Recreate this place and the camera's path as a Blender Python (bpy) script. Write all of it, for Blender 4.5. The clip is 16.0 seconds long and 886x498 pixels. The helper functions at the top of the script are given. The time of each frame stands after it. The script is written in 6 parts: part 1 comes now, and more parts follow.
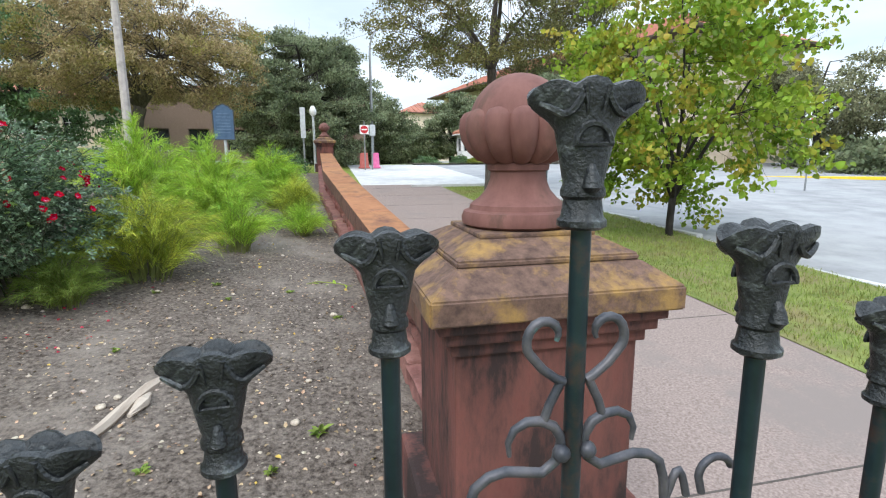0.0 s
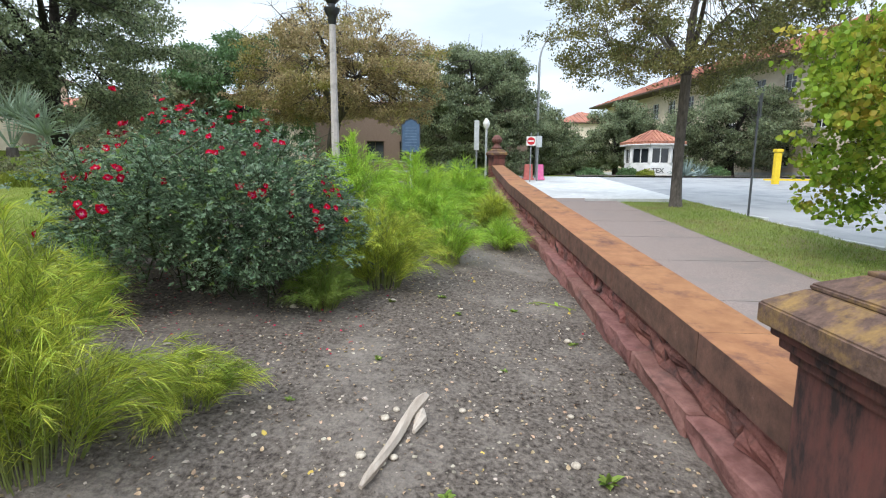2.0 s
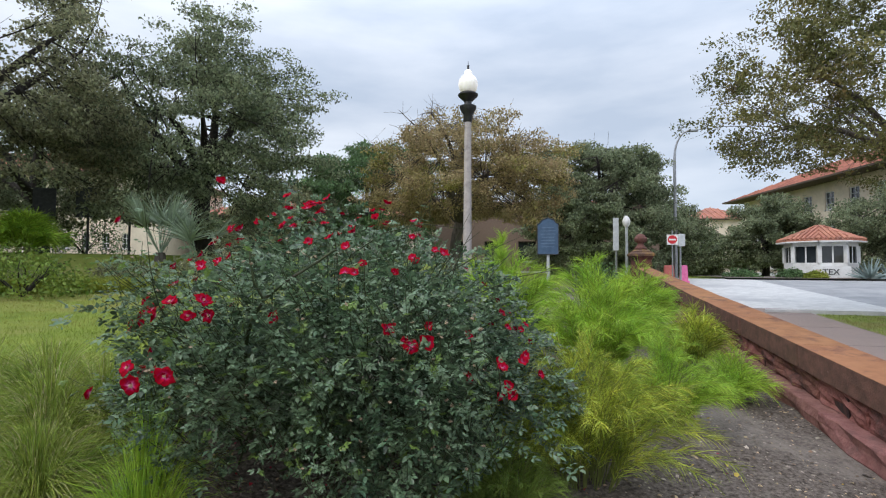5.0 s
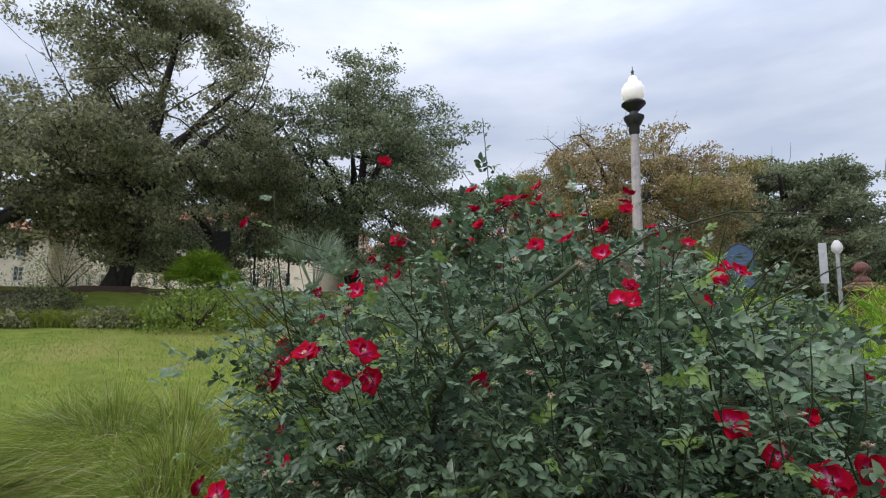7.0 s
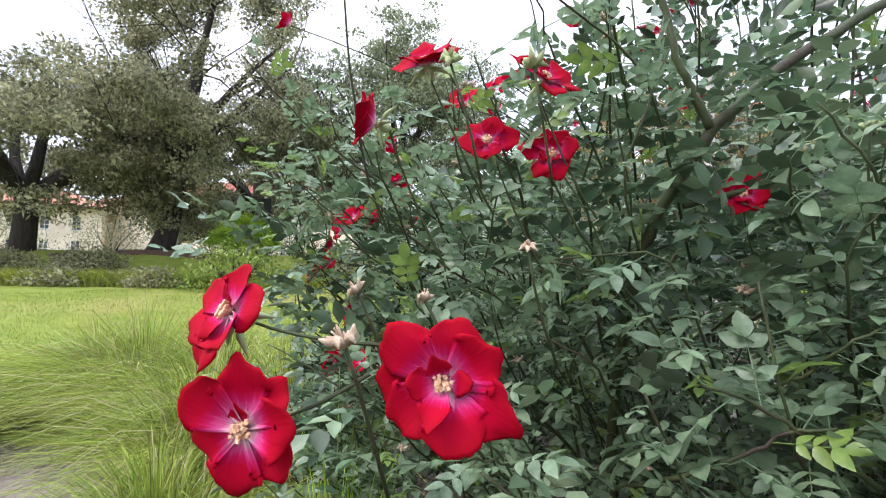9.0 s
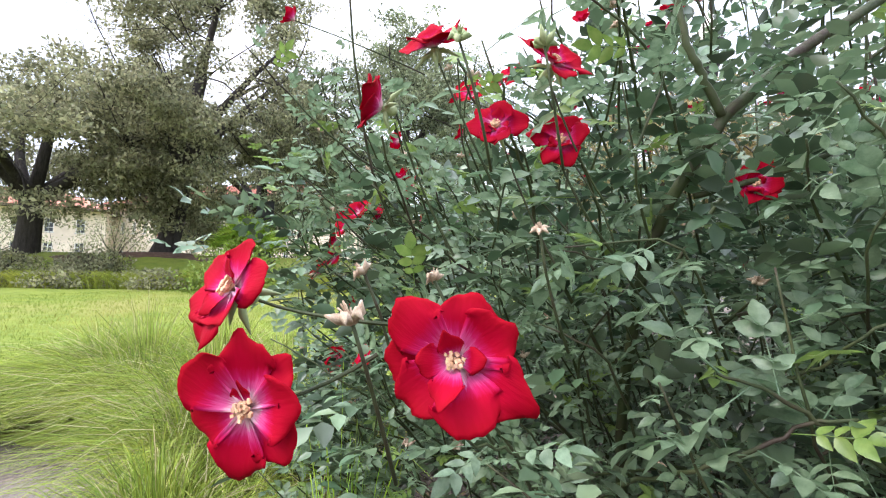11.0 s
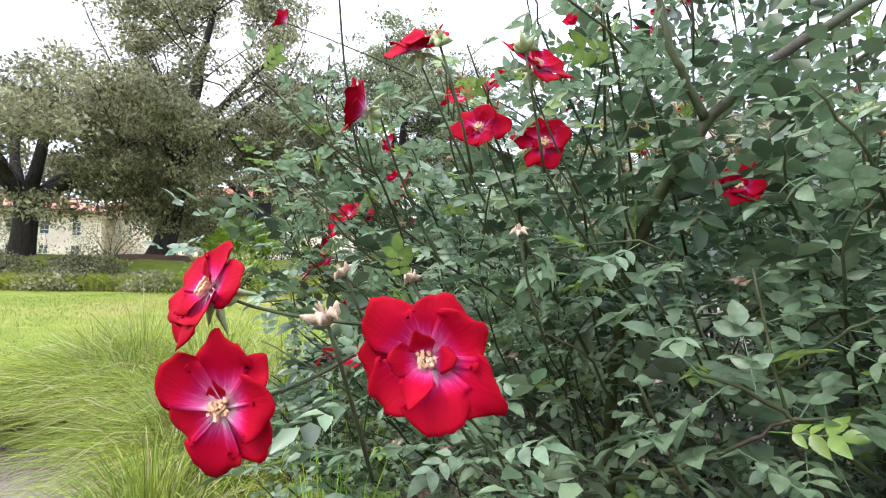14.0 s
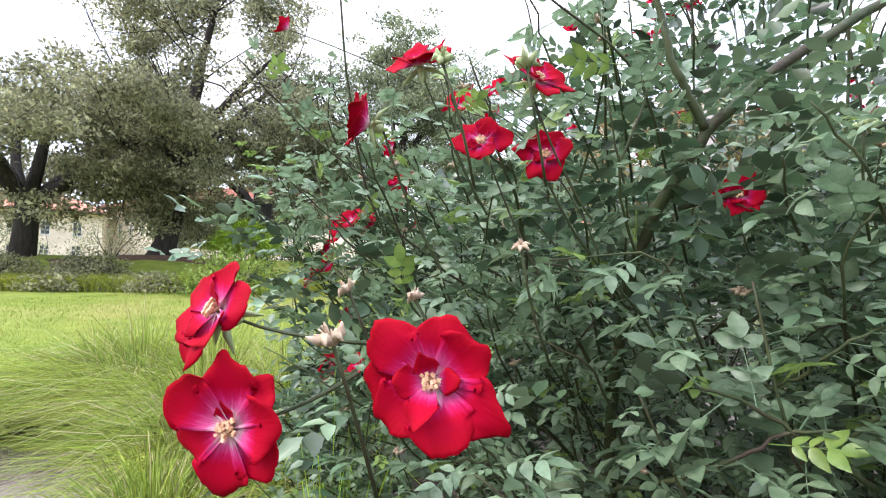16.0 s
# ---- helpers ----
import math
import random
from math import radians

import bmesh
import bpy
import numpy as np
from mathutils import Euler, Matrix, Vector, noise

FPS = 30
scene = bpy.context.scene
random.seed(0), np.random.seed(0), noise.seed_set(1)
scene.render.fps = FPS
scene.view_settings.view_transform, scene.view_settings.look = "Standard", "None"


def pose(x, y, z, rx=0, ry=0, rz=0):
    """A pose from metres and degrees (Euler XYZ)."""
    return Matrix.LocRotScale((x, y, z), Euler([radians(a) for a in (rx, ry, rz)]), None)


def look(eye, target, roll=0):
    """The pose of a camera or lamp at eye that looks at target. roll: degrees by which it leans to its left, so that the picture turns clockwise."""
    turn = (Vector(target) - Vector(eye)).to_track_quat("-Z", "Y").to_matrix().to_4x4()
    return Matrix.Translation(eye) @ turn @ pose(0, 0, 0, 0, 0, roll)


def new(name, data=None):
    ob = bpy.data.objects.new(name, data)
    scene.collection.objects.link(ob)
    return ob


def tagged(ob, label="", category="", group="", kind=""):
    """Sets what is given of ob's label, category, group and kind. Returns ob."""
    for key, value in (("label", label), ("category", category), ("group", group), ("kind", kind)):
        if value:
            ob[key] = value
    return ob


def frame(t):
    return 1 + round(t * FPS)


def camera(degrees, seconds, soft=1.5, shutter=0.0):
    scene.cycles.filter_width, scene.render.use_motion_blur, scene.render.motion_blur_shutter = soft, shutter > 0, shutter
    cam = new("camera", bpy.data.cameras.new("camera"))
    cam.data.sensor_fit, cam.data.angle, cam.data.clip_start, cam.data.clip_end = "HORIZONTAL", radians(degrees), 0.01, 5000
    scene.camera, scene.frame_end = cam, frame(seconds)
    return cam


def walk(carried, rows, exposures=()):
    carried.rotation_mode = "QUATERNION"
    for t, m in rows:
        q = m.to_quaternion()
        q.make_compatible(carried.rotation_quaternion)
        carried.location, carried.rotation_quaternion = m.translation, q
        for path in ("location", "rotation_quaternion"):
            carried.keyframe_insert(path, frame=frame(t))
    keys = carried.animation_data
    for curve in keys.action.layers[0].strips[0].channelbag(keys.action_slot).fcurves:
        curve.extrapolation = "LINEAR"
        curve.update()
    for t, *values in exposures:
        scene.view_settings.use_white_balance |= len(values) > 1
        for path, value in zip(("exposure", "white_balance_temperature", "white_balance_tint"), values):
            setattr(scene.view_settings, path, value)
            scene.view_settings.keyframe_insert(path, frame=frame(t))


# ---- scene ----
cam = camera(83.4, 16.0, soft=1.15)
METRES, EYE, TILT, LEAN, TURN = 5.2, 1.5, 0.0, 0.0, -12.7
ROWS = [
    (0.0, 0.0, 0.0, 0.0, -0.06, -9.92, 0.36),
    (0.5, -0.038, 0.0029, 0.0016, 4.61, -9.86, 0.02),
    (1.0, -0.0841, 0.0082, 0.0003, 9.39, -9.82, -0.11),
    (1.5, -0.1235, 0.0025, 0.0028, 13.0, -9.49, -0.2),
    (2.0, -0.1656, 0.0195, 0.0145, 16.83, -8.78, -0.32),
    (2.5, -0.21, 0.0734, 0.0279, 20.99, -6.1, -0.39),
    (3.0, -0.2499, 0.113, 0.0352, 23.84, -3.61, -0.46),
    (3.5, -0.3134, 0.1555, 0.0393, 25.56, -1.0, -0.45),
    (4.0, -0.359, 0.2063, 0.0406, 26.75, 0.28, -0.44),
    (6.5, -0.5834, 0.4197, 0.0543, 39.12, 6.15, -0.53),
    (7.0, -0.6465, 0.4469, 0.0394, 44.53, 6.59, -0.64),
    (7.5, -0.6936, 0.4756, 0.0189, 46.78, 6.02, -0.68),
    (8.0, -0.7469, 0.4984, -0.0116, 47.77, 4.79, -0.77),
    (8.5, -0.7732, 0.5044, -0.0242, 48.48, 3.9, -0.89),
    (11.0, -0.7784, 0.5063, -0.0307, 49.0, 4.3, -0.98),
    (11.5, -0.777, 0.5073, -0.0296, 48.91, 4.39, -0.97),
    (12.0, -0.7768, 0.5074, -0.0299, 48.81, 4.47, -0.95),
    (12.5, -0.7765, 0.5077, -0.0303, 48.81, 4.5, -0.92),
    (13.0, -0.7763, 0.508, -0.0305, 48.76, 4.49, -0.89),
    (13.5, -0.776, 0.5074, -0.0308, 48.7, 4.52, -0.87),
    (14.0, -0.7756, 0.5076, -0.0308, 48.7, 4.51, -0.87),
    (14.5, -0.775, 0.5078, -0.0304, 48.66, 4.53, -0.86),
    (15.0, -0.7751, 0.5079, -0.0303, 48.64, 4.51, -0.85),
    (15.5, -0.7749, 0.5069, -0.0291, 48.67, 4.54, -0.85),
    (16.0, -0.7751, 0.5066, -0.0283, 48.75, 4.53, -0.86),
]
walk(cam, [(t, pose(0, 0, EYE, TILT, LEAN, TURN) @ pose(METRES * x, METRES * y, METRES * z, 90 + pitch, roll, yaw)) for t, x, y, z, yaw, pitch, roll in ROWS],
     exposures=((0.0, 0.76, 6500, 10), (1.5, 0.76, 6500, 10), (2.5, 0.56, 6500, 10), (4.0, 0.31, 6500, 12), (6.5, 0.10, 6500, 18), (7.5, 0.12, 6500, 19), (8.1, 0.45, 6500, 21), (8.7, 1.10, 6500, 23), (10.8, 1.52, 6500, 23), (16.0, 1.52, 6500, 23)))

# ---------------------------------------------------------------- light
SUN_EL, SUN_AZ = 48.0, 215.0
world = bpy.data.worlds.new("sky")
scene.world = world
world.use_nodes = True
wn, wl = world.node_tree.nodes, world.node_tree.links
wn.clear()
w_out = wn.new("ShaderNodeOutputWorld")
w_bg = wn.new("ShaderNodeBackground")
w_sky = wn.new("ShaderNodeTexSky")
w_sky.sky_type, w_sky.sun_disc = "NISHITA", False
w_sky.sun_elevation, w_sky.sun_rotation = radians(SUN_EL), radians(SUN_AZ)
w_tc = wn.new("ShaderNodeTexCoord")
w_map = wn.new("ShaderNodeMapping")
w_map.inputs["Scale"].default_value = (1.6, 1.6, 6.0)
w_noise = wn.new("ShaderNodeTexNoise")
w_noise.inputs["Scale"].default_value, w_noise.inputs["Detail"].default_value = 1.7, 6.0
w_ramp = wn.new("ShaderNodeValToRGB")
w_ramp.color_ramp.elements[0].position, w_ramp.color_ramp.elements[0].color = 0.32, (4.3, 5.15, 6.1, 1)
w_ramp.color_ramp.elements[1].position, w_ramp.color_ramp.elements[1].color = 0.68, (6.7, 7.4, 8.0, 1)
w_mix = wn.new("ShaderNodeMixRGB")
w_mix.inputs[0].default_value = 0.86
wl.new(w_tc.outputs["Generated"], w_map.inputs[0])
wl.new(w_map.outputs[0], w_noise.inputs["Vector"])
wl.new(w_noise.outputs["Fac"], w_ramp.inputs[0])
wl.new(w_sky.outputs[0], w_mix.inputs[1])
wl.new(w_ramp.outputs[0], w_mix.inputs[2])
# an overcast dome is brighter overhead than at the horizon
w_sep = wn.new("ShaderNodeSeparateXYZ")
w_dome = wn.new("ShaderNodeMapRange")
w_dome.interpolation_type = "SMOOTHSTEP"
w_dome.inputs[1].default_value, w_dome.inputs[2].default_value = 0.25, 1.0
w_dome.inputs[3].default_value, w_dome.inputs[4].default_value = 1.0, 2.3
w_gain = wn.new("ShaderNodeVectorMath")
w_gain.operation = "SCALE"
wl.new(w_tc.outputs["Generated"], w_sep.inputs[0])
wl.new(w_sep.outputs[2], w_dome.inputs[0])
wl.new(w_mix.outputs[0], w_gain.inputs[0])
wl.new(w_dome.outputs[0], w_gain.inputs["Scale"])
wl.new(w_gain.outputs[0], w_bg.inputs[0])
wl.new(w_bg.outputs[0], w_out.inputs[0])
w_bg.inputs[1].default_value = 0.115
sun = new("sun", bpy.data.lights.new("sun", "SUN"))
sun.data.energy, sun.data.angle, sun.data.color = 1.3, radians(25), (1.0, 0.96, 0.9)
sun.matrix_world = look((0, 0, 30), (math.sin(radians(SUN_AZ)) * -20, math.cos(radians(SUN_AZ)) * -20, 30 - 20 * math.tan(radians(SUN_EL))))

# ---------------------------------------------------------------- materials


def mat(name, c1, c2, scale=8.0, rough=0.8, bump=0.3, fine=0.0, c3=None, metal=0.0, scale3=1.2, cut3=(0.5, 0.62), spec=0.3,
        island=0.0, random_ob=0.0, translucent=0.0, stretch=(1, 1, 1), bump_scale=None, dist=0.01, detail=6.0):
    """A noise-mixed surface. c3: large stains over it; island: brightness spread over loose pieces; random_ob: over objects."""
    m = bpy.data.materials.new(name)
    m.use_nodes = True
    n, l = m.node_tree.nodes, m.node_tree.links
    b = n["Principled BSDF"]
    tc = n.new("ShaderNodeTexCoord")
    mp = n.new("ShaderNodeMapping")
    mp.inputs["Scale"].default_value = stretch
    l.new(tc.outputs["Object"], mp.inputs[0])
    nz = n.new("ShaderNodeTexNoise")
    nz.inputs["Scale"].default_value, nz.inputs["Detail"].default_value, nz.inputs["Roughness"].default_value = scale, detail, 0.65
    l.new(mp.outputs[0], nz.inputs["Vector"])
    rp = n.new("ShaderNodeValToRGB")
    rp.color_ramp.elements[0].position, rp.color_ramp.elements[0].color = 0.34, (*c1, 1)
    rp.color_ramp.elements[1].position, rp.color_ramp.elements[1].color = 0.66, (*c2, 1)
    l.new(nz.outputs["Fac"], rp.inputs[0])
    col = rp.outputs[0]
    if c3 is not None:
        n3 = n.new("ShaderNodeTexNoise")
        n3.inputs["Scale"].default_value, n3.inputs["Detail"].default_value = scale3, 8.0
        n3.inputs["Roughness"].default_value = 0.7
        l.new(mp.outputs[0], n3.inputs["Vector"])
        r3 = n.new("ShaderNodeMapRange")
        r3.inputs[1].default_value, r3.inputs[2].default_value = cut3
        l.new(n3.outputs["Fac"], r3.inputs[0])
        mx = n.new("ShaderNodeMixRGB")
        mx.inputs[2].default_value = (*c3, 1)
        l.new(r3.outputs[0], mx.inputs[0])
        l.new(col, mx.inputs[1])
        col = mx.outputs[0]
    if island or random_ob:
        src = n.new("ShaderNodeNewGeometry").outputs["Random Per Island"] if island else n.new("ShaderNodeObjectInfo").outputs["Random"]
        amount = island or random_ob
        mr = n.new("ShaderNodeMapRange")
        mr.inputs[3].default_value, mr.inputs[4].default_value = 1 - amount, 1 + amount
        l.new(src, mr.inputs[0])
        hs = n.new("ShaderNodeHueSaturation")
        l.new(mr.outputs[0], hs.inputs["Value"])
        mh = n.new("ShaderNodeMapRange")
        mh.inputs[3].default_value, mh.inputs[4].default_value = 0.5 - amount * 0.045, 0.5 + amount * 0.035
        wn_ = n.new("ShaderNodeTexWhiteNoise")
        wn_.noise_dimensions = "1D"
        l.new(src, wn_.inputs["W"])
        l.new(wn_.outputs["Value"], mh.inputs[0])
        l.new(mh.outputs[0], hs.inputs["Hue"])
        l.new(col, hs.inputs["Color"])
        col = hs.outputs[0]
    l.new(col, b.inputs["Base Color"])
    b.inputs["Roughness"].default_value, b.inputs["Metallic"].default_value = rough, metal
    b.inputs["Specular IOR Level"].default_value = spec
    if bump:
        nb = n.new("ShaderNodeTexNoise")
        nb.inputs["Scale"].default_value, nb.inputs["Detail"].default_value = bump_scale or scale * 4, 8.0
        l.new(mp.outputs[0], nb.inputs["Vector"])
        bp = n.new("ShaderNodeBump")
        bp.inputs["Strength"].default_value, bp.inputs["Distance"].default_value = bump, dist
        l.new(nb.outputs["Fac"], bp.inputs["Height"])
        l.new(bp.outputs[0], b.inputs["Normal"])
    if translucent:
        tr = n.new("ShaderNodeBsdfTranslucent")
        l.new(col, tr.inputs[0])
        ms = n.new("ShaderNodeMixShader")
        ms.inputs[0].default_value = translucent
        l.new(b.outputs[0], ms.inputs[1])
        l.new(tr.outputs[0], ms.inputs[2])
        l.new(ms.outputs[0], n["Material Output"].inputs[0])
    return m


SOIL = mat("soil", (0.032, 0.023, 0.018), (0.190, 0.157, 0.131), 30, 0.95, 1.0, c3=(0.23, 0.196, 0.168), scale3=0.9, cut3=(0.50, 0.70), bump_scale=45, dist=0.02)
LAWN = mat("lawn_ground", (0.110, 0.165, 0.018), (0.195, 0.240, 0.034), 3, 0.9, 0.6, c3=(0.23, 0.225, 0.06), scale3=0.35, cut3=(0.5, 0.65), bump_scale=60, dist=0.03)
MULCH = mat("mulch", (0.07, 0.042, 0.03), (0.14, 0.085, 0.06), 8, 0.95, 0.8, dist=0.03)
JOINT = mat("dirty_joint", (0.06, 0.05, 0.045), (0.11, 0.095, 0.085), 20, 0.95, 0)
SIDEWALK = mat("exposed_aggregate_concrete", (0.165, 0.124, 0.110), (0.32, 0.255, 0.228), 60, 0.9, 0.5, c3=(0.205, 0.17, 0.155), scale3=0.6, bump_scale=120, dist=0.004)
CONCRETE = mat("pale_concrete", (0.44, 0.44, 0.44), (0.58, 0.58, 0.57), 3, 0.85, 0.2, c3=(0.38, 0.385, 0.395), scale3=0.25, bump_scale=90, dist=0.004)
ASPHALT = mat("worn_asphalt", (0.235, 0.24, 0.25), (0.35, 0.355, 0.365), 1.2, 0.85, 0.3, c3=(0.34, 0.345, 0.355), scale3=0.2, bump_scale=80, dist=0.006)
STONE = mat("red_sandstone", (0.135, 0.049, 0.041), (0.235, 0.094, 0.076), 9, 0.85, 0.6, c3=(0.036, 0.023, 0.022), scale3=4.5, cut3=(0.38, 0.56), stretch=(1, 1, 0.34), bump_scale=60, dist=0.006)
STONE_ROUGH = mat("rock_faced_sandstone", (0.13, 0.050, 0.041), (0.235, 0.100, 0.082), 9, 0.9, 0.9, c3=(0.060, 0.038, 0.036), scale3=3.0, cut3=(0.5, 0.66), random_ob=0.18, bump_scale=30, dist=0.02)
BASE_STONE = mat("pink_base_stone", (0.145, 0.062, 0.053), (0.255, 0.122, 0.106), 9, 0.9, 0.8, c3=(0.11, 0.062, 0.055), scale3=3.0, cut3=(0.52, 0.68), random_ob=0.15, bump_scale=30, dist=0.015)
# darker brown for the coping's sides, with pale specks; COPE is for its tops
COPE_SIDE = mat("brown_coping_face", (0.085, 0.048, 0.036), (0.17, 0.088, 0.064), 8, 0.9, 0.5, c3=(0.24, 0.19, 0.16), scale3=16, cut3=(0.66, 0.74), random_ob=0.1, bump_scale=60, dist=0.006)
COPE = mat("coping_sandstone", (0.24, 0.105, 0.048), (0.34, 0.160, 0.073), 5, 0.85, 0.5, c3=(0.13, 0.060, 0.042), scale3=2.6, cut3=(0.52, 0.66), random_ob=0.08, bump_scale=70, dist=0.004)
CAP = mat("lichened_cap_stone", (0.075, 0.046, 0.037), (0.165, 0.100, 0.076), 26, 0.9, 0.6, c3=(0.29, 0.175, 0.062), scale3=6.0, cut3=(0.49, 0.66), bump_scale=90, dist=0.004)
FINIAL = mat("finial_sandstone", (0.135, 0.060, 0.052), (0.205, 0.096, 0.081), 9, 0.8, 0.3, c3=(0.12, 0.062, 0.05), scale3=5.0, stretch=(1, 1, 0.4), bump_scale=80, dist=0.003)
IRON = mat("blackened_bronze", (0.012, 0.014, 0.015), (0.046, 0.050, 0.053), 40, 0.38, 0.9, c3=(0.18, 0.205, 0.205), scale3=30, cut3=(0.56, 0.72), metal=0.4, spec=0.5, bump_scale=260, dist=0.003)
BAR = mat("teal_painted_bar", (0.004, 0.013, 0.017), (0.011, 0.030, 0.036), 14, 0.40, 0.3, c3=(0.075, 0.030, 0.016), scale3=7, cut3=(0.52, 0.66), metal=0.2, spec=0.5, bump_scale=120, dist=0.001)
SCROLL = mat("weathered_scroll_metal", (0.045, 0.050, 0.062), (0.12, 0.115, 0.125), 26, 0.45, 0.5, c3=(0.13, 0.30, 0.29), scale3=12, cut3=(0.58, 0.70), metal=0.35, bump_scale=150, dist=0.001)
BARK = mat("grey_bark", (0.05, 0.042, 0.036), (0.135, 0.115, 0.098), 14, 0.95, 0.9, stretch=(1, 1, 0.25), bump_scale=24, dist=0.03)
BARK_DARK = mat("dark_oak_bark", (0.022, 0.019, 0.017), (0.06, 0.052, 0.046), 12, 0.95, 0.9, stretch=(1, 1, 0.25), bump_scale=22, dist=0.03)
OAK_LEAF = mat("live_oak_leaf", (0.165, 0.174, 0.094), (0.350, 0.355, 0.210), 0.6, 0.5, 0, island=0.6, translucent=0.6)
OAK_LEAF_D = mat("dark_oak_leaf", (0.135, 0.172, 0.094), (0.285, 0.325, 0.190), 0.6, 0.5, 0, island=0.58, translucent=0.48)
OAK_LEAF_B = mat("fresh_oak_leaf", (0.085, 0.15, 0.065), (0.15, 0.25, 0.105), 0.6, 0.5, 0, island=0.45, translucent=0.3)
TAN_LEAF = mat("turning_elm_leaf", (0.30, 0.235, 0.115), (0.45, 0.365, 0.20), 0.4, 0.7, 0, c3=(0.25, 0.24, 0.055), scale3=0.5, island=0.45, translucent=0.4)
STREET_LEAF = mat("thinning_elm_leaf", (0.11, 0.13, 0.045), (0.21, 0.19, 0.065), 0.5, 0.6, 0, c3=(0.20, 0.125, 0.04), scale3=0.7, cut3=(0.55, 0.7), island=0.45, translucent=0.25)
REDBUD_LEAF = mat("redbud_leaf", (0.155, 0.275, 0.026), (0.295, 0.40, 0.045), 0.8, 0.5, 0, c3=(0.42, 0.33, 0.05), scale3=1.1, cut3=(0.50, 0.64), island=0.35, translucent=0.4)
FERN = mat("feathery_foliage", (0.15, 0.225, 0.022), (0.53, 0.58, 0.080), 5.0, 0.5, 0, island=0.6, translucent=0.35)
FERN_B = mat("bright_feathery_foliage", (0.22, 0.40, 0.040), (0.42, 0.58, 0.075), 2.2, 0.5, 0, island=0.45, translucent=0.35)
FERN_D = mat("olive_foliage", (0.11, 0.18, 0.03), (0.23, 0.31, 0.06), 1.5, 0.55, 0, island=0.45, translucent=0.3)
FERN_STEM = mat("fern_stem", (0.13, 0.16, 0.04), (0.22, 0.24, 0.07), 12, 0.7, 0)
GRASS = mat("lawn_blade", (0.125, 0.190, 0.018), (0.215, 0.275, 0.036), 0.5, 0.7, 0, c3=(0.29, 0.28, 0.07), scale3=0.4, island=0.18, translucent=0.3)
VERGE = mat("verge_blade", (0.16, 0.23, 0.045), (0.28, 0.34, 0.08), 0.6, 0.7, 0, c3=(0.24, 0.22, 0.08), scale3=0.8, island=0.35, translucent=0.25)
VERGE_GROUND = mat("verge_turf", (0.11, 0.145, 0.035), (0.22, 0.25, 0.07), 5, 0.95, 0.8, c3=(0.2, 0.17, 0.08), scale3=1.2, bump_scale=60, dist=0.02)
LILY = mat("border_grass", (0.16, 0.22, 0.03), (0.33, 0.36, 0.06), 1.2, 0.6, 0, island=0.3, translucent=0.3)
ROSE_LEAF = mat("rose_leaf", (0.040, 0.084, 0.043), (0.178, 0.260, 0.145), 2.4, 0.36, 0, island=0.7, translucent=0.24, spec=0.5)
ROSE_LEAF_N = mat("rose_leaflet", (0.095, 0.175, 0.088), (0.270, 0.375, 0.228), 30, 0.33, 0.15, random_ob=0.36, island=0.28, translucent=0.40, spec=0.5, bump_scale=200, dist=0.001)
FRESH_LEAF = mat("young_rose_leaf", (0.12, 0.22, 0.045), (0.24, 0.34, 0.085), 30, 0.36, 0.15, random_ob=0.25, island=0.15, translucent=0.38, spec=0.45, bump_scale=200, dist=0.001)
CANE = mat("rose_cane", (0.024, 0.036, 0.012), (0.066, 0.082, 0.030), 18, 0.6, 0.3, c3=(0.040, 0.028, 0.018), scale3=9)
WITHERED = mat("withered_petal", (0.20, 0.125, 0.075), (0.56, 0.44, 0.32), 130, 0.8, 0.2)
SEPAL = mat("rose_sepal", (0.22, 0.30, 0.13), (0.38, 0.42, 0.22), 50, 0.6, 0.1)
STAMEN = mat("stamen", (0.55, 0.28, 0.16), (0.80, 0.55, 0.35), 200, 0.7, 0.1, island=0.3)
TUFT = mat("tuft_blade", (0.120, 0.200, 0.026), (0.34, 0.41, 0.075), 1.8, 0.6, 0, island=0.6, translucent=0.35)
STRAW = mat("dry_grass_blade", (0.40, 0.35, 0.18), (0.58, 0.52, 0.30), 3, 0.8, 0, island=0.3, translucent=0.2)
WOOD = mat("bleached_wood", (0.32, 0.26, 0.21), (0.50, 0.43, 0.36), 14, 0.9, 0.6, stretch=(1, 0.15, 1), c3=(0.2, 0.15, 0.11), scale3=3, dist=0.004)
PEBBLE = mat("limestone_chip", (0.17, 0.14, 0.11), (0.40, 0.345, 0.28), 20, 0.9, 0.2, island=0.6)
DRY = mat("dry_leaf", (0.24, 0.155, 0.09), (0.42, 0.32, 0.20), 30, 0.85, 0, island=0.5)
FALLEN = mat("fallen_petal", (0.30, 0.015, 0.03), (0.45, 0.03, 0.06), 30, 0.6, 0, island=0.3)
YELLOWED = mat("fallen_yellow_leaf", (0.45, 0.30, 0.05), (0.58, 0.42, 0.10), 30, 0.7, 0, island=0.2)
POST = mat("lamp_post_paint", (0.40, 0.355, 0.34), (0.50, 0.45, 0.43), 10, 0.55, 0.15, c3=(0.33, 0.30, 0.29), scale3=4)
BLACK = mat("black_metal", (0.012, 0.012, 0.013), (0.028, 0.028, 0.03), 20, 0.45, 0.1, spec=0.5)
STEEL = mat("galvanised_steel", (0.25, 0.26, 0.27), (0.38, 0.39, 0.40), 12, 0.4, 0.1, metal=0.6)
DARKSTEEL = mat("dark_sign_back", (0.05, 0.055, 0.06), (0.09, 0.095, 0.10), 10, 0.5, 0.1, metal=0.3)
SIGNTEXT = mat("faded_marker_lettering", (0.11, 0.17, 0.26), (0.15, 0.22, 0.31), 6, 0.5, 0)
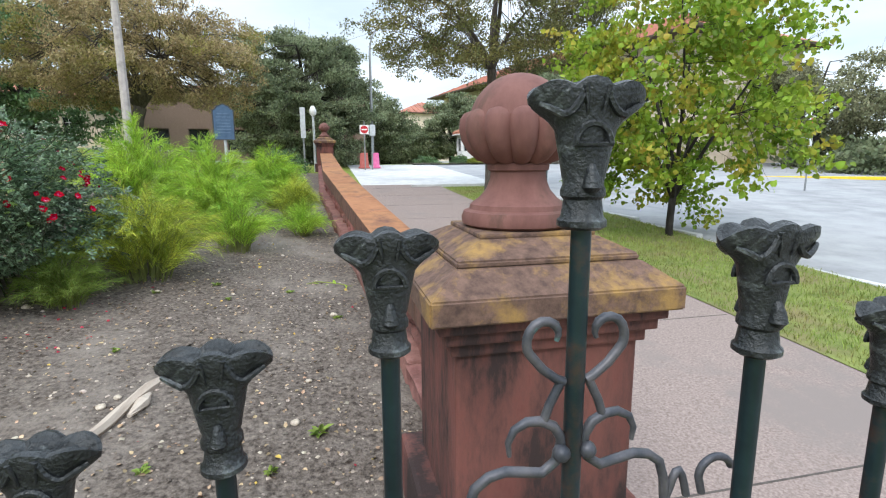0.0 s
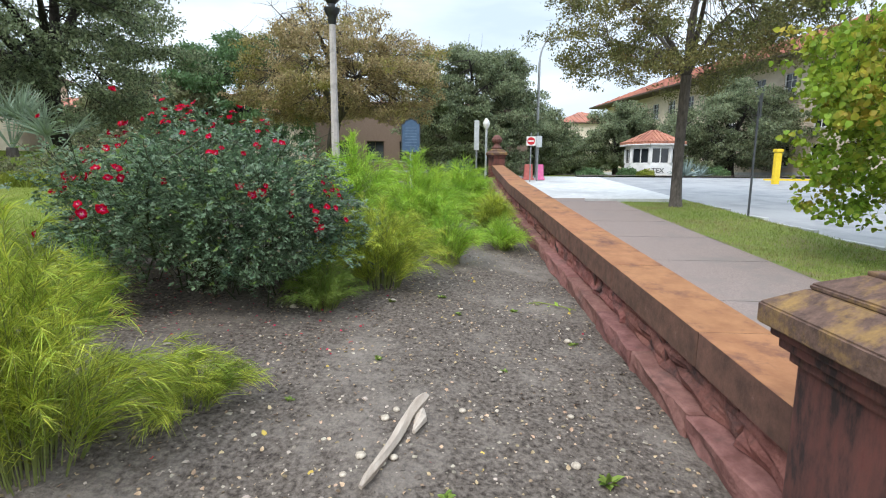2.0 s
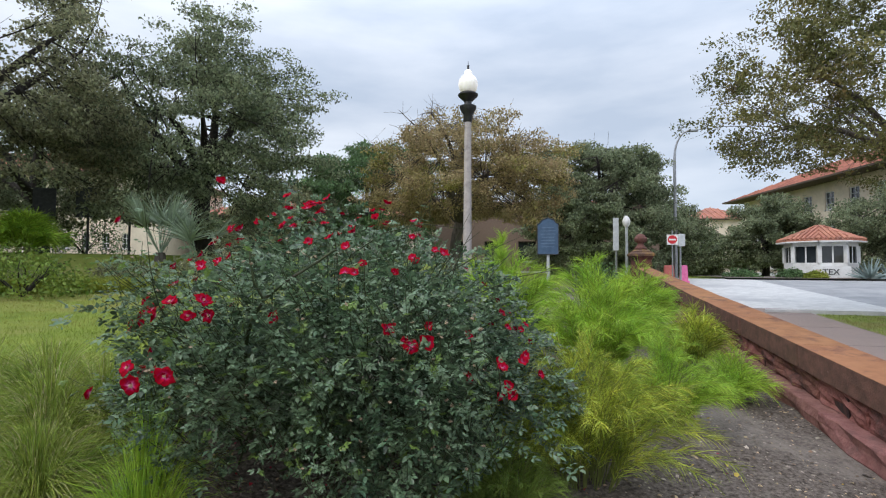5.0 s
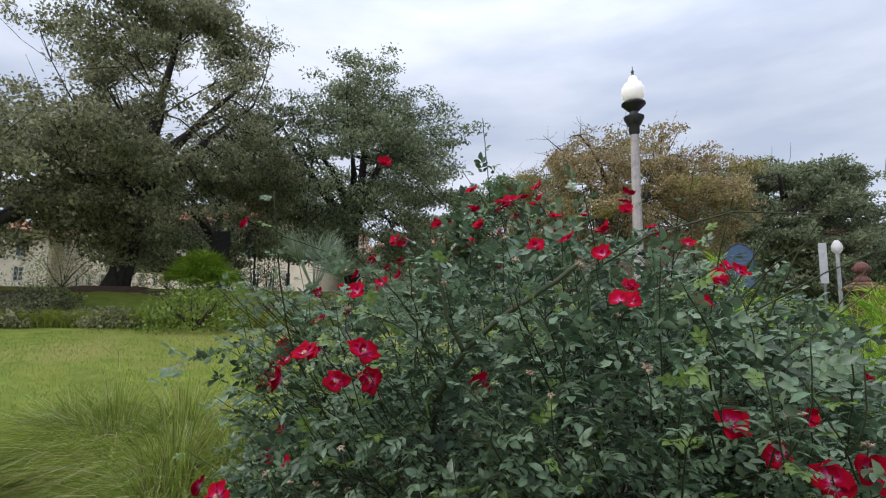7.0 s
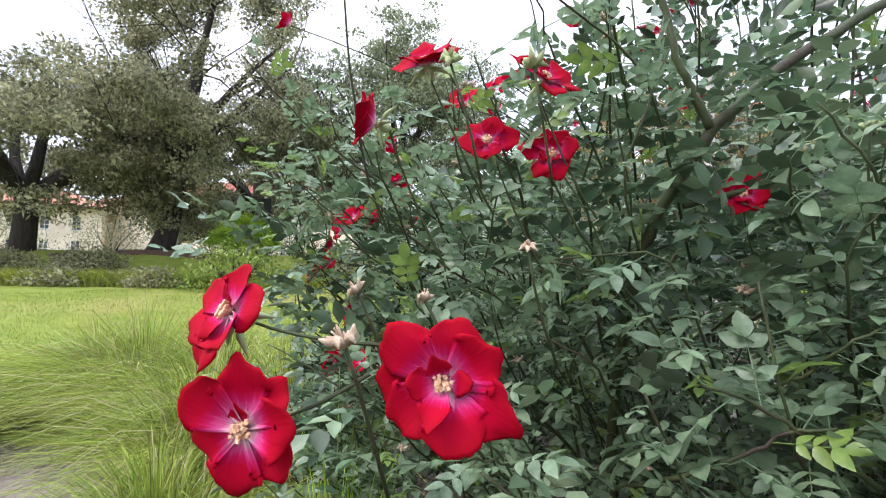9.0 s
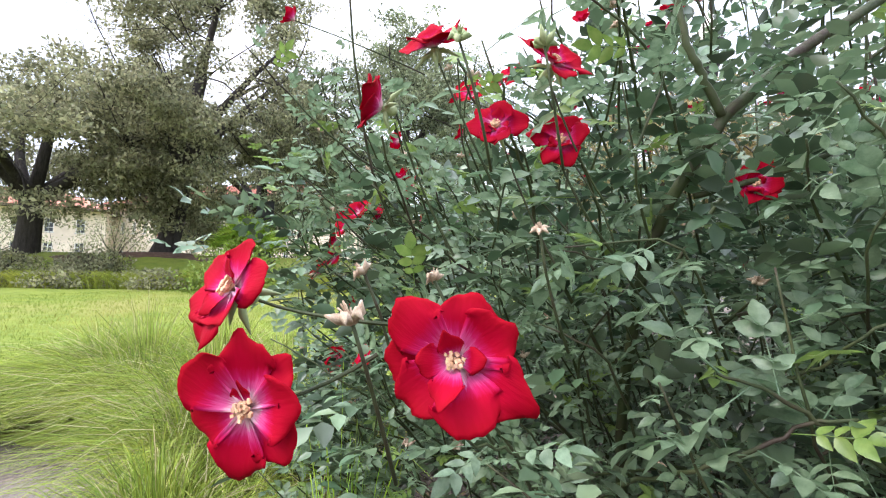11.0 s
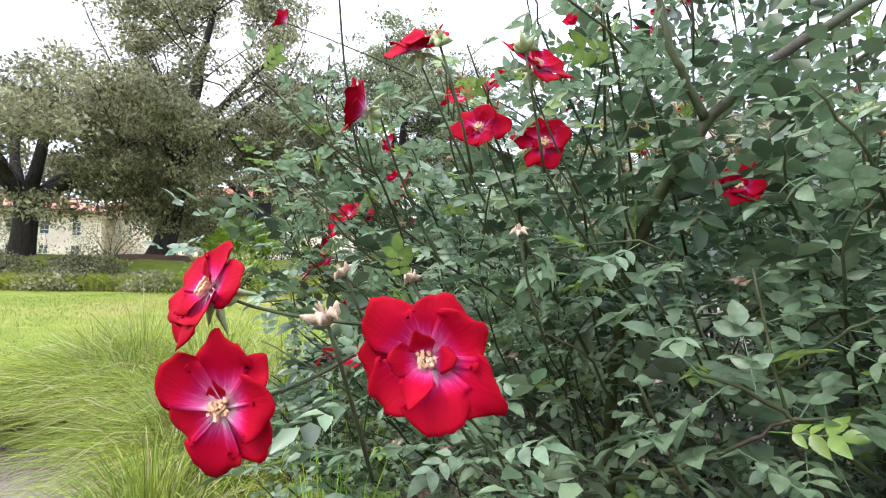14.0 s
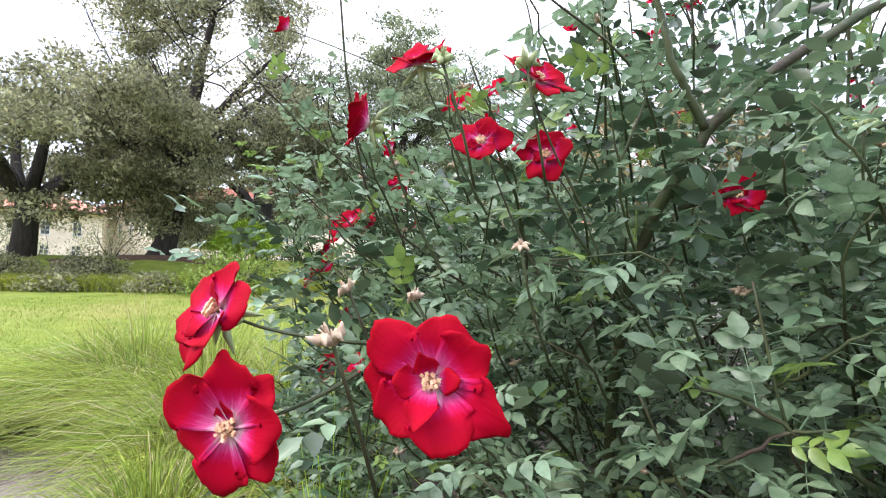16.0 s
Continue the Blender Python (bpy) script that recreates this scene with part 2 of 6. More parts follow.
SIGNBLUE = mat("blue_painted_marker", (0.055, 0.10, 0.175), (0.085, 0.145, 0.235), 6, 0.5, 0.1)
GREYPAINT = mat("grey_paint", (0.42, 0.44, 0.46), (0.55, 0.57, 0.59), 8, 0.5, 0.1)
RED = mat("sign_red", (0.50, 0.02, 0.03), (0.6, 0.04, 0.05), 8, 0.5, 0)
WHITE = mat("white_paint", (0.70, 0.70, 0.69), (0.80, 0.80, 0.79), 5, 0.6, 0.1, c3=(0.62, 0.61, 0.59), scale3=0.8)
PINK = mat("pink_fabric", (0.70, 0.13, 0.32), (0.80, 0.22, 0.42), 6, 0.8, 0.1)
BARRIER = mat("faded_red_barrier", (0.42, 0.10, 0.09), (0.52, 0.17, 0.15), 6, 0.7, 0.1)
YELLOW = mat("yellow_paint", (0.72, 0.50, 0.02), (0.80, 0.58, 0.05), 6, 0.6, 0.1)
STUCCO = mat("cream_stucco", (0.66, 0.55, 0.45), (0.76, 0.66, 0.56), 1.5, 0.9, 0.15, c3=(0.60, 0.50, 0.42), scale3=0.3)
TANWALL = mat("buff_masonry", (0.56, 0.47, 0.36), (0.68, 0.58, 0.46), 1.8, 0.9, 0.2, c3=(0.50, 0.42, 0.33), scale3=0.3)
BRICK = mat("brown_brick", (0.17, 0.115, 0.09), (0.27, 0.195, 0.155), 9, 0.9, 0.4, stretch=(1, 1, 3), random_ob=0.1)
ROOF = mat("clay_roof_tile", (0.33, 0.13, 0.085), (0.46, 0.21, 0.14), 3, 0.85, 0.3, c3=(0.26, 0.12, 0.09), scale3=0.6, random_ob=0.12)
SOFFIT = mat("dark_soffit", (0.06, 0.045, 0.035), (0.11, 0.08, 0.06), 4, 0.8, 0.1)
DARKGLASS = mat("dark_window_glass", (0.016, 0.020, 0.024), (0.03, 0.036, 0.042), 3, 0.08, 0, spec=0.6)
PALM = mat("palm_frond", (0.25, 0.32, 0.22), (0.38, 0.46, 0.33), 2, 0.5, 0, island=0.25, translucent=0.15)
AGAVE = mat("agave_leaf", (0.16, 0.22, 0.21), (0.25, 0.32, 0.31), 3, 0.5, 0, island=0.15)
CARPAINT = mat("dark_car_paint", (0.02, 0.022, 0.025), (0.03, 0.032, 0.036), 5, 0.25, 0, spec=0.6)


def petal_material():
    """Crimson that pales to pink and white at the petal's foot (uv v runs from foot to rim)."""
    m = bpy.data.materials.new("crimson_petal")
    m.use_nodes = True
    n, l = m.node_tree.nodes, m.node_tree.links
    b = n["Principled BSDF"]
    uv = n.new("ShaderNodeUVMap")
    sep = n.new("ShaderNodeSeparateXYZ")
    l.new(uv.outputs[0], sep.inputs[0])
    nz = n.new("ShaderNodeTexNoise")
    nz.inputs["Scale"].default_value, nz.inputs["Detail"].default_value = 7.0, 4.0
    mp = n.new("ShaderNodeMapping")
    mp.inputs["Scale"].default_value = (3.0, 0.5, 1.0)
    l.new(uv.outputs[0], mp.inputs[0])
    l.new(mp.outputs[0], nz.inputs["Vector"])
    ad = n.new("ShaderNodeMath")
    ad.operation = "MULTIPLY_ADD"
    ad.inputs[1].default_value, ad.inputs[2].default_value = 0.30, -0.15
    l.new(nz.outputs["Fac"], ad.inputs[0])
    su = n.new("ShaderNodeMath")
    l.new(ad.outputs[0], su.inputs[0])
    l.new(sep.outputs[1], su.inputs[1])
    rp = n.new("ShaderNodeValToRGB")
    e = rp.color_ramp.elements
    e[0].position, e[0].color = 0.12, (0.74, 0.46, 0.52, 1)
    e[1].position, e[1].color = 0.95, (0.33, 0.001, 0.010, 1)
    for p, c in ((0.24, (0.66, 0.10, 0.28, 1)), (0.40, (0.52, 0.012, 0.10, 1)), (0.56, (0.43, 0.001, 0.022, 1))):
        x = e.new(p)
        x.color = c
    l.new(su.outputs[0], rp.inputs[0])
    l.new(rp.outputs[0], b.inputs["Base Color"])
    b.inputs["Roughness"].default_value, b.inputs["Specular IOR Level"].default_value = 0.7, 0.08
    b.inputs["Sheen Weight"].default_value = 0.0
    bp = n.new("ShaderNodeBump")
    bp.inputs["Strength"].default_value, bp.inputs["Distance"].default_value = 0.25, 0.002
    l.new(nz.outputs["Fac"], bp.inputs["Height"])
    l.new(bp.outputs[0], b.inputs["Normal"])
    tr = n.new("ShaderNodeBsdfTranslucent")
    l.new(rp.outputs[0], tr.inputs[0])
    ms = n.new("ShaderNodeMixShader")
    ms.inputs[0].default_value = 0.2
    l.new(b.outputs[0], ms.inputs[1])
    l.new(tr.outputs[0], ms.inputs[2])
    l.new(ms.outputs[0], n["Material Output"].inputs[0])
    return m


PETAL = petal_material()
GLOBE = bpy.data.materials.new("lit_globe")
GLOBE.use_nodes = True
_g = GLOBE.node_tree.nodes["Principled BSDF"]
_g.inputs["Base Color"].default_value = (0.85, 0.84, 0.80, 1)
_g.inputs["Roughness"].default_value = 0.25
_g.inputs["Emission Color"].default_value = (1.0, 0.95, 0.86, 1)
_g.inputs["Emission Strength"].default_value = 0.25

# ---------------------------------------------------------------- mesh helpers
rng = np.random.default_rng(7)


def bulk(name, V, F, material, parent=None, label="", smooth=False, uv=None):
    """One mesh object from vertex and face arrays (all faces with the same number of corners)."""
    V, F = np.asarray(V, np.float32), np.asarray(F, np.int32)
    me = bpy.data.meshes.new(name)
    k = F.shape[1]
    me.vertices.add(len(V))
    me.vertices.foreach_set("co", V.ravel())
    me.loops.add(F.size)
    me.loops.foreach_set("vertex_index", F.ravel())
    me.polygons.add(len(F))
    me.polygons.foreach_set("loop_start", np.arange(0, F.size, k, dtype=np.int32))
    me.polygons.foreach_set("loop_total", np.full(len(F), k, dtype=np.int32))
    if smooth:
        me.polygons.foreach_set("use_smooth", np.ones(len(F), dtype=bool))
    if uv is not None:
        layer = me.uv_layers.new(name="UVMap")
        layer.data.foreach_set("uv", np.asarray(uv, np.float32)[F.ravel()].ravel())
    me.update(calc_edges=True)
    me.materials.append(material)
    ob = new(name, me)
    if parent is not None:
        ob.parent = parent
    if label:
        ob["label"] = label
    return ob


class Geo:
    """Collects pieces of one mesh."""

    def __init__(self):
        self.v, self.f, self.n = [], [], 0

    def add(self, V, F):
        V = np.asarray(V, float).reshape(-1, 3)
        self.v.append(V)
        self.f += [tuple(i + self.n for i in q) for q in F]
        self.n += len(V)
        return self

    def box(self, c, s, rz=0.0, chamfer=0.0, taper=1.0):
        """A box with centre c and size s; chamfer rounds off its edges, taper narrows the top."""
        bm = bmesh.new()
        bmesh.ops.create_cube(bm, size=1)
        for v in bm.verts:
            k = taper if v.co.z > 0 else 1.0
            v.co = Vector((v.co.x * s[0] * k, v.co.y * s[1] * k, v.co.z * s[2]))
        if chamfer:
            bmesh.ops.bevel(bm, geom=bm.edges[:], offset=chamfer, segments=2, affect="EDGES", profile=0.6)
        m = pose(*c, 0, 0, rz)
        bm.verts.index_update()
        self.add([m @ v.co for v in bm.verts], [[v.index for v in f.verts] for f in bm.faces])
        bm.free()
        return self

    def tube(self, pts, radii, n=8, cap=True):
        pts = [Vector(p) for p in pts]
        if not hasattr(radii, "__len__"):
            radii = [radii] * len(pts)
        V, F = [], []
        ref = Vector((0.13, 0.97, 0.2))
        for i, p in enumerate(pts):
            d = (pts[min(i + 1, len(pts) - 1)] - pts[max(i - 1, 0)]).normalized()
            a = d.cross(ref)
            if a.length < 0.05:
                a = d.cross(Vector((1, 0, 0)))
            a.normalize()
            b = d.cross(a)
            for k in range(n):
                t = 2 * math.pi * k / n
                V.append(p + (a * math.cos(t) + b * math.sin(t)) * radii[i])
        for i in range(len(pts) - 1):
            for k in range(n):
                F.append((i * n + k, i * n + (k + 1) % n, (i + 1) * n + (k + 1) % n, (i + 1) * n + k))
        if cap:
            F.append(tuple(range(n))[::-1])
            F.append(tuple((len(pts) - 1) * n + k for k in range(n)))
        return self.add(V, F)

    def lathe(self, profile, c=(0, 0, 0), n=32, ripple=None):
        """profile: (radius, height) from foot to top. ripple(angle, i) scales a ring's radius."""
        V, F = [], []
        for i, (r, z) in enumerate(profile):
            for k in range(n):
                a = 2 * math.pi * k / n
                q = r * (ripple(a, i) if ripple else 1)
                V.append((c[0] + q * math.cos(a), c[1] + q * math.sin(a), c[2] + z))
        for i in range(len(profile) - 1):
            for k in range(n):
                F.append((i * n + k, i * n + (k + 1) % n, (i + 1) * n + (k + 1) % n, (i + 1) * n + k))
        F.append(tuple(range(n))[::-1])
        F.append(tuple((len(profile) - 1) * n + k for k in range(n)))
        return self.add(V, F)

    def make(self, name, material, parent=None, label="", smooth=False):
        me = bpy.data.meshes.new(name)
        me.from_pydata(np.concatenate(self.v).tolist(), [], self.f)
        if smooth:
            me.shade_smooth()
        me.materials.append(material)
        ob = new(name, me)
        if parent is not None:
            ob.parent = parent
        if label:
            ob["label"] = label
        return ob


def thing(name, label, category, group="", at=(0, 0, 0)):
    ob = new(name)
    ob.empty_display_size = 0.1
    ob.location = at
    return tagged(ob, label, category, group)


def sharp(ob, angle=40):
    """Smooth shading but for edges sharper than that."""
    ob.data.shade_smooth()
    ob.data.set_sharp_from_angle(angle=radians(angle))
    return ob


def rotations(n, r, tilt=1.0, up=None):
    """n random turns (n, 3, 3); tilt below 1 keeps the leaves' normals near the vertical."""
    yaw, roll = r.uniform(0, 2 * np.pi, n), r.uniform(0, 2 * np.pi, n)
    t = np.arccos(1 - r.uniform(0, 1, n) * tilt)
    cy, sy, ct, st, cr, sr = np.cos(yaw), np.sin(yaw), np.cos(t), np.sin(t), np.cos(roll), np.sin(roll)
    Z, X, Y = np.zeros((n, 3, 3)), np.zeros((n, 3, 3)), np.zeros((n, 3, 3))
    Z[:, 0, 0], Z[:, 0, 1], Z[:, 1, 0], Z[:, 1, 1], Z[:, 2, 2] = cy, -sy, sy, cy, 1
    X[:, 1, 1], X[:, 1, 2], X[:, 2, 1], X[:, 2, 2], X[:, 0, 0] = ct, -st, st, ct, 1
    Y[:, 0, 0], Y[:, 0, 1], Y[:, 1, 0], Y[:, 1, 1], Y[:, 2, 2] = cr, -sr, sr, cr, 1
    return Z @ X @ Y


def scatter(tv, tf, P, R, S):
    """Copies of a template mesh (tv, tf) at places P with turns R and sizes S, as arrays."""
    V = np.einsum("nij,kj->nki", R, tv) * np.asarray(S)[:, None, None] + P[:, None, :]
    F = tf[None] + (np.arange(len(P)) * len(tv))[:, None, None]
    return V.reshape(-1, 3), F.reshape(-1, tf.shape[1])


# a simple folded leaf, 1 long, and a broad one
LEAF_V = np.array([(0, 0, 0), (0.26, 0.5, 0.10), (0, 1, -0.05), (-0.26, 0.5, 0.10)])
LEAF_F = np.array([(0, 1, 2), (0, 2, 3)])
BROAD_V = np.array([(0, 0.0, 0), (0.42, 0.22, 0.08), (0.34, 0.62, 0.06), (0, 1, -0.12), (-0.34, 0.62, 0.06), (-0.42, 0.22, 0.08)])
BROAD_F = np.array([(0, 1, 2), (0, 2, 3), (0, 3, 4), (0, 4, 5)])


def curve_points(a, b, sag, r, n=5):
    a, b = np.asarray(a, float), np.asarray(b, float)
    mid = (a + b) / 2 + r.normal(0, 1, 3) * np.linalg.norm(b - a) * 0.10 + np.array([0, 0, sag])
    t = np.linspace(0, 1, n)[:, None]
    return (1 - t) ** 2 * a + 2 * t * (1 - t) * mid + t ** 2 * b


def tree(name, label, base, fork, trunk_r, centre, radii, clumps, leaves, clump_r, leaf, leaf_mat, bark, seed, limbs=7, flat=0.6,
         bare=0.0, template=(LEAF_V, LEAF_F), gap=0.0, tilt=1.6, low=-0.75):
    """A tree: tapered trunk with limbs and boughs, and a crown of many leaves in uneven clumps."""
    r = np.random.default_rng(seed)
    base, centre, radii = np.array(base, float), np.array(centre, float), np.array(radii, float)
    top = base + np.array([(centre[0] - base[0]) * 0.25, (centre[1] - base[1]) * 0.25, fork])
    ob = thing(name, label, "tree", at=base)
    wood, fine = Geo(), Geo()
    tr = curve_points(base - (0, 0, 0.15), top, 0, r, 7)
    flare = [trunk_r * (1.45, 1.1, 1.0, 0.96, 0.93, 0.93, 0.95)[i] for i in range(7)]
    wood.tube(tr - base, flare, 12)
    tips = []
    for i in range(limbs):
        a = 2 * np.pi * (i + r.uniform(-0.3, 0.3)) / limbs
        q = r.uniform(0.35, 0.75)
        e = centre + radii * np.array([np.cos(a) * q, np.sin(a) * q, r.uniform(-0.25, 0.75)])
        if i == 0:
            e = centre + radii * np.array([0.1, 0, 0.8])
        pts = curve_points(top, e, radii[2] * 0.18, r, 7)
        Geo().tube(pts - base, np.linspace(trunk_r * 0.62, trunk_r * 0.12, 7), 8).make("limb", bark, ob, smooth=True)
        tips.append(pts)
    nodes = np.concatenate([t[2:] for t in tips])
    P, S = [], []
    n_clump = 0
    tries = 0
    while n_clump < clumps and tries < clumps * 8:
        tries += 1
        d = r.normal(0, 1, 3)
        d /= np.linalg.norm(d)
        if d[2] < low:
            continue
        q = r.uniform(0.25, 1.0) ** 0.45
        u = d * q * r.uniform(0.85, 1.1)
        if gap and noise.noise(Vector((u * 2.3 + seed * 7.1).tolist())) < gap - 0.35:
            continue
        c = centre + radii * u
        j = int(np.argmin(np.linalg.norm(nodes - c, axis=1)))
        b = curve_points(nodes[j], c, 0.1 * clump_r, r, 4)
        fine.tube(b - base, np.linspace(trunk_r * 0.09, trunk_r * 0.03, 4), 5, cap=False)
        for _ in range(3):
            e = c + r.normal(0, clump_r * 0.55, 3)
            fine.tube(curve_points(b[2], e, 0, r, 3) - base, np.linspace(trunk_r * 0.035, trunk_r * 0.014, 3), 4, cap=False)
        n_clump += 1
        if bare and r.uniform() < bare * (0.25 + 1.5 * max(0.0, u[2])):
            continue
        k = int(leaves * r.uniform(0.6, 1.3))
        tufts = r.normal(0, 1, (9, 3))
        tufts *= (clump_r * r.uniform(0.35, 1.05, 9) / np.linalg.norm(tufts, axis=1))[:, None]
        g = tufts[r.integers(0, 9, k)] + np.clip(r.normal(0, 0.5, (k, 3)), -0.9, 0.9) * clump_r * 0.40
        g[:, 2] *= flat
        P.append(c + g)
        S.append(leaf * r.uniform(0.6, 1.35, k))
    P, S = np.concatenate(P), np.concatenate(S)
    V, F = scatter(*template, P, rotations(len(P), r, tilt), S)
    sharp(wood.make("trunk", bark, ob), 60)
    tagged(fine.make("branchwork", bark, ob, smooth=True), kind="stuff")
    bulk("crown", V - base, F, leaf_mat, ob)
    return ob

# ---------------------------------------------------------------- the lie of the land


def wall_x(y):
    """The bed-side face of the low wall."""
    return 0.64 - 0.08 * (min(y, 12.0) - 2.2) - 0.02 * max(0.0, y - 12.0)


def bed_z(x, y):
    h = 0.075 * (max(y, 2.0) - 3) + 0.07 * max(-0.4 - x, -1.0)
    h = h if h < 0.7 else 0.7 + 0.95 * (1 - math.exp(-(h - 0.7) / 0.95))
    s = min(1.0, max(0.0, (-0.75 * (x + 15.2) + 0.66 * (y - 9.7)) / 2.6))
    far = min(1.0, max(0.0, (-9.0 - x) / 3.0))
    return h + 0.8 * s * s * (3 - 2 * s) * far


def street_z(x, y):
    return -0.2 + 0.05 * (min(max(y, -2.0), 34.0) - 3)


def land_z(x, y):
    """The whole land: garden on one side of the wall, street on the other, smoothly joined before and behind it."""
    b, s = bed_z(x, y), street_z(x, y)
    w = 0.12 if 1.8 < y < 20.5 else 0.12 + (0.35 * min(1.0, 1.8 - y) if y < 1.8 else 1.2 * min(1.0, (y - 20.5) * 0.4))
    k = (x - wall_x(min(max(y, 0), 22)) - 0.22) / w
    k = min(1.0, max(0.0, 0.5 + k * 0.5))
    k = k * k * (3 - 2 * k)
    return b * (1 - k) + s * k


def sheet(name, xs, ys, height, material, label, category):
    V = [(x, y, height(x, y)) for y in ys for x in xs]
    nx = len(xs)
    F = [(j * nx + i, j * nx + i + 1, (j + 1) * nx + i + 1, (j + 1) * nx + i) for j in range(len(ys) - 1) for i in range(nx - 1)]
    return tagged(bulk(name, V, F, material, smooth=True), label, category, kind="structure")


def steps(*spans):
    out = []
    for a, b, n in spans:
        out += list(np.linspace(a, b, n, endpoint=False))
    return out + [spans[-1][1]]


ground = sheet("ground", steps((-900, -60, 8), (-60, -8, 26), (-8, -0.4, 12), (-0.4, 1.4, 14), (1.4, 12, 8), (12, 60, 8), (60, 900, 6)),
               steps((-400, -10, 5), (-10, 1, 8), (1, 3, 8), (3, 19, 12), (19, 24, 8), (24, 60, 10), (60, 1500, 8)),
               lambda x, y: land_z(x, y) - 0.03, LAWN, "wide grassy ground sloping up from the street", "ground")


def soil_z(x, y):
    h = noise.noise(Vector((x * 1.3, y * 1.3, 0.3))) * 0.035 + noise.noise(Vector((x * 6, y * 6, 2.1))) * 0.014 + noise.noise(Vector((x * 19, y * 19, 4.1))) * 0.008
    edge = min(1.0, max(0.0, (x + 6.2 + 1.0 * min(1.0, max(0.0, 5.2 - y)) + 0.35 * noise.noise(Vector((y * 0.8, 1.7, 0)))) / 0.8))
    edge *= min(1.0, max(0.0, (y + 1.7 + 0.4 * noise.noise(Vector((x * 0.9, 5.2, 0)))) / 0.6))
    return bed_z(x, y) - 0.06 * (1 - edge) + (0.012 + h) * edge


soil = sheet("soil_bed", steps((-7.4, -3.2, 42), (-3.2, 0.72, 110)), steps((-2.0, 1.6, 40), (1.6, 6.5, 140), (6.5, 19.5, 70)),
             soil_z, SOIL, "bare dark garden soil with pale crumbs", "soil")

KERB_X, WALK_X = 6.85, 4.1
pavement = sheet("pavement", steps((0.60, WALK_X, 8)), steps((-14, 19.4, 40)), lambda x, y: street_z(x, y) + 0.02, SIDEWALK,
                 "pinkish exposed-aggregate concrete footway", "footway")
for i in range(10):
    y = -2.6 + i * 2.3
    g = Geo().box(((0.62 + WALK_X) / 2, y, street_z(0, y) + 0.0195), (WALK_X - 0.7, 0.014, 0.004))
    tagged(g.make("pavement_joint", JOINT), "dark joint across the footway", "joint", kind="structure")
verge = sheet("verge", steps((WALK_X, KERB_X - 0.15, 10)), steps((-14, 18.2, 60)),
              lambda x, y: street_z(x, y) + 0.025 + 0.012 * noise.noise(Vector((x * 2, y * 2, 0))), VERGE_GROUND, "mown grass strip between footway and kerb", "grass")
road = sheet("road", steps((KERB_X, 60, 10)), steps((-40, 34, 30)), lambda x, y: street_z(x, y) - 0.012, ASPHALT, "pale worn asphalt roadway", "road")
crossing = sheet("road_crossing", steps((1.2, KERB_X, 5)), steps((19.6, 34, 10)), lambda x, y: street_z(x, y) - 0.008, CONCRETE,
                 "pale concrete driveway mouth", "road")
kerb = Geo()
for i in range(14):
    y = -10 + i * 2.0
    kerb.box((KERB_X - 0.075, y + 1.0, street_z(0, y + 1.0) - 0.05), (0.15, 1.99, 0.17), chamfer=0.015)
tagged(kerb.make("kerb", CONCRETE), "pale concrete kerb beside the grass strip", "kerb", kind="structure")
g = Geo()
for i in range(8):
    a = i / 7 * 1.2
    g.box((3.2 + i * 0.42, 18.55 + 0.25 * math.sin(a), street_z(0, 18.7) + 0.02), (0.415, 0.16, 0.14), chamfer=0.012)
tagged(g.make("kerb_return", CONCRETE), "low concrete kerb edge at the driveway mouth", "kerb", kind="structure")
g = Geo().box((20.5, 31.0, street_z(0, 31) + 0.03), (9.0, 0.25, 0.14), rz=-4, chamfer=0.02)
tagged(g.make("kerb_yellow", YELLOW), "yellow-painted kerb by the far building", "kerb", kind="structure")
g = Geo().box((24.0, 19.0, street_z(0, 19.0) + 0.03), (9.5, 0.3, 0.15), rz=-38.5, chamfer=0.02)
tagged(g.make("kerb_far", YELLOW), "yellow kerb line across the street", "kerb", kind="structure")
mulch = sheet("mulch_bed", steps((-22.2, -15.2, 24)), steps((6.8, 13.8, 24)),
              lambda x, y: land_z(x, y) - 0.10 + 0.13 * min(1.0, max(0.0, 3.1 + 0.5 * noise.noise(Vector((x * 0.7, y * 0.7, 0))) - 2.6 * math.hypot(x + 18.8, y - 10.3))), MULCH,
              "brown mulch spread round the oak trunk", "mulch")
island = sheet("island_bed", steps((5.5, 24, 8)), steps((33.4, 44, 6)), lambda x, y: street_z(x, y) + 0.09, SOIL, "raised planted bed round the booth", "bed")

# ---------------------------------------------------------------- low sandstone wall
wall = thing("wall_low", "low red sandstone garden wall with weathered orange coping", "wall", at=(0, 0, 0))
wall["kind"] = "structure"
W_A, W_B, COPE_W = 2.16, 20.8, 0.46


def cope_z(y):
    return 0.51 + 0.085 * (min(y, 12.0) - 2.2) + 0.06 * max(0.0, y - 12.0)


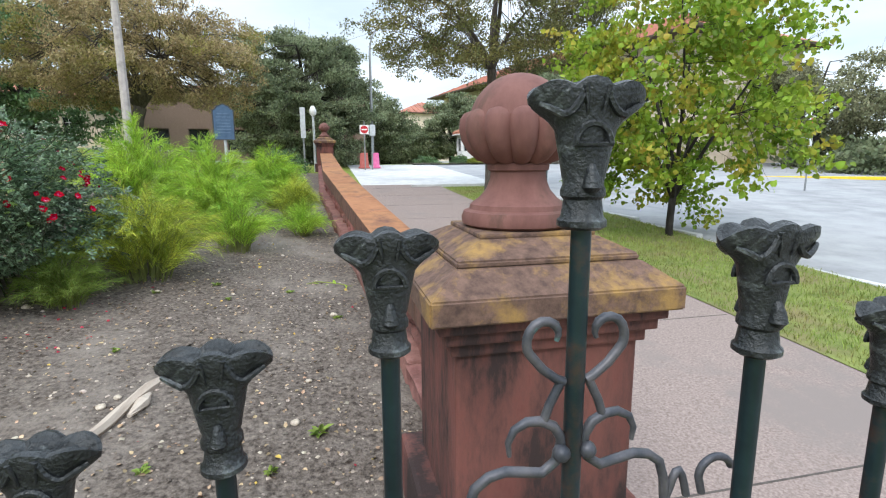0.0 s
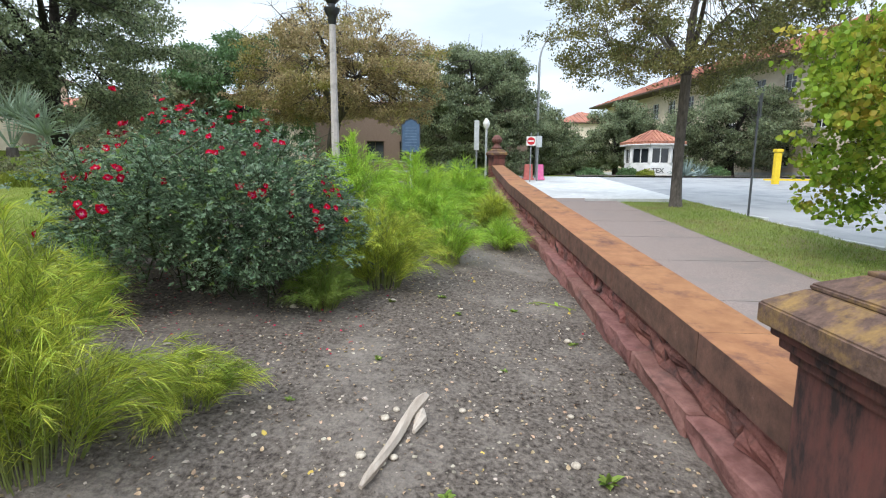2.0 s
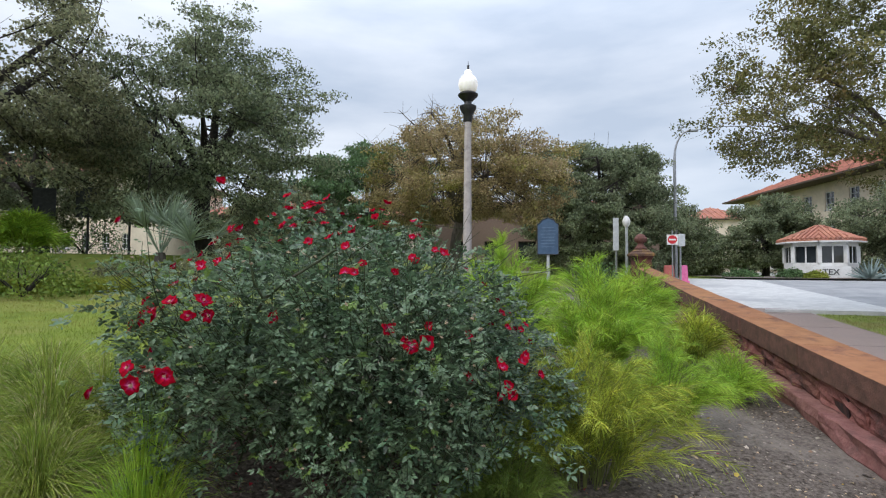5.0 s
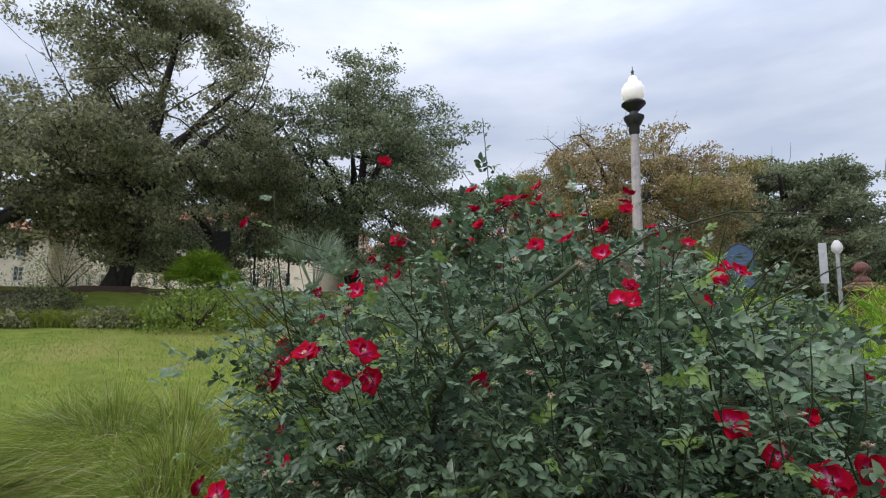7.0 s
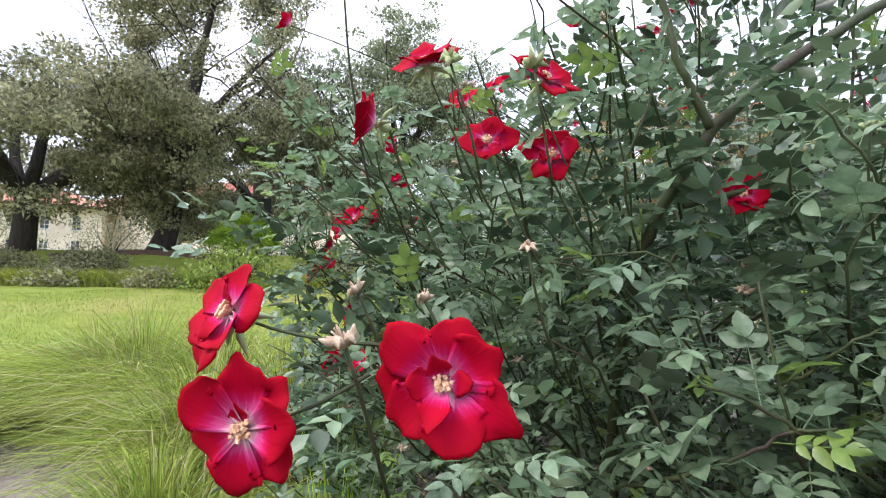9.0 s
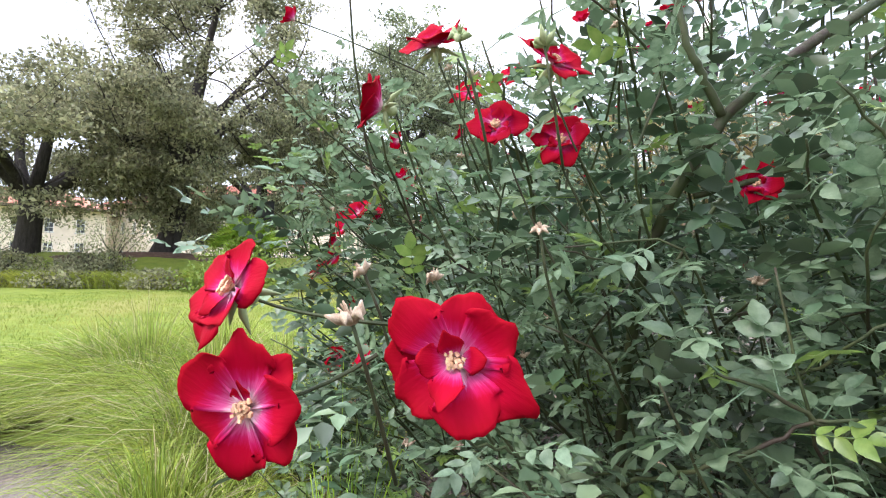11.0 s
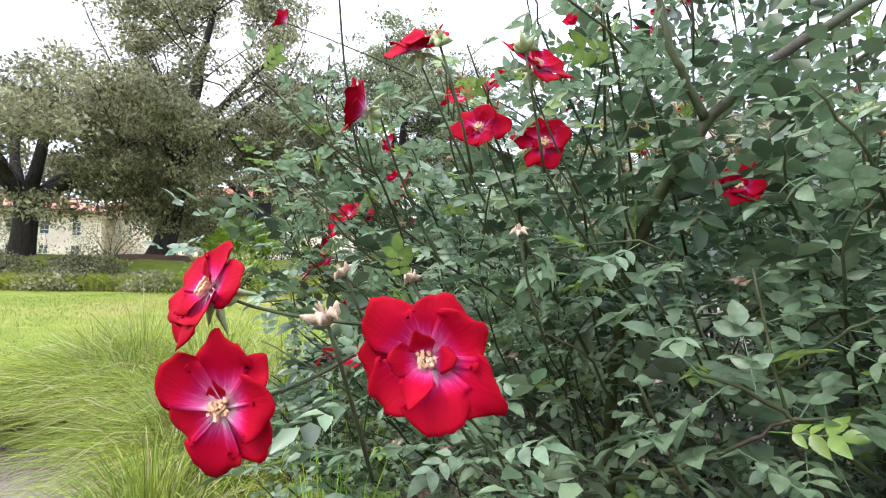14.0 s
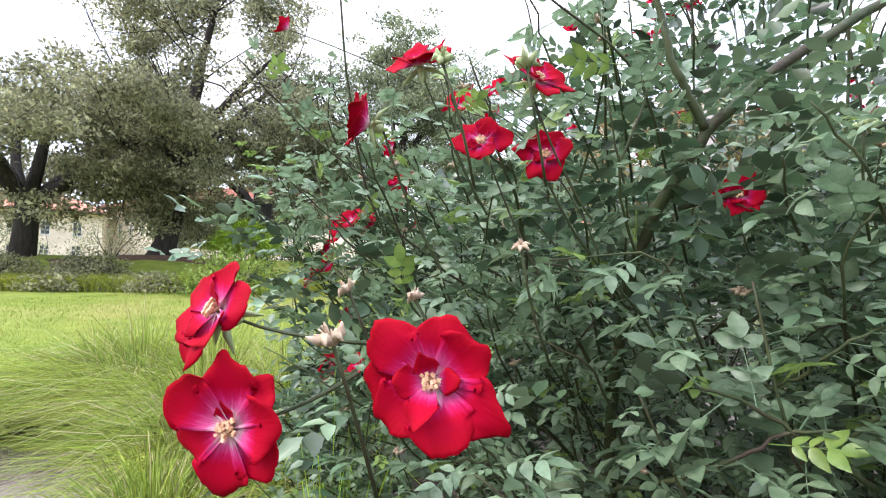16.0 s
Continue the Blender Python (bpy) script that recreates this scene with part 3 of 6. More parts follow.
def slab(y0, y1, x0, x1, z0a, z0b, z1a, z1b, chamfer, r, rough=0.0, cuts=0):
    """A block between two stations of the wall, following its slope; rough pushes its face in and out."""
    bm = bmesh.new()
    bmesh.ops.create_cube(bm, size=1)
    if cuts:
        bmesh.ops.subdivide_edges(bm, edges=bm.edges[:], cuts=cuts, use_grid_fill=True)
    bmesh.ops.bevel(bm, geom=[e for e in bm.edges if e.calc_face_angle(0) > 1], offset=chamfer, segments=1, affect="EDGES")
    o = r.uniform(0, 50)
    for v in bm.verts:
        u, w, h = v.co.y + 0.5, v.co.x + 0.5, v.co.z + 0.5
        y = y0 + (y1 - y0) * u
        push = rough * (noise.noise(Vector((y * 5 + o, h * 2.5, w))) + 0.6 * noise.noise(Vector((y * 14 + o, h * 7, w)))) if w < 0.3 else 0
        lo, hi = z0a + (z0b - z0a) * u, z1a + (z1b - z1a) * u
        v.co = Vector((wall_x(y) + x0 + (x1 - x0) * w + push, y, lo + (hi - lo) * h))
    me = bpy.data.meshes.new("stone")
    bm.to_mesh(me)
    bm.free()
    return me


def stone(name, me, material, parent, side=None):
    me.materials.append(material)
    # faces turned upwards keep material, all others take the side colour
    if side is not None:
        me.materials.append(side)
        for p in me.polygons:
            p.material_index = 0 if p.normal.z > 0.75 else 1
    ob = new(name, me)
    ob.parent = parent
    return ob


wr = np.random.default_rng(3)
y = W_A
while y < W_B - 0.1:
    ln = min(1.55 if y > 3 else 1.2, W_B - y)
    y1 = y + ln
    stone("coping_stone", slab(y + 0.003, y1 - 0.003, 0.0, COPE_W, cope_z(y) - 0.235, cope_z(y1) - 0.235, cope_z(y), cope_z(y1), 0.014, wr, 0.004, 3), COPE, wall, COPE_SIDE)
    y = y1
y = W_A
k = 0
while y < W_B - 0.1:
    ln = min(wr.uniform(0.55, 0.95), W_B - y)
    y1 = y + ln
    top_a, top_b = cope_z(y) - 0.237, cope_z(y1) - 0.237
    bot_a, bot_b = top_a - 0.235, top_b - 0.235
    stone("wall_stone", slab(y + 0.004, y1 - 0.004, 0.05, 0.40, bot_a, bot_b, top_a, top_b, 0.02, wr, 0.055, 5), STONE_ROUGH, wall)
    y = y1
y = W_A
while y < W_B - 0.1:
    ln = min(wr.uniform(0.8, 1.3), W_B - y)
    y1 = y + ln
    za, zb = cope_z(y) - 0.60, cope_z(y1) - 0.60
    stone("base_stone", slab(y + 0.004, y1 - 0.004, -0.09, 0.40, za - 0.3, zb - 0.3, za + 0.125, zb + 0.125, 0.025, wr, 0.04, 4), BASE_STONE, wall)
    y = y1
g = Geo()
ys = np.linspace(W_A, W_B, 12)
for a, b in zip(ys[:-1], ys[1:]):
    g.box((wall_x((a + b) / 2) + 0.26, (a + b) / 2, cope_z((a + b) / 2) - 0.55), (0.28, b - a, 0.62))
g.make("wall_core", STONE, wall)

# ---------------------------------------------------------------- gate pier with finial


def pier(name, x, y, z, s=1.0, label="square red sandstone pier with lichened cap and ball finial"):
    """A square pier; (x, y) its axis, z the height of its cap's lower corner edge."""
    ob = thing(name, label, "pier", "wall piers", at=(x, y, z))
    foot = -1.35
    Geo().box((0, 0, (foot - 0.16) / 2), (0.66, 0.66, -foot - 0.16 + 0.32), chamfer=0.012).make("shaft", STONE, ob)
    Geo().box((0, 0, -1.12), (0.84, 0.84, 0.46), chamfer=0.02).make("plinth", STONE, ob)
    for zz, w, h in ((-0.185, 0.70, 0.05), (-0.14, 0.755, 0.045), (-0.10, 0.80, 0.04)):
        Geo().box((0, 0, zz), (w, w, h), chamfer=0.008).make("moulding", STONE, ob)

    def pyramid(nm, z0, z1, z2, w0, w2, m):
        V = []
        for zz, w in ((z0, w0), (z1, w0), (z2, w2)):
            h = w / 2
            V += [(-h, -h, zz), (h, -h, zz), (h, h, zz), (-h, h, zz)]
        bm = bmesh.new()
        vs = [bm.verts.new(v) for v in V]
        for a in (0, 4):
            for i in range(4):
                bm.faces.new((vs[a + i], vs[a + (i + 1) % 4], vs[a + 4 + (i + 1) % 4], vs[a + 4 + i]))
        bm.faces.new(vs[:4][::-1])
        bm.faces.new(vs[8:])
        bmesh.ops.bevel(bm, geom=bm.edges[:], offset=0.006, segments=2, affect="EDGES")
        me = bpy.data.meshes.new(nm)
        bm.to_mesh(me)
        bm.free()
        me.materials.append(m)
        p = new(nm, me)
        p.parent = ob
        return p

    pyramid("cap", -0.08, 0.0, 0.075, 0.87, 0.66, CAP)
    pyramid("cap_step", 0.074, 0.096, 0.150, 0.65, 0.44, CAP)
    Geo().box((0, 0, 0.158), (0.43, 0.43, 0.018), chamfer=0.006).make("cap_block", CAP, ob)
    fin = [(0.19, 0.165), (0.212, 0.18), (0.216, 0.205), (0.208, 0.232), (0.186, 0.24), (0.182, 0.26), (0.150, 0.285), (0.122, 0.32), (0.108, 0.36),
           (0.104, 0.395), (0.116, 0.40), (0.118, 0.42), (0.112, 0.428)]
    fin = [(r, 0.165 + (zz - 0.165) * 0.91) for r, zz in fin]
    sharp(Geo().lathe(fin, n=48).make("finial_foot", FINIAL, ob), 35)
    lobes = [(0.100, 0.424), (0.140, 0.440), (0.176, 0.475), (0.200, 0.52), (0.209, 0.565), (0.206, 0.605), (0.192, 0.63), (0.17, 0.64)]
    lobes = [(r, 0.165 + (zz - 0.165) * 0.91) for r, zz in lobes]
    for i in range(12):
        a = 2 * math.pi * (i + 0.5) / 12
        g = Geo()
        V, F = [], []
        for j, (r, zz) in enumerate(lobes):
            half = r * math.tan(math.pi / 12) * (0.93 if j < 6 else (0.82, 0.50)[j - 6])
            for k in range(7):
                u = -1 + k / 3
                out = r + 0.046 * math.sqrt(max(0.0, 1 - u * u)) - 0.030
                V.append((out * math.cos(a) - u * half * math.sin(a), out * math.sin(a) + u * half * math.cos(a), zz))
        for j in range(len(lobes) - 1):
            for k in range(6):
                F.append((j * 7 + k, j * 7 + k + 1, j * 7 + k + 8, j * 7 + k + 7))
        g.add(V, F)
        g.make("gadroon", FINIAL, ob, smooth=True)
    ball = [(0.09, 0.43), (0.13, 0.46), (0.138, 0.51), (0.145, 0.56), (0.150, 0.59)] + [(0.190 * math.cos(t), 0.575 + 0.213 * math.sin(t)) for t in np.linspace(0.16, 1.52, 14)]
    ball = [(r, 0.165 + (zz - 0.165) * 0.91) for r, zz in ball]
    sharp(Geo().lathe(ball, n=48).make("ball", FINIAL, ob), 50)
    return ob


pier("pier", 0.705, 1.815, 1.09)
pier("pier", -0.12, 21.2, 2.36, label="far sandstone pier with ball finial at the wall's end")

# ---------------------------------------------------------------- arched iron fence
fence = thing("iron_fence", "arched weathered bronze fence with fleur-shaped bar heads", "fence", at=(0.258, 0.478, 0))
FY = 0.48


def bar_head():
    """The fan-shaped cast head, 0.134 high, as one mesh with its foot at z = 0."""
    g = Geo()
    prof = [(0.017, 0.0), (0.0215, 0.003), (0.0215, 0.008), (0.0185, 0.011), (0.0165, 0.026), (0.0195, 0.029), (0.0195, 0.034), (0.0175, 0.039), (0.0180, 0.050)]
    g.lathe(prof, n=20)
    # body that flares into a flattened fan with a three-lobed lip
    V, F = [], []
    rows = [(0.0185, 0.0170, 0.044), (0.0205, 0.0175, 0.055), (0.0230, 0.0180, 0.066), (0.0252, 0.0185, 0.077), (0.0270, 0.0185, 0.085), (0.0325, 0.0190, 0.093),
            (0.0395, 0.0195, 0.102), (0.0465, 0.0205, 0.111), (0.0530, 0.0215, 0.120), (0.0540, 0.0205, 0.1260), (0.0500, 0.0150, 0.1275), (0.0380, 0.0080, 0.122)]
    n = 40
    for q, (hw, hd, z) in enumerate(rows):
        w = min(1.0, max(0.0, (z - 0.088) / 0.034))
        for k in range(n):
            a = 2 * math.pi * k / n
            u = math.cos(a)
            lobe = abs(math.cos(1.5 * math.pi * u)) ** 0.6
            drop_z = w * (0.0075 * abs(u) ** 2 + 0.0085 * (1 - lobe))
            V.append((hw * u * (1 - 0.05 * w * (1 - lobe)), hd * math.sin(a) * (1 + 0.22 * w * (lobe - 0.5)), z - drop_z))
    for i in range(len(rows) - 1):
        for k in range(n):
            F.append((i * n + k, i * n + (k + 1) % n, (i + 1) * n + (k + 1) % n, (i + 1) * n + k))
    F.append(tuple((len(rows) - 1) * n + k for k in range(n)))
    g.add(V, F)
    # raised swags, ribs, an arch with its sill and a tongue on both faces
    for s in (-1, 1):
        for q in (-1, 1):
            xs = [0.009 + 0.014 * t + 0.021 * t ** 2.4 for t in np.linspace(0, 1, 10)]
            zs = [0.119 - 0.024 * math.sin(min(1.0, t * 1.3) * math.pi / 2) + 0.010 * max(0.0, t - 0.65) / 0.35 for t in np.linspace(0, 1, 10)]
            pts = [(q * a, s * 0.0205 * math.sqrt(max(0.05, 1 - (a / 0.050) ** 2)), z) for a, z in zip(xs, zs)]
            g.tube(pts, [0.0026, 0.0030, 0.0032, 0.0032, 0.0032, 0.0032, 0.0032, 0.0030, 0.0028, 0.0022], 6)
            g.tube([(q * 0.0065, s * 0.0195, 0.097), (q * 0.008, s * 0.0215, 0.108), (q * 0.010, s * 0.0225, 0.119)], [0.0012, 0.0020, 0.0026], 6)
        pts = [(0.0150 * math.cos(t), s * 0.0190, 0.073 + 0.0165 * math.sin(t)) for t in np.linspace(0, math.pi, 11)]
        g.tube(pts, [0.0030] * 11, 6)
        g.tube([(0.0170 * u, s * 0.0188, 0.0725) for u in np.linspace(-1, 1, 5)], [0.0020] * 5, 6)
        g.tube([(0.0, s * 0.0165, 0.056), (0.0, s * 0.0185, 0.046), (0.0, s * 0.0190, 0.037), (0.0, s * 0.0185, 0.033)], [0.003, 0.0065, 0.0085, 0.0050], 10)
    return g


head = bar_head().make("bar_head", IRON, None)
sharp(head, 40)
HEIGHTS = [1.588, 1.442, 1.338, 1.262, 1.190, 1.135, 1.10, 1.08]
OFFSET = [0.0, 0.206, 0.370, 0.525, 0.68, 0.84, 1.0, 1.16]
first = True
for i in range(-5, 5):
    x, top = math.copysign(OFFSET[abs(i)], i) + (0.035 if i == 2 else 0.0), HEIGHTS[abs(i)]
    size, dy = (1.2, 0.0) if i == 0 else (1.2, -0.033) if i == 1 else (1.05, -0.035) if i > 1 else (1.0, 0.0)
    g = Geo()
    g.tube([(x, dy, -0.3), (x, dy, 0.5), (x, dy, top - 0.130 * size)], 0.0098 * min(size, 1.12), 12)
    sharp(g.make("bar", BAR, fence), 60)
    h = head if first else new("bar_head", head.data)
    first = False
    h.parent, h.location, h.scale = fence, (x, dy, top - 0.132 * size), (size, size, size)
    h.rotation_euler = (0, 0, radians(wr.uniform(-6, 6)))


def scroll(pts, r, name="scroll"):
    sharp(Geo().tube([(x, 0, z) for x, z in pts], r, 10).make(name, SCROLL, fence), 70)


def arc(cx, cz, r0, a0, a1, n=14, r1=None):
    r1 = r0 if r1 is None else r1
    return [(cx + (r0 + (r1 - r0) * k / (n - 1)) * math.cos(radians(a0 + (a1 - a0) * k / (n - 1))), cz + (r0 + (r1 - r0) * k / (n - 1)) * math.sin(radians(a0 + (a1 - a0) * k / (n - 1)))) for k in range(n)]


for s in (-1, 1):
    up = arc(0.036, 1.312, 0.013, 205, 20, 8, 0.021) + arc(0.036, 1.312, 0.021, 10, -40, 6, 0.026) + [(0.040, 1.276), (0.022, 1.262), (0.013, 1.258)]
    tap = [0.0026, 0.0036, 0.0045] + [0.0055] * (len(up) - 3)
    scroll([(s * x, z) for x, z in up], tap)
    scroll([(s * 0.016, 1.260), (s * 0.030, 1.232), (s * 0.036, 1.214)], 0.0052, "scroll_link")
    low = [(0.076, 1.176), (0.078, 1.192), (0.071, 1.207), (0.056, 1.215), (0.040, 1.214), (0.024, 1.206), (0.015, 1.192), (0.0135, 1.178)]
    scroll([(s * x, z) for x, z in low], [0.0026, 0.0038, 0.0048, 0.0055, 0.0058, 0.006, 0.006, 0.006])
    base = [(0.0135, 1.186), (0.020, 1.162), (0.036, 1.150), (0.058, 1.154), (0.080, 1.158), (0.100, 1.154), (0.116, 1.142), (0.124, 1.118), (0.128, 1.08)]
    scroll([(s * x, z) for x, z in base], [0.006] * 9)
    bm = bmesh.new()
    bmesh.ops.create_uvsphere(bm, u_segments=12, v_segments=8, radius=0.0105)
    bm.verts.index_update()
    Geo().add([v.co + Vector((s * 0.016, -0.006, 1.175)) for v in bm.verts], [[v.index for v in f.verts] for f in bm.faces]).make("rivet", SCROLL, fence, smooth=True)
    bm.free()
    hook = arc(s * 0.168 + 0.03, 1.112, 0.024, 20, 180, 10)
    scroll([(s * 0.168 + s * abs(x - s * 0.168), z) for x, z in hook] + [(s * 0.168 + s * 0.012, 1.09)], 0.005)
    scroll([(s * 0.168 - s * (0.010 + 0.034 * t), 1.09 + 0.036 * math.sin(math.pi * min(1, t * 1.2))) for t in np.linspace(0, 1, 9)], 0.005)
for z, hgt in ((0.92, 0.022), (0.12, 0.022)):
    Geo().box((-0.12, 0.0, z), (1.5, 0.03, hgt), chamfer=0.003).make("rail", BAR, fence)

# ---------------------------------------------------------------- trees
tree("live_oak", "large dark live oak with a leaning forked trunk", (-18.9, 10.4, 2.1), 2.8, 0.30, (-18.4, 11.6, 7.6), (4.1, 4.1, 4.8), 90, 860, 1.1, 0.115, OAK_LEAF, BARK_DARK, 11, limbs=10, flat=0.45, gap=0.26, low=-0.7)
tree("live_oak", "spreading live oak with low twisted boughs", (-24.3, 17.3, 2.3), 2.0, 0.36, (-24.0, 17.2, 5.8), (5.2, 5.0, 3.2), 86, 640, 1.2, 0.13, OAK_LEAF_D, BARK_DARK, 12, limbs=8, flat=0.38, gap=0.15)
tree("live_oak", "tall dark live oak behind the rose bed", (-16.2, 17.9, 2.2), 2.6, 0.34, (-16.9, 17.9, 6.5), (5.6, 4.6, 4.6), 128, 720, 1.15, 0.12, OAK_LEAF_D, BARK_DARK, 13, limbs=9, flat=0.42, gap=0.04, low=-0.9)
tree("live_oak", "old live oak with a low spreading fork", (-20.6, 7.6, 2.0), 1.5, 0.30, (-20.4, 7.8, 4.9), (4.4, 4.4, 2.6), 84, 760, 1.2, 0.12, OAK_LEAF, BARK_DARK, 23, limbs=9, flat=0.4, gap=0.15, low=-0.8)
tree("green_tree", "fresh green tree beyond the lawn", (-16.4, 33.4, 1.5), 3.0, 0.3, (-16.4, 33.4, 6.4), (5.0, 4.4, 4.6), 110, 420, 1.1, 0.2, OAK_LEAF_B, BARK_DARK, 14, gap=0.1, low=-0.95, flat=0.5)
tree("green_tree", "fresh green tree filling the far garden edge", (-21.5, 31.0, 1.5), 2.0, 0.3, (-21.5, 31.0, 4.6), (4.4, 4.0, 3.4), 70, 380, 1.1, 0.2, OAK_LEAF, BARK_DARK, 24, gap=0.05, low=-0.95, flat=0.5)
tree("elm_tree", "thinning autumn elm with tan leaves and bare twigs", (-7.2, 22.5, 1.3), 2.4, 0.24, (-7.1, 22.5, 5.5), (4.3, 4.0, 3.3), 270, 420, 0.72, 0.10, TAN_LEAF, BARK, 15, limbs=11, bare=0.5, flat=0.5, low=-0.6)
tree("live_oak", "dark green live oak by the driveway", (-1.4, 33.0, 1.2), 2.2, 0.34, (-1.6, 33.2, 5.0), (4.8, 4.4, 4.5), 190, 760, 1.05, 0.15, OAK_LEAF_D, BARK_DARK, 16, gap=0.06, low=-0.95, flat=0.45)
tree("live_oak", "rounded live oak further along the street", (3.2, 47.0, 1.2), 1.8, 0.3, (3.2, 47.0, 4.6), (4.2, 4.0, 3.4), 100, 480, 1.1, 0.2, OAK_LEAF_D, BARK_DARK, 17, low=-0.95, flat=0.5)
tree("live_oak", "low live oak behind the booth", (12.0, 49.0, 1.2), 1.5, 0.28, (12.2, 49.0, 4.5), (3.6, 3.6, 3.3), 105, 480, 1.1, 0.2, OAK_LEAF_D, BARK_DARK, 18, low=-0.95, flat=0.5)
tree("live_oak", "broad live oak in front of the buff building", (18.2, 40.0, 1.2), 1.8, 0.32, (18.0, 40.0, 4.8), (4.8, 4.4, 3.5), 120, 520, 1.1, 0.18, OAK_LEAF_D, BARK_DARK, 19, low=-0.95, flat=0.5)
tree("live_oak", "dark live oak at the end of the street", (6.5, 58.0, 1.2), 1.5, 0.28, (6.5, 58.0, 3.4), (6.0, 4.0, 2.6), 95, 400, 1.25, 0.24, OAK_LEAF_D, BARK_DARK, 20, low=-0.98, flat=0.5)
for i, (x, y, h, rr) in enumerate(((31.0, 27.0, 5.0, 4.6), (33.0, 17.0, 4.6, 4.4), (41.0, 24.0, 5.2, 5.0), (38.0, 9.0, 4.8, 4.8), (29.5, 36.0, 5.0, 4.2))):
    tree("live_oak", "dark live oak across the street", (x, y, street_z(x, y)), 2.0, 0.3, (x, y, h), (rr, rr, 3.3), 60, 330, 1.2, 0.22, OAK_LEAF, BARK_DARK, 500 + i, low=-0.9, flat=0.5)
tree("street_tree", "young elm with thin browning leaves on the grass strip", (5.5, 16.8, 0.48), 4.1, 0.165, (5.6, 16.8, 6.5), (4.5, 4.2, 3.3), 190, 420, 0.7, 0.09, STREET_LEAF, BARK, 21, limbs=7, flat=0.55, bare=0.08, gap=0.18)
tree("redbud_tree", "small redbud with yellow-green heart-shaped leaves", (6.35, 8.3, 0.08), 0.7, 0.07, (6.4, 8.3, 2.8), (2.35, 2.2, 2.5), 190, 100, 0.46, 0.098, REDBUD_LEAF, BARK_DARK, 22, limbs=8, flat=0.6, template=(BROAD_V, BROAD_F), gap=0.1, low=-0.95)

# ---------------------------------------------------------------- buildings


def window(parent, wide, high, z, x, material=WHITE, bars=(2, 3), depth=0.12):
    """A sash window set into a wall that faces -y in its own frame; x, z its centre."""
    w = new("window")
    w.parent, w.location = parent, (x, 0, z)
    Geo().box((0, 0.06, 0), (wide, 0.03, high)).make("pane", DARKGLASS, w)
    g = Geo()
    t = 0.06
    for s in (-1, 1):
        g.box((s * (wide / 2 - t / 2), 0.0, 0), (t, 0.09, high))
        g.box((0, 0.002, s * (high / 2 - t / 2)), (wide - 2 * t, 0.086, t))
    for i in range(1, bars[0]):
        g.box((-wide / 2 + wide * i / bars[0], 0.02, 0), (0.035, 0.05, high - 2 * t))
    for i in range(1, bars[1]):
        g.box((0, 0.02, -high / 2 + high * i / bars[1]), (wide - 2 * t, 0.044, 0.035))
    g.make("window_frame", material, w)
    Geo().box((0, -0.07, -high / 2 - 0.05), (wide + 0.16, 0.2, 0.08)).make("window_sill", CONCRETE, w)
    return w


def facade(name, label, a, b, z0, z1, deep, wall_mat, rows, pitch, size, roof=None, eave=0.9, start=0.8, frame_mat=WHITE, bars=(2, 3)):
    """A building whose front runs from a to b (seen with a on the viewer's left), with windows in rows at the given heights."""
    ang = math.degrees(math.atan2(b[1] - a[1], b[0] - a[0]))
    length = math.hypot(b[0] - a[0], b[1] - a[1])
    ob = thing(name, label, "building", at=(a[0], a[1], z0))
    ob.rotation_euler = (0, 0, radians(ang))
    h = z1 - z0
    cols = [start + pitch * (i + 0.5) for i in range(int((length - 2 * start) / pitch))]
    wide, high = size
    g = Geo()
    zs = sorted(rows)
    z = -2.0
    for zc in zs:
        lo = zc - z0 - high / 2
        g.box((length / 2, 0.2, (z + lo) / 2), (length, 0.4, lo - z))
        x = 0.0
        for c in cols:
            g.box(((x + c - wide / 2) / 2, 0.2, lo + high / 2), (c - wide / 2 - x, 0.4, high))
            x = c + wide / 2
        g.box(((x + length) / 2, 0.2, lo + high / 2), (length - x, 0.4, high))
        z = lo + high
    g.box((length / 2, 0.2, (z + h) / 2), (length, 0.4, h - z))
    g.box((length / 2, deep / 2 + 0.2, h / 2 - 1.0), (length, deep - 0.4, h + 2.0))
    g.make("wall", wall_mat, ob)
    Geo().box((length / 2, -0.05, -0.1), (length + 0.06, 0.1, 1.2)).make("wall_base", CONCRETE, ob)
    for zc in zs:
        for c in cols:
            w = window(ob, wide, high, zc - z0, c, frame_mat, bars)
            w.location.y = 0.14
    if roof:
        Geo().box((length / 2, deep / 2 - eave / 2 + 0.2, h + 0.06), (length + 2 * eave, deep + 2 * eave, 0.16)).make("eave", SOFFIT, ob)
        V = [(-eave, -eave, h + 0.14), (length + eave, -eave, h + 0.14), (length + eave, deep + eave, h + 0.14), (-eave, deep + eave, h + 0.14),
             (deep / 2, deep / 2, h + roof), (length - deep / 2, deep / 2, h + roof)]
        g = Geo().add(V, [(0, 1, 5, 4), (2, 3, 4, 5), (1, 2, 5), (3, 0, 4), (3, 2, 1, 0)])
        g.make("roof", ROOF, ob)
        g = Geo()
        n = int(length / 0.9)
        for i in range(n):
            x = -eave + (i + 0.5) * (length + 2 * eave) / n
            k = min(1.0, max(0.1, min(x + eave, length + eave - x) / (deep / 2 + eave)))
            g.tube([(x, -eave - 0.02, h + 0.17), (x, -eave + (deep / 2 + eave) * k, h + 0.17 + (roof - 0.14) * k)], 0.12, 5, cap=False)
        g.make("roof_ribs", ROOF, ob)
    return ob


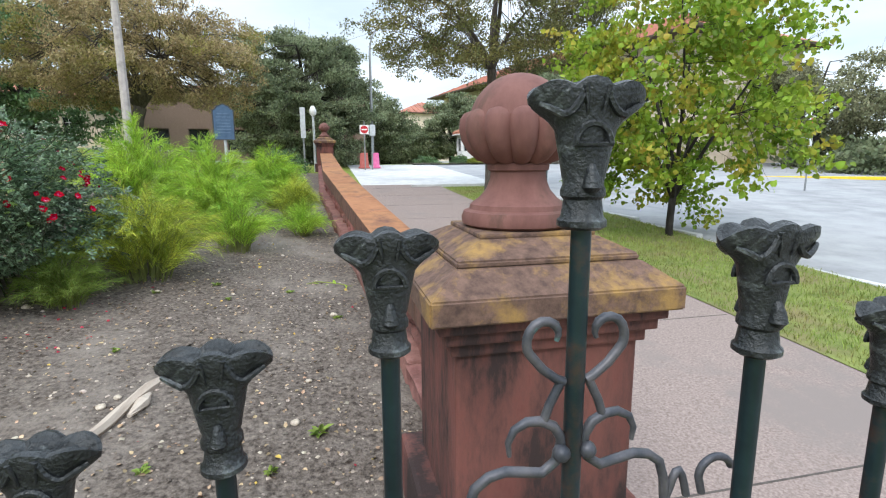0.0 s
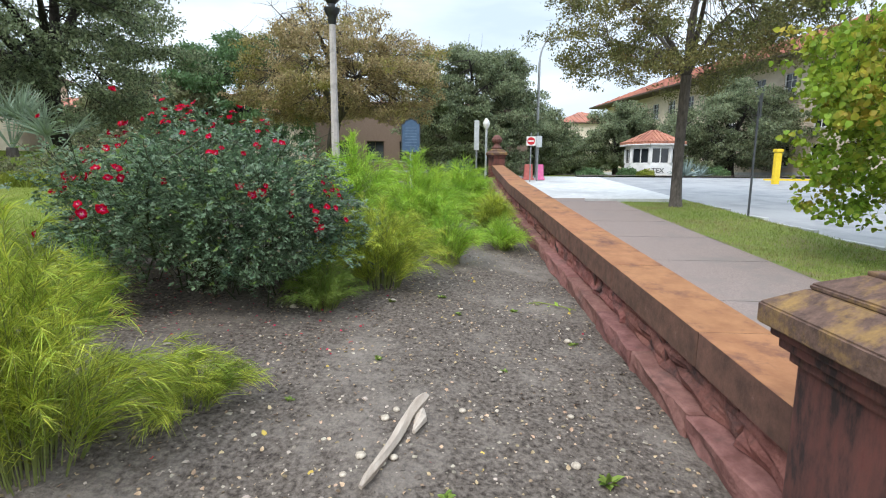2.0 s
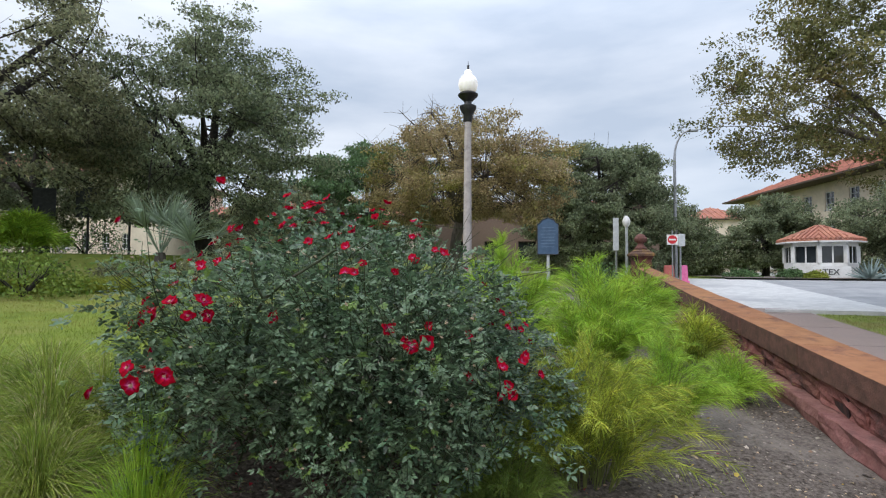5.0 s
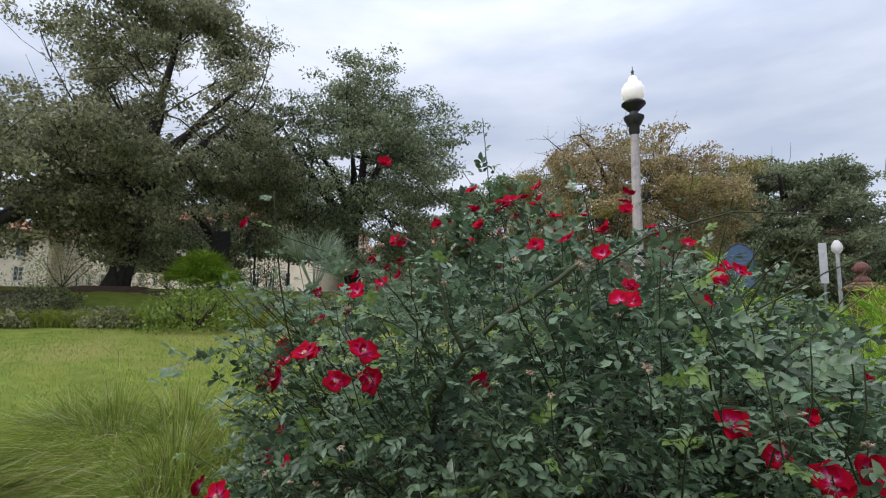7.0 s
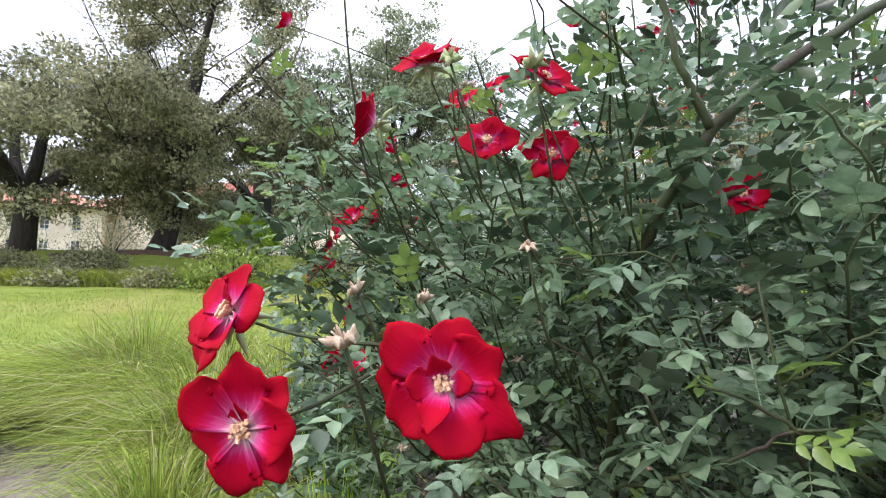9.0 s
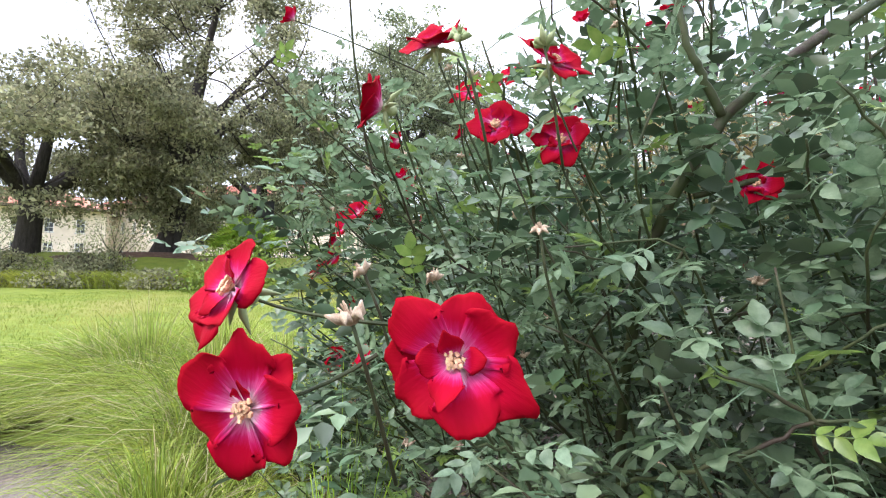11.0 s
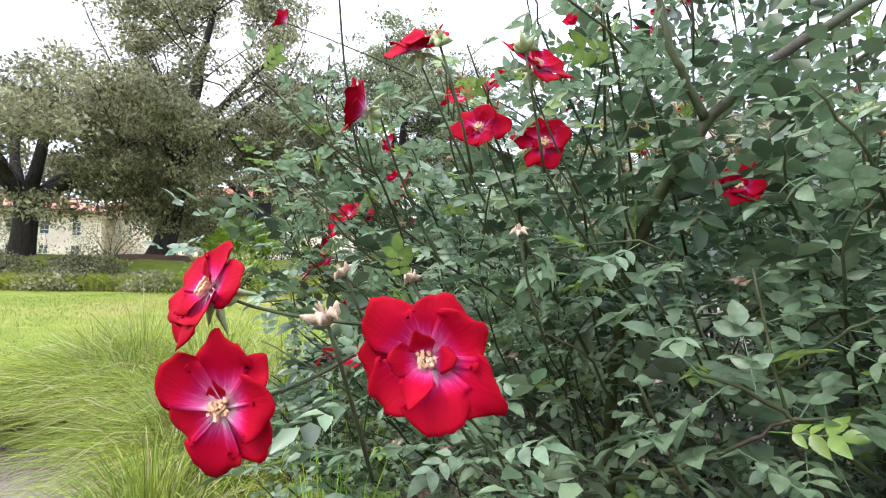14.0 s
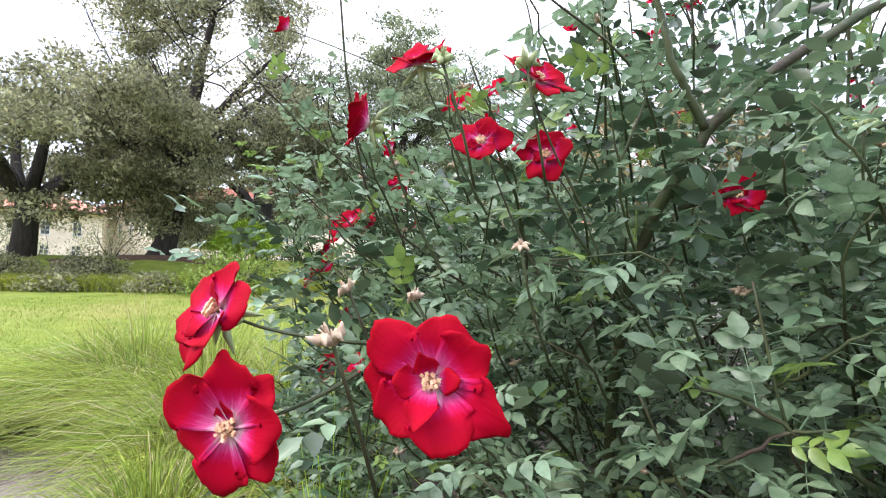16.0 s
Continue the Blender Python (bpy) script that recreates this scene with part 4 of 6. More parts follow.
facade("buff_building", "long four-storey buff masonry building with red tile roof", (15.6, 68.0), (24.4, 30.5), 1.2, 9.9, 12, TANWALL, [2.9, 5.6, 8.2], 2.9, (1.15, 1.6), roof=3.4, eave=1.4)
facade("far_building", "far cream building with an orange tile roof", (13.2, 88.0), (23, 90.0), 1.2, 9.9, 9, STUCCO, [6.0], 3.4, (0.9, 1.5), roof=2.4, eave=0.5)
facade("brick_building", "low brown brick building with dark windows", (-13.5, 38.6), (3.0, 41.5), 1.2, 6.4, 10, BRICK, [3.2], 2.55, (1.35, 1.5), roof=1.2, eave=0.3, frame_mat=SOFFIT, bars=(2, 1))
facade("cream_building", "cream stucco hall with small white sash windows", (-66.0, 26.0), (-36.5, 35.3), 1.9, 9.6, 12, STUCCO, [4.0, 7.2], 1.65, (0.62, 1.3), roof=3.0)
facade("cream_building", "cream stucco wing with a red tile roof", (-36.0, 39.0), (-9.0, 46.5), 1.2, 6.4, 10, STUCCO, [4.4], 2.6, (0.8, 1.3), roof=2.4)
facade("cream_building", "cream hall glimpsed under the oak boughs", (-74.0, 2.0), (-62.0, 24.0), 2.0, 8.4, 10, STUCCO, [4.4, 6.8], 2.6, (0.8, 1.4), roof=2.6)

# ---------------------------------------------------------------- guard booth
booth = thing("guard_booth", "small white guard booth with red clay tile roof", "booth", at=(11.4, 37.2, street_z(0, 36) - 0.15))
BR, BZ = 1.74, 2.35
hexa = [(BR * math.cos(radians(a)), BR * math.sin(radians(a))) for a in range(-112, 248, 45)]
for i in range(8):
    (xa, ya), (xb, yb) = hexa[i], hexa[(i + 1) % 8]
    ln, an = math.hypot(xb - xa, yb - ya), math.degrees(math.atan2(yb - ya, xb - xa))
    mx, my = (xa + xb) / 2, (ya + yb) / 2
    Geo().box((mx, my, 0.5), (ln, 0.14, 1.2), rz=an).make("wall_panel", WHITE, booth)
    Geo().box((mx, my, 2.22), (ln, 0.14, 0.34), rz=an).make("wall_panel", WHITE, booth)
    Geo().box((xa, ya, 1.58), (0.22, 0.22, 0.98), rz=an, chamfer=0.02).make("corner_post", WHITE, booth)
    Geo().box((mx, my, 1.58), (ln - 0.3, 0.03, 0.94), rz=an).make("pane", DARKGLASS, booth)
    Geo().box((mx, my, 1.58), (0.07, 0.07, 0.94), rz=an).make("mullion", WHITE, booth)
    ax, ay = xa * 1.26, ya * 1.26
    bx, by = xb * 1.26, yb * 1.26
    rows_n = 7
    g = Geo()
    g.add([(ax, ay, BZ), (bx, by, BZ), (0, 0, BZ + 0.95), (ax, ay, BZ + 0.08), (bx, by, BZ + 0.08), (0, 0, BZ + 1.03)], [(0, 1, 4, 3), (3, 4, 5), (1, 0, 2)])
    g.make("roof_slope", ROOF, booth)
    for j in range(rows_n):
        u = (j + 0.5) / rows_n
        ex, ey = ax + (bx - ax) * u, ay + (by - ay) * u
        k = 2 * min(u, 1 - u) * 0.92
        tx, ty = ex * (1 - k) + (0) * k, ey * (1 - k)
        mxx, myy = (ax + bx) / 2, (ay + by) / 2
        tx, ty = ex - mxx * k, ey - myy * k
        Geo().tube([(ex, ey, BZ + 0.1), (tx, ty, BZ + 0.1 + 0.95 * k)], 0.09, 6).make("roof_tile", ROOF, booth)
    Geo().box((mx * 1.13, my * 1.13, BZ - 0.03), (ln * 1.2, 0.5, 0.07), rz=an).make("soffit", WHITE, booth)
sign_wall = thing("booth_sign", "white panel below the booth window with dark raised letters", "sign", at=(11.05, 35.35, street_z(0, 35) - 0.05))
Geo().box((0.2, 0.06, 0.40), (1.9, 0.12, 0.8), chamfer=0.01).make("panel", WHITE, sign_wall)
fc = bpy.data.curves.new("letters", "FONT")
fc.body, fc.size, fc.extrude, fc.align_x = "TEX", 0.46, 0.012, "LEFT"
fo = new("letters", fc)
fo.matrix_world = pose(0, 0, 0)
fo.data.materials.append(DARKSTEEL)
fo.parent = sign_wall
fo.location, fo.rotation_euler = (-0.25, -0.02, 0.32), (radians(90), 0, 0)
g = Geo()
g.tube([(-0.5, -0.02, 0.48), (-0.5, 0.0, 0.48)], 0.14, 20)
g.make("emblem", TANWALL, sign_wall)

# ---------------------------------------------------------------- street furniture


def lamp_post():
    ob = thing("lamp_post", "tapered pale lamp post with a lit white globe", "lamp post", at=(-4.75, 13.9, 0.78))
    Geo().lathe([(0.16, -0.2), (0.16, 0.25), (0.13, 0.3), (0.12, 0.32)], n=8).make("base", POST, ob)
    Geo().lathe([(0.118, 0.3), (0.085, 4.66)], n=8).make("pole", POST, ob)
    sharp(Geo().lathe([(0.09, 4.62), (0.11, 4.66), (0.11, 4.8), (0.14, 4.84), (0.21, 4.98), (0.21, 5.02), (0.10, 5.05), (0.09, 5.13), (0.14, 5.18), (0.25, 5.29), (0.25, 5.32), (0.19, 5.36)], n=24).make("collar", BLACK, ob), 40)
    sharp(Geo().lathe([(0.15, 5.36), (0.21, 5.43), (0.245, 5.55), (0.235, 5.66), (0.17, 5.77), (0.11, 5.81), (0.09, 5.90), (0.03, 5.96)], n=28).make("globe", GLOBE, ob), 50)
    sharp(Geo().lathe([(0.04, 5.95), (0.025, 6.0), (0.035, 6.04), (0.01, 6.08), (0.006, 6.16)], n=12).make("finial", BLACK, ob), 50)
    return ob


lamp_post()

marker = thing("historical_marker", "blue cast historical marker on a slim grey post", "marker", at=(-3.0, 16.3, 1.2))
out = [(-0.29, 0.0), (-0.29, 0.86), (-0.22, 0.88), (-0.16, 0.97), (0, 1.03), (0.16, 0.97), (0.22, 0.88), (0.29, 0.86), (0.29, 0.0)]
V = [(x, -0.02, 1.0 + z) for x, z in out] + [(x, 0.02, 1.0 + z) for x, z in out]
n = len(out)
Geo().add(V, [tuple(range(n)), tuple(range(2 * n - 1, n - 1, -1))] + [(i, i + n, (i + 1) % n + n, (i + 1) % n) for i in range(n)]).make("plaque", SIGNBLUE, marker)
Geo().tube([(x, -0.02, 1.0 + z) for x, z in out + out[:1]], 0.018, 6).make("rim", DARKSTEEL, marker)
Geo().tube([(0, 0.04, -0.2), (0, 0.04, 1.1)], 0.045, 10).make("post", GREYPAINT, marker)
for i in range(7):
    Geo().box((0, -0.026, 1.75 - i * 0.09), (0.40 if i % 3 else 0.34, 0.006, 0.02)).make("text_bar", SIGNTEXT, marker)

g_lamp = thing("small_lamp", "small white post lamp beyond the marker", "lamp", at=(-0.55, 21.9, 1.2))
Geo().tube([(0, 0, -0.3), (0, 0, 2.2)], 0.05, 8).make("post", GREYPAINT, g_lamp)
sharp(Geo().lathe([(0.06, 2.2), (0.13, 2.3), (0.15, 2.42), (0.10, 2.55), (0.05, 2.62)], n=16).make("globe", WHITE, g_lamp), 50)
panel = thing("panel_post", "grey panel sign standing near the wall's end", "sign", at=(-0.95, 21.4, 1.2))
Geo().tube([(0, 0, -0.3), (0, 0, 1.3)], 0.04, 8).make("post", STEEL, panel)
Geo().box((0, 0, 1.9), (0.2, 0.06, 1.2), chamfer=0.01).make("panel", GREYPAINT, panel)

street_lamp = thing("street_lamp", "tall galvanised street lamp with curved arm", "street lamp", at=(2.8, 32.9, 1.25))
pts = [(0, 0, -0.2), (0, 0, 4), (0, 0, 7.0)] + [(0.75 * (1 - math.cos(t)), 0, 7.0 + 1.5 * math.sin(t)) for t in np.linspace(0.25, 1.45, 6)]
Geo().tube(pts, [0.11, 0.09, 0.07] + [0.055] * 6, 10).make("pole", STEEL, street_lamp)
Geo().box((0.95, 0, 8.5), (0.6, 0.22, 0.12), chamfer=0.04).make("lamp_head", STEEL, street_lamp)
dne = thing("no_entry_sign", "white square sign with a red no-entry disc", "sign", at=(2.0, 28.6, 1.0))
Geo().tube([(0, 0, -0.2), (0, 0, 2.75)], 0.035, 8).make("post", STEEL, dne)
Geo().box((0, -0.05, 2.3), (0.5, 0.015, 0.5), chamfer=0.004).make("plate", WHITE, dne)
Geo().tube([(0, -0.062, 2.3), (0, -0.068, 2.3)], 0.21, 24).make("disc", RED, dne)
Geo().box((0, -0.073, 2.3), (0.3, 0.006, 0.07)).make("bar", WHITE, dne)
bx = thing("traffic_box", "grey utility box strapped to a pole by the driveway", "box", at=(2.45, 29.2, 1.05))
Geo().tube([(0, 0, -0.2), (0, 0, 2.6)], 0.05, 8).make("post", STEEL, bx)
Geo().box((0.05, 0, 2.25), (0.32, 0.25, 0.6), chamfer=0.02).make("case", GREYPAINT, bx)
for x, m, w, lab, nm in ((2.05, BARRIER, 0.55, "faded red plastic road barrier", "road_barrier"), (2.75, PINK, 0.4, "bright pink cloth-wrapped barrier", "road_barrier")):
    b = thing(nm, lab, "barrier", "barriers", at=(x, 30.2, street_z(0, 30.2)))
    Geo().box((0, 0, 0.45), (w, 0.4, 0.9), chamfer=0.05, taper=0.8).make("shell", m, b)
    Geo().box((0, 0, 0.05), (w + 0.1, 0.5, 0.1), chamfer=0.02).make("foot", m, b)
post2 = thing("sign_post", "slim dark sign post seen nearly edge on by the kerb", "sign", at=(6.62, 14.6, street_z(0, 14.6)))
Geo().tube([(0, 0, -0.1), (0, 0, 3.1)], 0.03, 8).make("post", DARKSTEEL, post2)
Geo().box((0.05, 0.02, 3.0), (0.05, 0.34, 0.62), rz=-22, chamfer=0.01).make("plate", DARKSTEEL, post2)
bol = thing("yellow_barrier", "yellow vertical gate post by the far building", "bollard", at=(14.9, 28.2, street_z(0, 28)))
Geo().box((0, 0, 0.8), (0.28, 0.28, 1.7), chamfer=0.03).make("post", YELLOW, bol)
Geo().box((0, 0, 1.75), (0.36, 0.36, 0.16), chamfer=0.03).make("head", YELLOW, bol)
stop = thing("road_sign", "red and white road sign on the far side of the street", "sign", at=(16.8, 14.8, street_z(0, 15)))
Geo().tube([(0, 0, -0.1), (0, 0, 2.3)], 0.03, 8).make("post", STEEL, stop)
Geo().box((-0.02, -0.03, 2.35), (0.5, 0.015, 0.55), rz=25, chamfer=0.004).make("plate", WHITE, stop)
Geo().box((-0.02, -0.045, 2.38), (0.42, 0.012, 0.32), rz=25).make("face", RED, stop)
Geo().box((-0.02, -0.03, 1.5), (0.3, 0.012, 0.75), rz=25).make("lower_plate", WHITE, stop)
for x, y, z, w, h, m, lab in ((-20.4, 14.9, 2.4, 0.68, 1.0, DARKSTEEL, "dark board sign on a post"), (-19.3, 15.6, 2.4, 0.68, 1.1, DARKSTEEL, "dark board sign on a post"), (-18.5, 16.6, 2.3, 0.36, 0.5, BLACK, "small black and red notice on a post")):
    s = thing("board_sign", lab, "sign", "board signs", at=(x, y, z - 0.6))
    Geo().tube([(0, 0, -0.2), (0, 0, 2.4)], 0.04, 8).make("post", DARKSTEEL, s)
    Geo().box((0, -0.06, 2.35 + h / 2 - 0.6), (w, 0.05, h), rz=38, chamfer=0.01).make("board", m, s)
    if m is BLACK:
        Geo().box((-0.02, -0.10, 2.35 + h / 2 - 0.5), (w * 0.8, 0.02, 0.1), rz=38).make("band", RED, s)


def car(at, rz, label):
    ob = thing("car", label, "car", at=at)
    ob.rotation_euler = (0, 0, radians(rz))
    bm = bmesh.new()
    prof = [(-2.2, 0.3), (-2.25, 0.8), (-1.5, 0.95), (-0.9, 1.42), (0.7, 1.42), (1.35, 0.98), (2.15, 0.85), (2.2, 0.3)]
    a = [bm.verts.new((x, -0.85 + (0.12 if z > 1 else 0), z)) for x, z in prof]
    b = [bm.verts.new((x, 0.85 - (0.12 if z > 1 else 0), z)) for x, z in prof]
    n = len(prof)
    bm.faces.new(a)
    bm.faces.new(b[::-1])
    for i in range(n):
        bm.faces.new((a[i], b[i], b[(i + 1) % n], a[(i + 1) % n]))
    bmesh.ops.recalc_face_normals(bm, faces=bm.faces[:])
    bmesh.ops.bevel(bm, geom=bm.edges[:], offset=0.08, segments=2, affect="EDGES")
    me = bpy.data.meshes.new("body")
    bm.to_mesh(me)
    bm.free()
    me.materials.append(CARPAINT)
    p = new("body", me)
    p.parent = ob
    for s in (-1, 1):
        Geo().box((-0.1, s * 0.79, 1.18), (1.7, 0.05, 0.34), taper=0.9).make("side_window", DARKGLASS, ob)
        Geo().box((-2.24, s * 0.6, 0.78), (0.05, 0.35, 0.14)).make("tail_light", RED, ob)
        for x in (-1.4, 1.4):
            w = Geo().tube([(x, s * 0.72, 0.32), (x, s * 0.9, 0.32)], 0.33, 20).make("tyre", BLACK, ob)
            Geo().tube([(x, s * 0.9, 0.32), (x, s * 0.91, 0.32)], 0.19, 16).make("rim", STEEL, w)
    return ob


car((-29.5, 17.4, 3.0), 70, "dark parked car half hidden behind the oak")
car((5.6, 55.5, 1.3), 90, "dark parked car far along the driveway")

# ---------------------------------------------------------------- feathery plants


def strips(P0, P1, P2, w, seg=3):
    """Thin tapering blades along quadratic curves P0-P1-P2 (n, 3); returns vertices and quads."""
    n = len(P0)
    t = np.linspace(0, 1, seg + 1)[None, :, None]
    C = (1 - t) ** 2 * P0[:, None] + 2 * t * (1 - t) * P1[:, None] + t ** 2 * P2[:, None]
    d = P2 - P0
    side = np.cross(d, rng.normal(0, 1, (n, 3)))
    side /= np.linalg.norm(side, axis=1)[:, None] + 1e-9
    ww = (np.asarray(w).reshape(-1, 1, 1) * (1 - 0.85 * t))
    A, B = C + side[:, None] * ww, C - side[:, None] * ww
    V = np.stack([A, B], 2).reshape(-1, 3)
    base = (np.arange(n) * (seg + 1) * 2)[:, None, None]
    q = np.array([(2 * i, 2 * i + 1, 2 * i + 3, 2 * i + 2) for i in range(seg)])[None]
    return V, (base + q).reshape(-1, 4)


def path_gap(p):
    """How far a place lies, in plan, from the trodden line through the bed."""
    a, b = np.array([-2.40, 2.72]), np.array([-3.36, 3.47])
    t = min(1.0, max(0.0, float((p[:2] - a) @ (b - a) / ((b - a) @ (b - a)))))
    return float(np.linalg.norm(p[:2] - a - t * (b - a)))


def feather_plant(label, x, y, radius, height, stems, material, seed, threads=70, thread=0.11, width=0.0011, spread=1.0, zf=bed_z):
    """A clump of arching stems clothed in threadlike leaves."""
    r = np.random.default_rng(seed)
    base = np.array([x, y, zf(x, y)])
    ob = thing("feathery_plant", label, "plant", "feathery plants", at=base)
    core = Geo()
    A, B, C, W = [], [], [], []
    for i in range(int(stems * 0.5)):
        a, q = r.uniform(0, 2 * np.pi), r.uniform(0, 1) ** 0.6
        foot = np.array([math.cos(a), math.sin(a), 0]) * radius * 0.25 * q + (0, 0, -0.03)
        reach = radius * q * spread * r.uniform(0.8, 1.15)
        top = height * (1.0 - 0.62 * q ** 1.6) * r.uniform(0.75, 1.12)
        tip = np.array([math.cos(a) * reach, math.sin(a) * reach, top])
        near = path_gap(base + tip)
        if near < 0.16 and tip[2] > 0.3:
            tip[2] = 0.3
            top = 0.34
        mid = np.array([math.cos(a) * reach * 0.45, math.sin(a) * reach * 0.45, top * 0.85 + height * 0.16])
        t = np.linspace(0, 1, 6)[:, None]
        pts = (1 - t) ** 2 * foot + 2 * t * (1 - t) * mid + t ** 2 * tip
        core.tube(pts, np.linspace(0.0042, 0.0012, 6), 4, cap=False)
        u = r.uniform(0.12, 1.0, threads)[:, None]
        P = (1 - u) ** 2 * foot + 2 * u * (1 - u) * mid + u ** 2 * tip
        D = 2 * (1 - u) * (mid - foot) + 2 * u * (tip - mid)
        D /= np.linalg.norm(D, axis=1)[:, None]
        out = r.normal(0, 1, (threads, 3))
        out -= (out * D).sum(1)[:, None] * D
        out /= np.linalg.norm(out, axis=1)[:, None]
        L = 1.5 * thread * (1.15 - 0.70 * u) * r.uniform(0.6, 1.4, (threads, 1)) * (0.6 + 0.4 * height)
        A.append(P)
        B.append(P + (out * 0.34 + D * 0.60) * L)
        C.append(P + (out * 0.66 + D * 1.0) * L - np.array([0, 0, 0.30]) * L)
        W.append(np.full(threads, width) * r.uniform(0.9, 1.5))
    V, F = strips(np.concatenate(A), np.concatenate(B), np.concatenate(C), np.concatenate(W), 2)
    tagged(core.make("stemwork", FERN_STEM, ob), kind="stuff")
    bulk("foliage", V, F, material, ob)
    return ob


feather_plant("wispy yellow-green feathery plant at the bed's edge", -2.98, 2.36, 0.88, 1.2, 280, FERN, 31, threads=120, width=0.0015)
feather_plant("wispy yellow-green feathery plant at the bed's edge", -3.70, 2.45, 0.80, 1.36, 220, FERN, 32, threads=110, width=0.0015)
feather_plant("low wispy feathery plant beside the soil", -2.55, 2.95, 0.5, 0.42, 90, FERN, 33, threads=90, width=0.0014)
feather_plant("feathery plant spilling over bare soil", -1.92, 5.70, 0.92, 0.98, 260, FERN, 34, threads=120, width=0.0017)
feather_plant("low feathery tuft below the rose bush", -2.30, 4.85, 0.46, 0.48, 150, FERN_D, 35, threads=90, width=0.0014)
feather_plant("bright feathery plant behind the clump", -1.25, 6.9, 0.66, 0.85, 140, FERN_B, 36, threads=100, width=0.002)
feather_plant("bright tall feathery plant near the wall", -1.8, 8.4, 0.95, 1.3, 190, FERN_B, 37, threads=110, thread=0.16, width=0.003)
feather_plant("bright tall feathery plant near the wall", -1.15, 10.6, 0.85, 1.15, 150, FERN_B, 38, threads=90, thread=0.18, width=0.0036)
feather_plant("bright feathery plant beyond the roses", -3.1, 9.4, 1.1, 1.45, 170, FERN_B, 39, threads=100, thread=0.17, width=0.0034)
feather_plant("grassy tuft against the wall", -0.45, 8.0, 0.45, 0.5, 80, FERN_B, 40, threads=50, thread=0.2, width=0.0024)
feather_plant("grassy tuft against the wall", -0.62, 9.0, 0.5, 0.85, 100, FERN, 41, threads=60, thread=0.2, width=0.0026)


def grass_tuft(label, x, y, radius, height, n, material, seed, width=0.0022, straw=0.0):
    """A mound of long thin blades that rise and arch over; straw: the share of dry, pale ones."""
    r = np.random.default_rng(seed)
    base = np.array([x, y, bed_z(x, y)])
    ob = thing("grass_tuft", label, "plant", "grass tufts", at=base)
    for nm, k, m in (("blade", n, material), ("dry_blade", int(n * straw), STRAW)):
        if not k:
            continue
        a, q = r.uniform(0, 2 * np.pi, k), r.uniform(0, 1, k) ** 0.6
        way = np.stack([np.cos(a), np.sin(a), np.zeros(k)], 1)
        foot = way * (radius * 0.38 * q * r.uniform(0.4, 1.0, k))[:, None] - (0, 0, 0.03)
        top = height * (1.05 - 0.55 * q) * r.uniform(0.65, 1.2, k)
        up = np.stack([np.zeros(k), np.zeros(k), top], 1)
        tip = foot + way * (radius * q * r.uniform(0.6, 1.25, k))[:, None] + up * r.uniform(0.45, 1.0, (k, 1)) + r.normal(0, 0.03, (k, 3))
        V, F = strips(foot, foot + way * (radius * q * 0.25)[:, None] + up * 1.15, tip, width * r.uniform(0.7, 1.4, k), 4)
        tagged(bulk(nm, V, F, m, ob), kind="stuff")
    return ob


for i, (x, y, rad, high) in enumerate(((-5.45, 4.62, 0.66, 0.66), (-6.5, 4.82, 0.75, 0.66), (-6.0, 5.0, 0.75, 0.70), (-6.95, 4.75, 0.7, 0.55), (-5.35, 4.95, 0.7, 0.66), (-4.95, 4.2, 0.55, 0.5), (-7.0, 4.1, 0.6, 0.42), (-5.0, 3.45, 0.55, 0.45))):
    grass_tuft("pale arching grass tuft at the lawn's edge", x, y, rad, high, 2600, TUFT, 42 + i, straw=0.13)
grass_tuft("bright green grass tuft under the roses", -4.02, 4.06, 0.36, 0.80, 900, FERN_B, 44, width=0.0018)
feather_plant("bright green bush by the signs", -17.3, 12.2, 0.95, 1.0, 110, FERN_B, 46, threads=80, thread=0.4, width=0.011, zf=land_z)

# ---------------------------------------------------------------- rose bush
ROSE_AT = np.array([-3.45, 5.35, 0.0])
rose_bush = thing("rose_bush", "large red shrub rose with blue-green leaves and open blooms", "rose bush", at=(ROSE_AT[0], ROSE_AT[1], bed_z(ROSE_AT[0], ROSE_AT[1])))
RB = np.array(rose_bush.location)


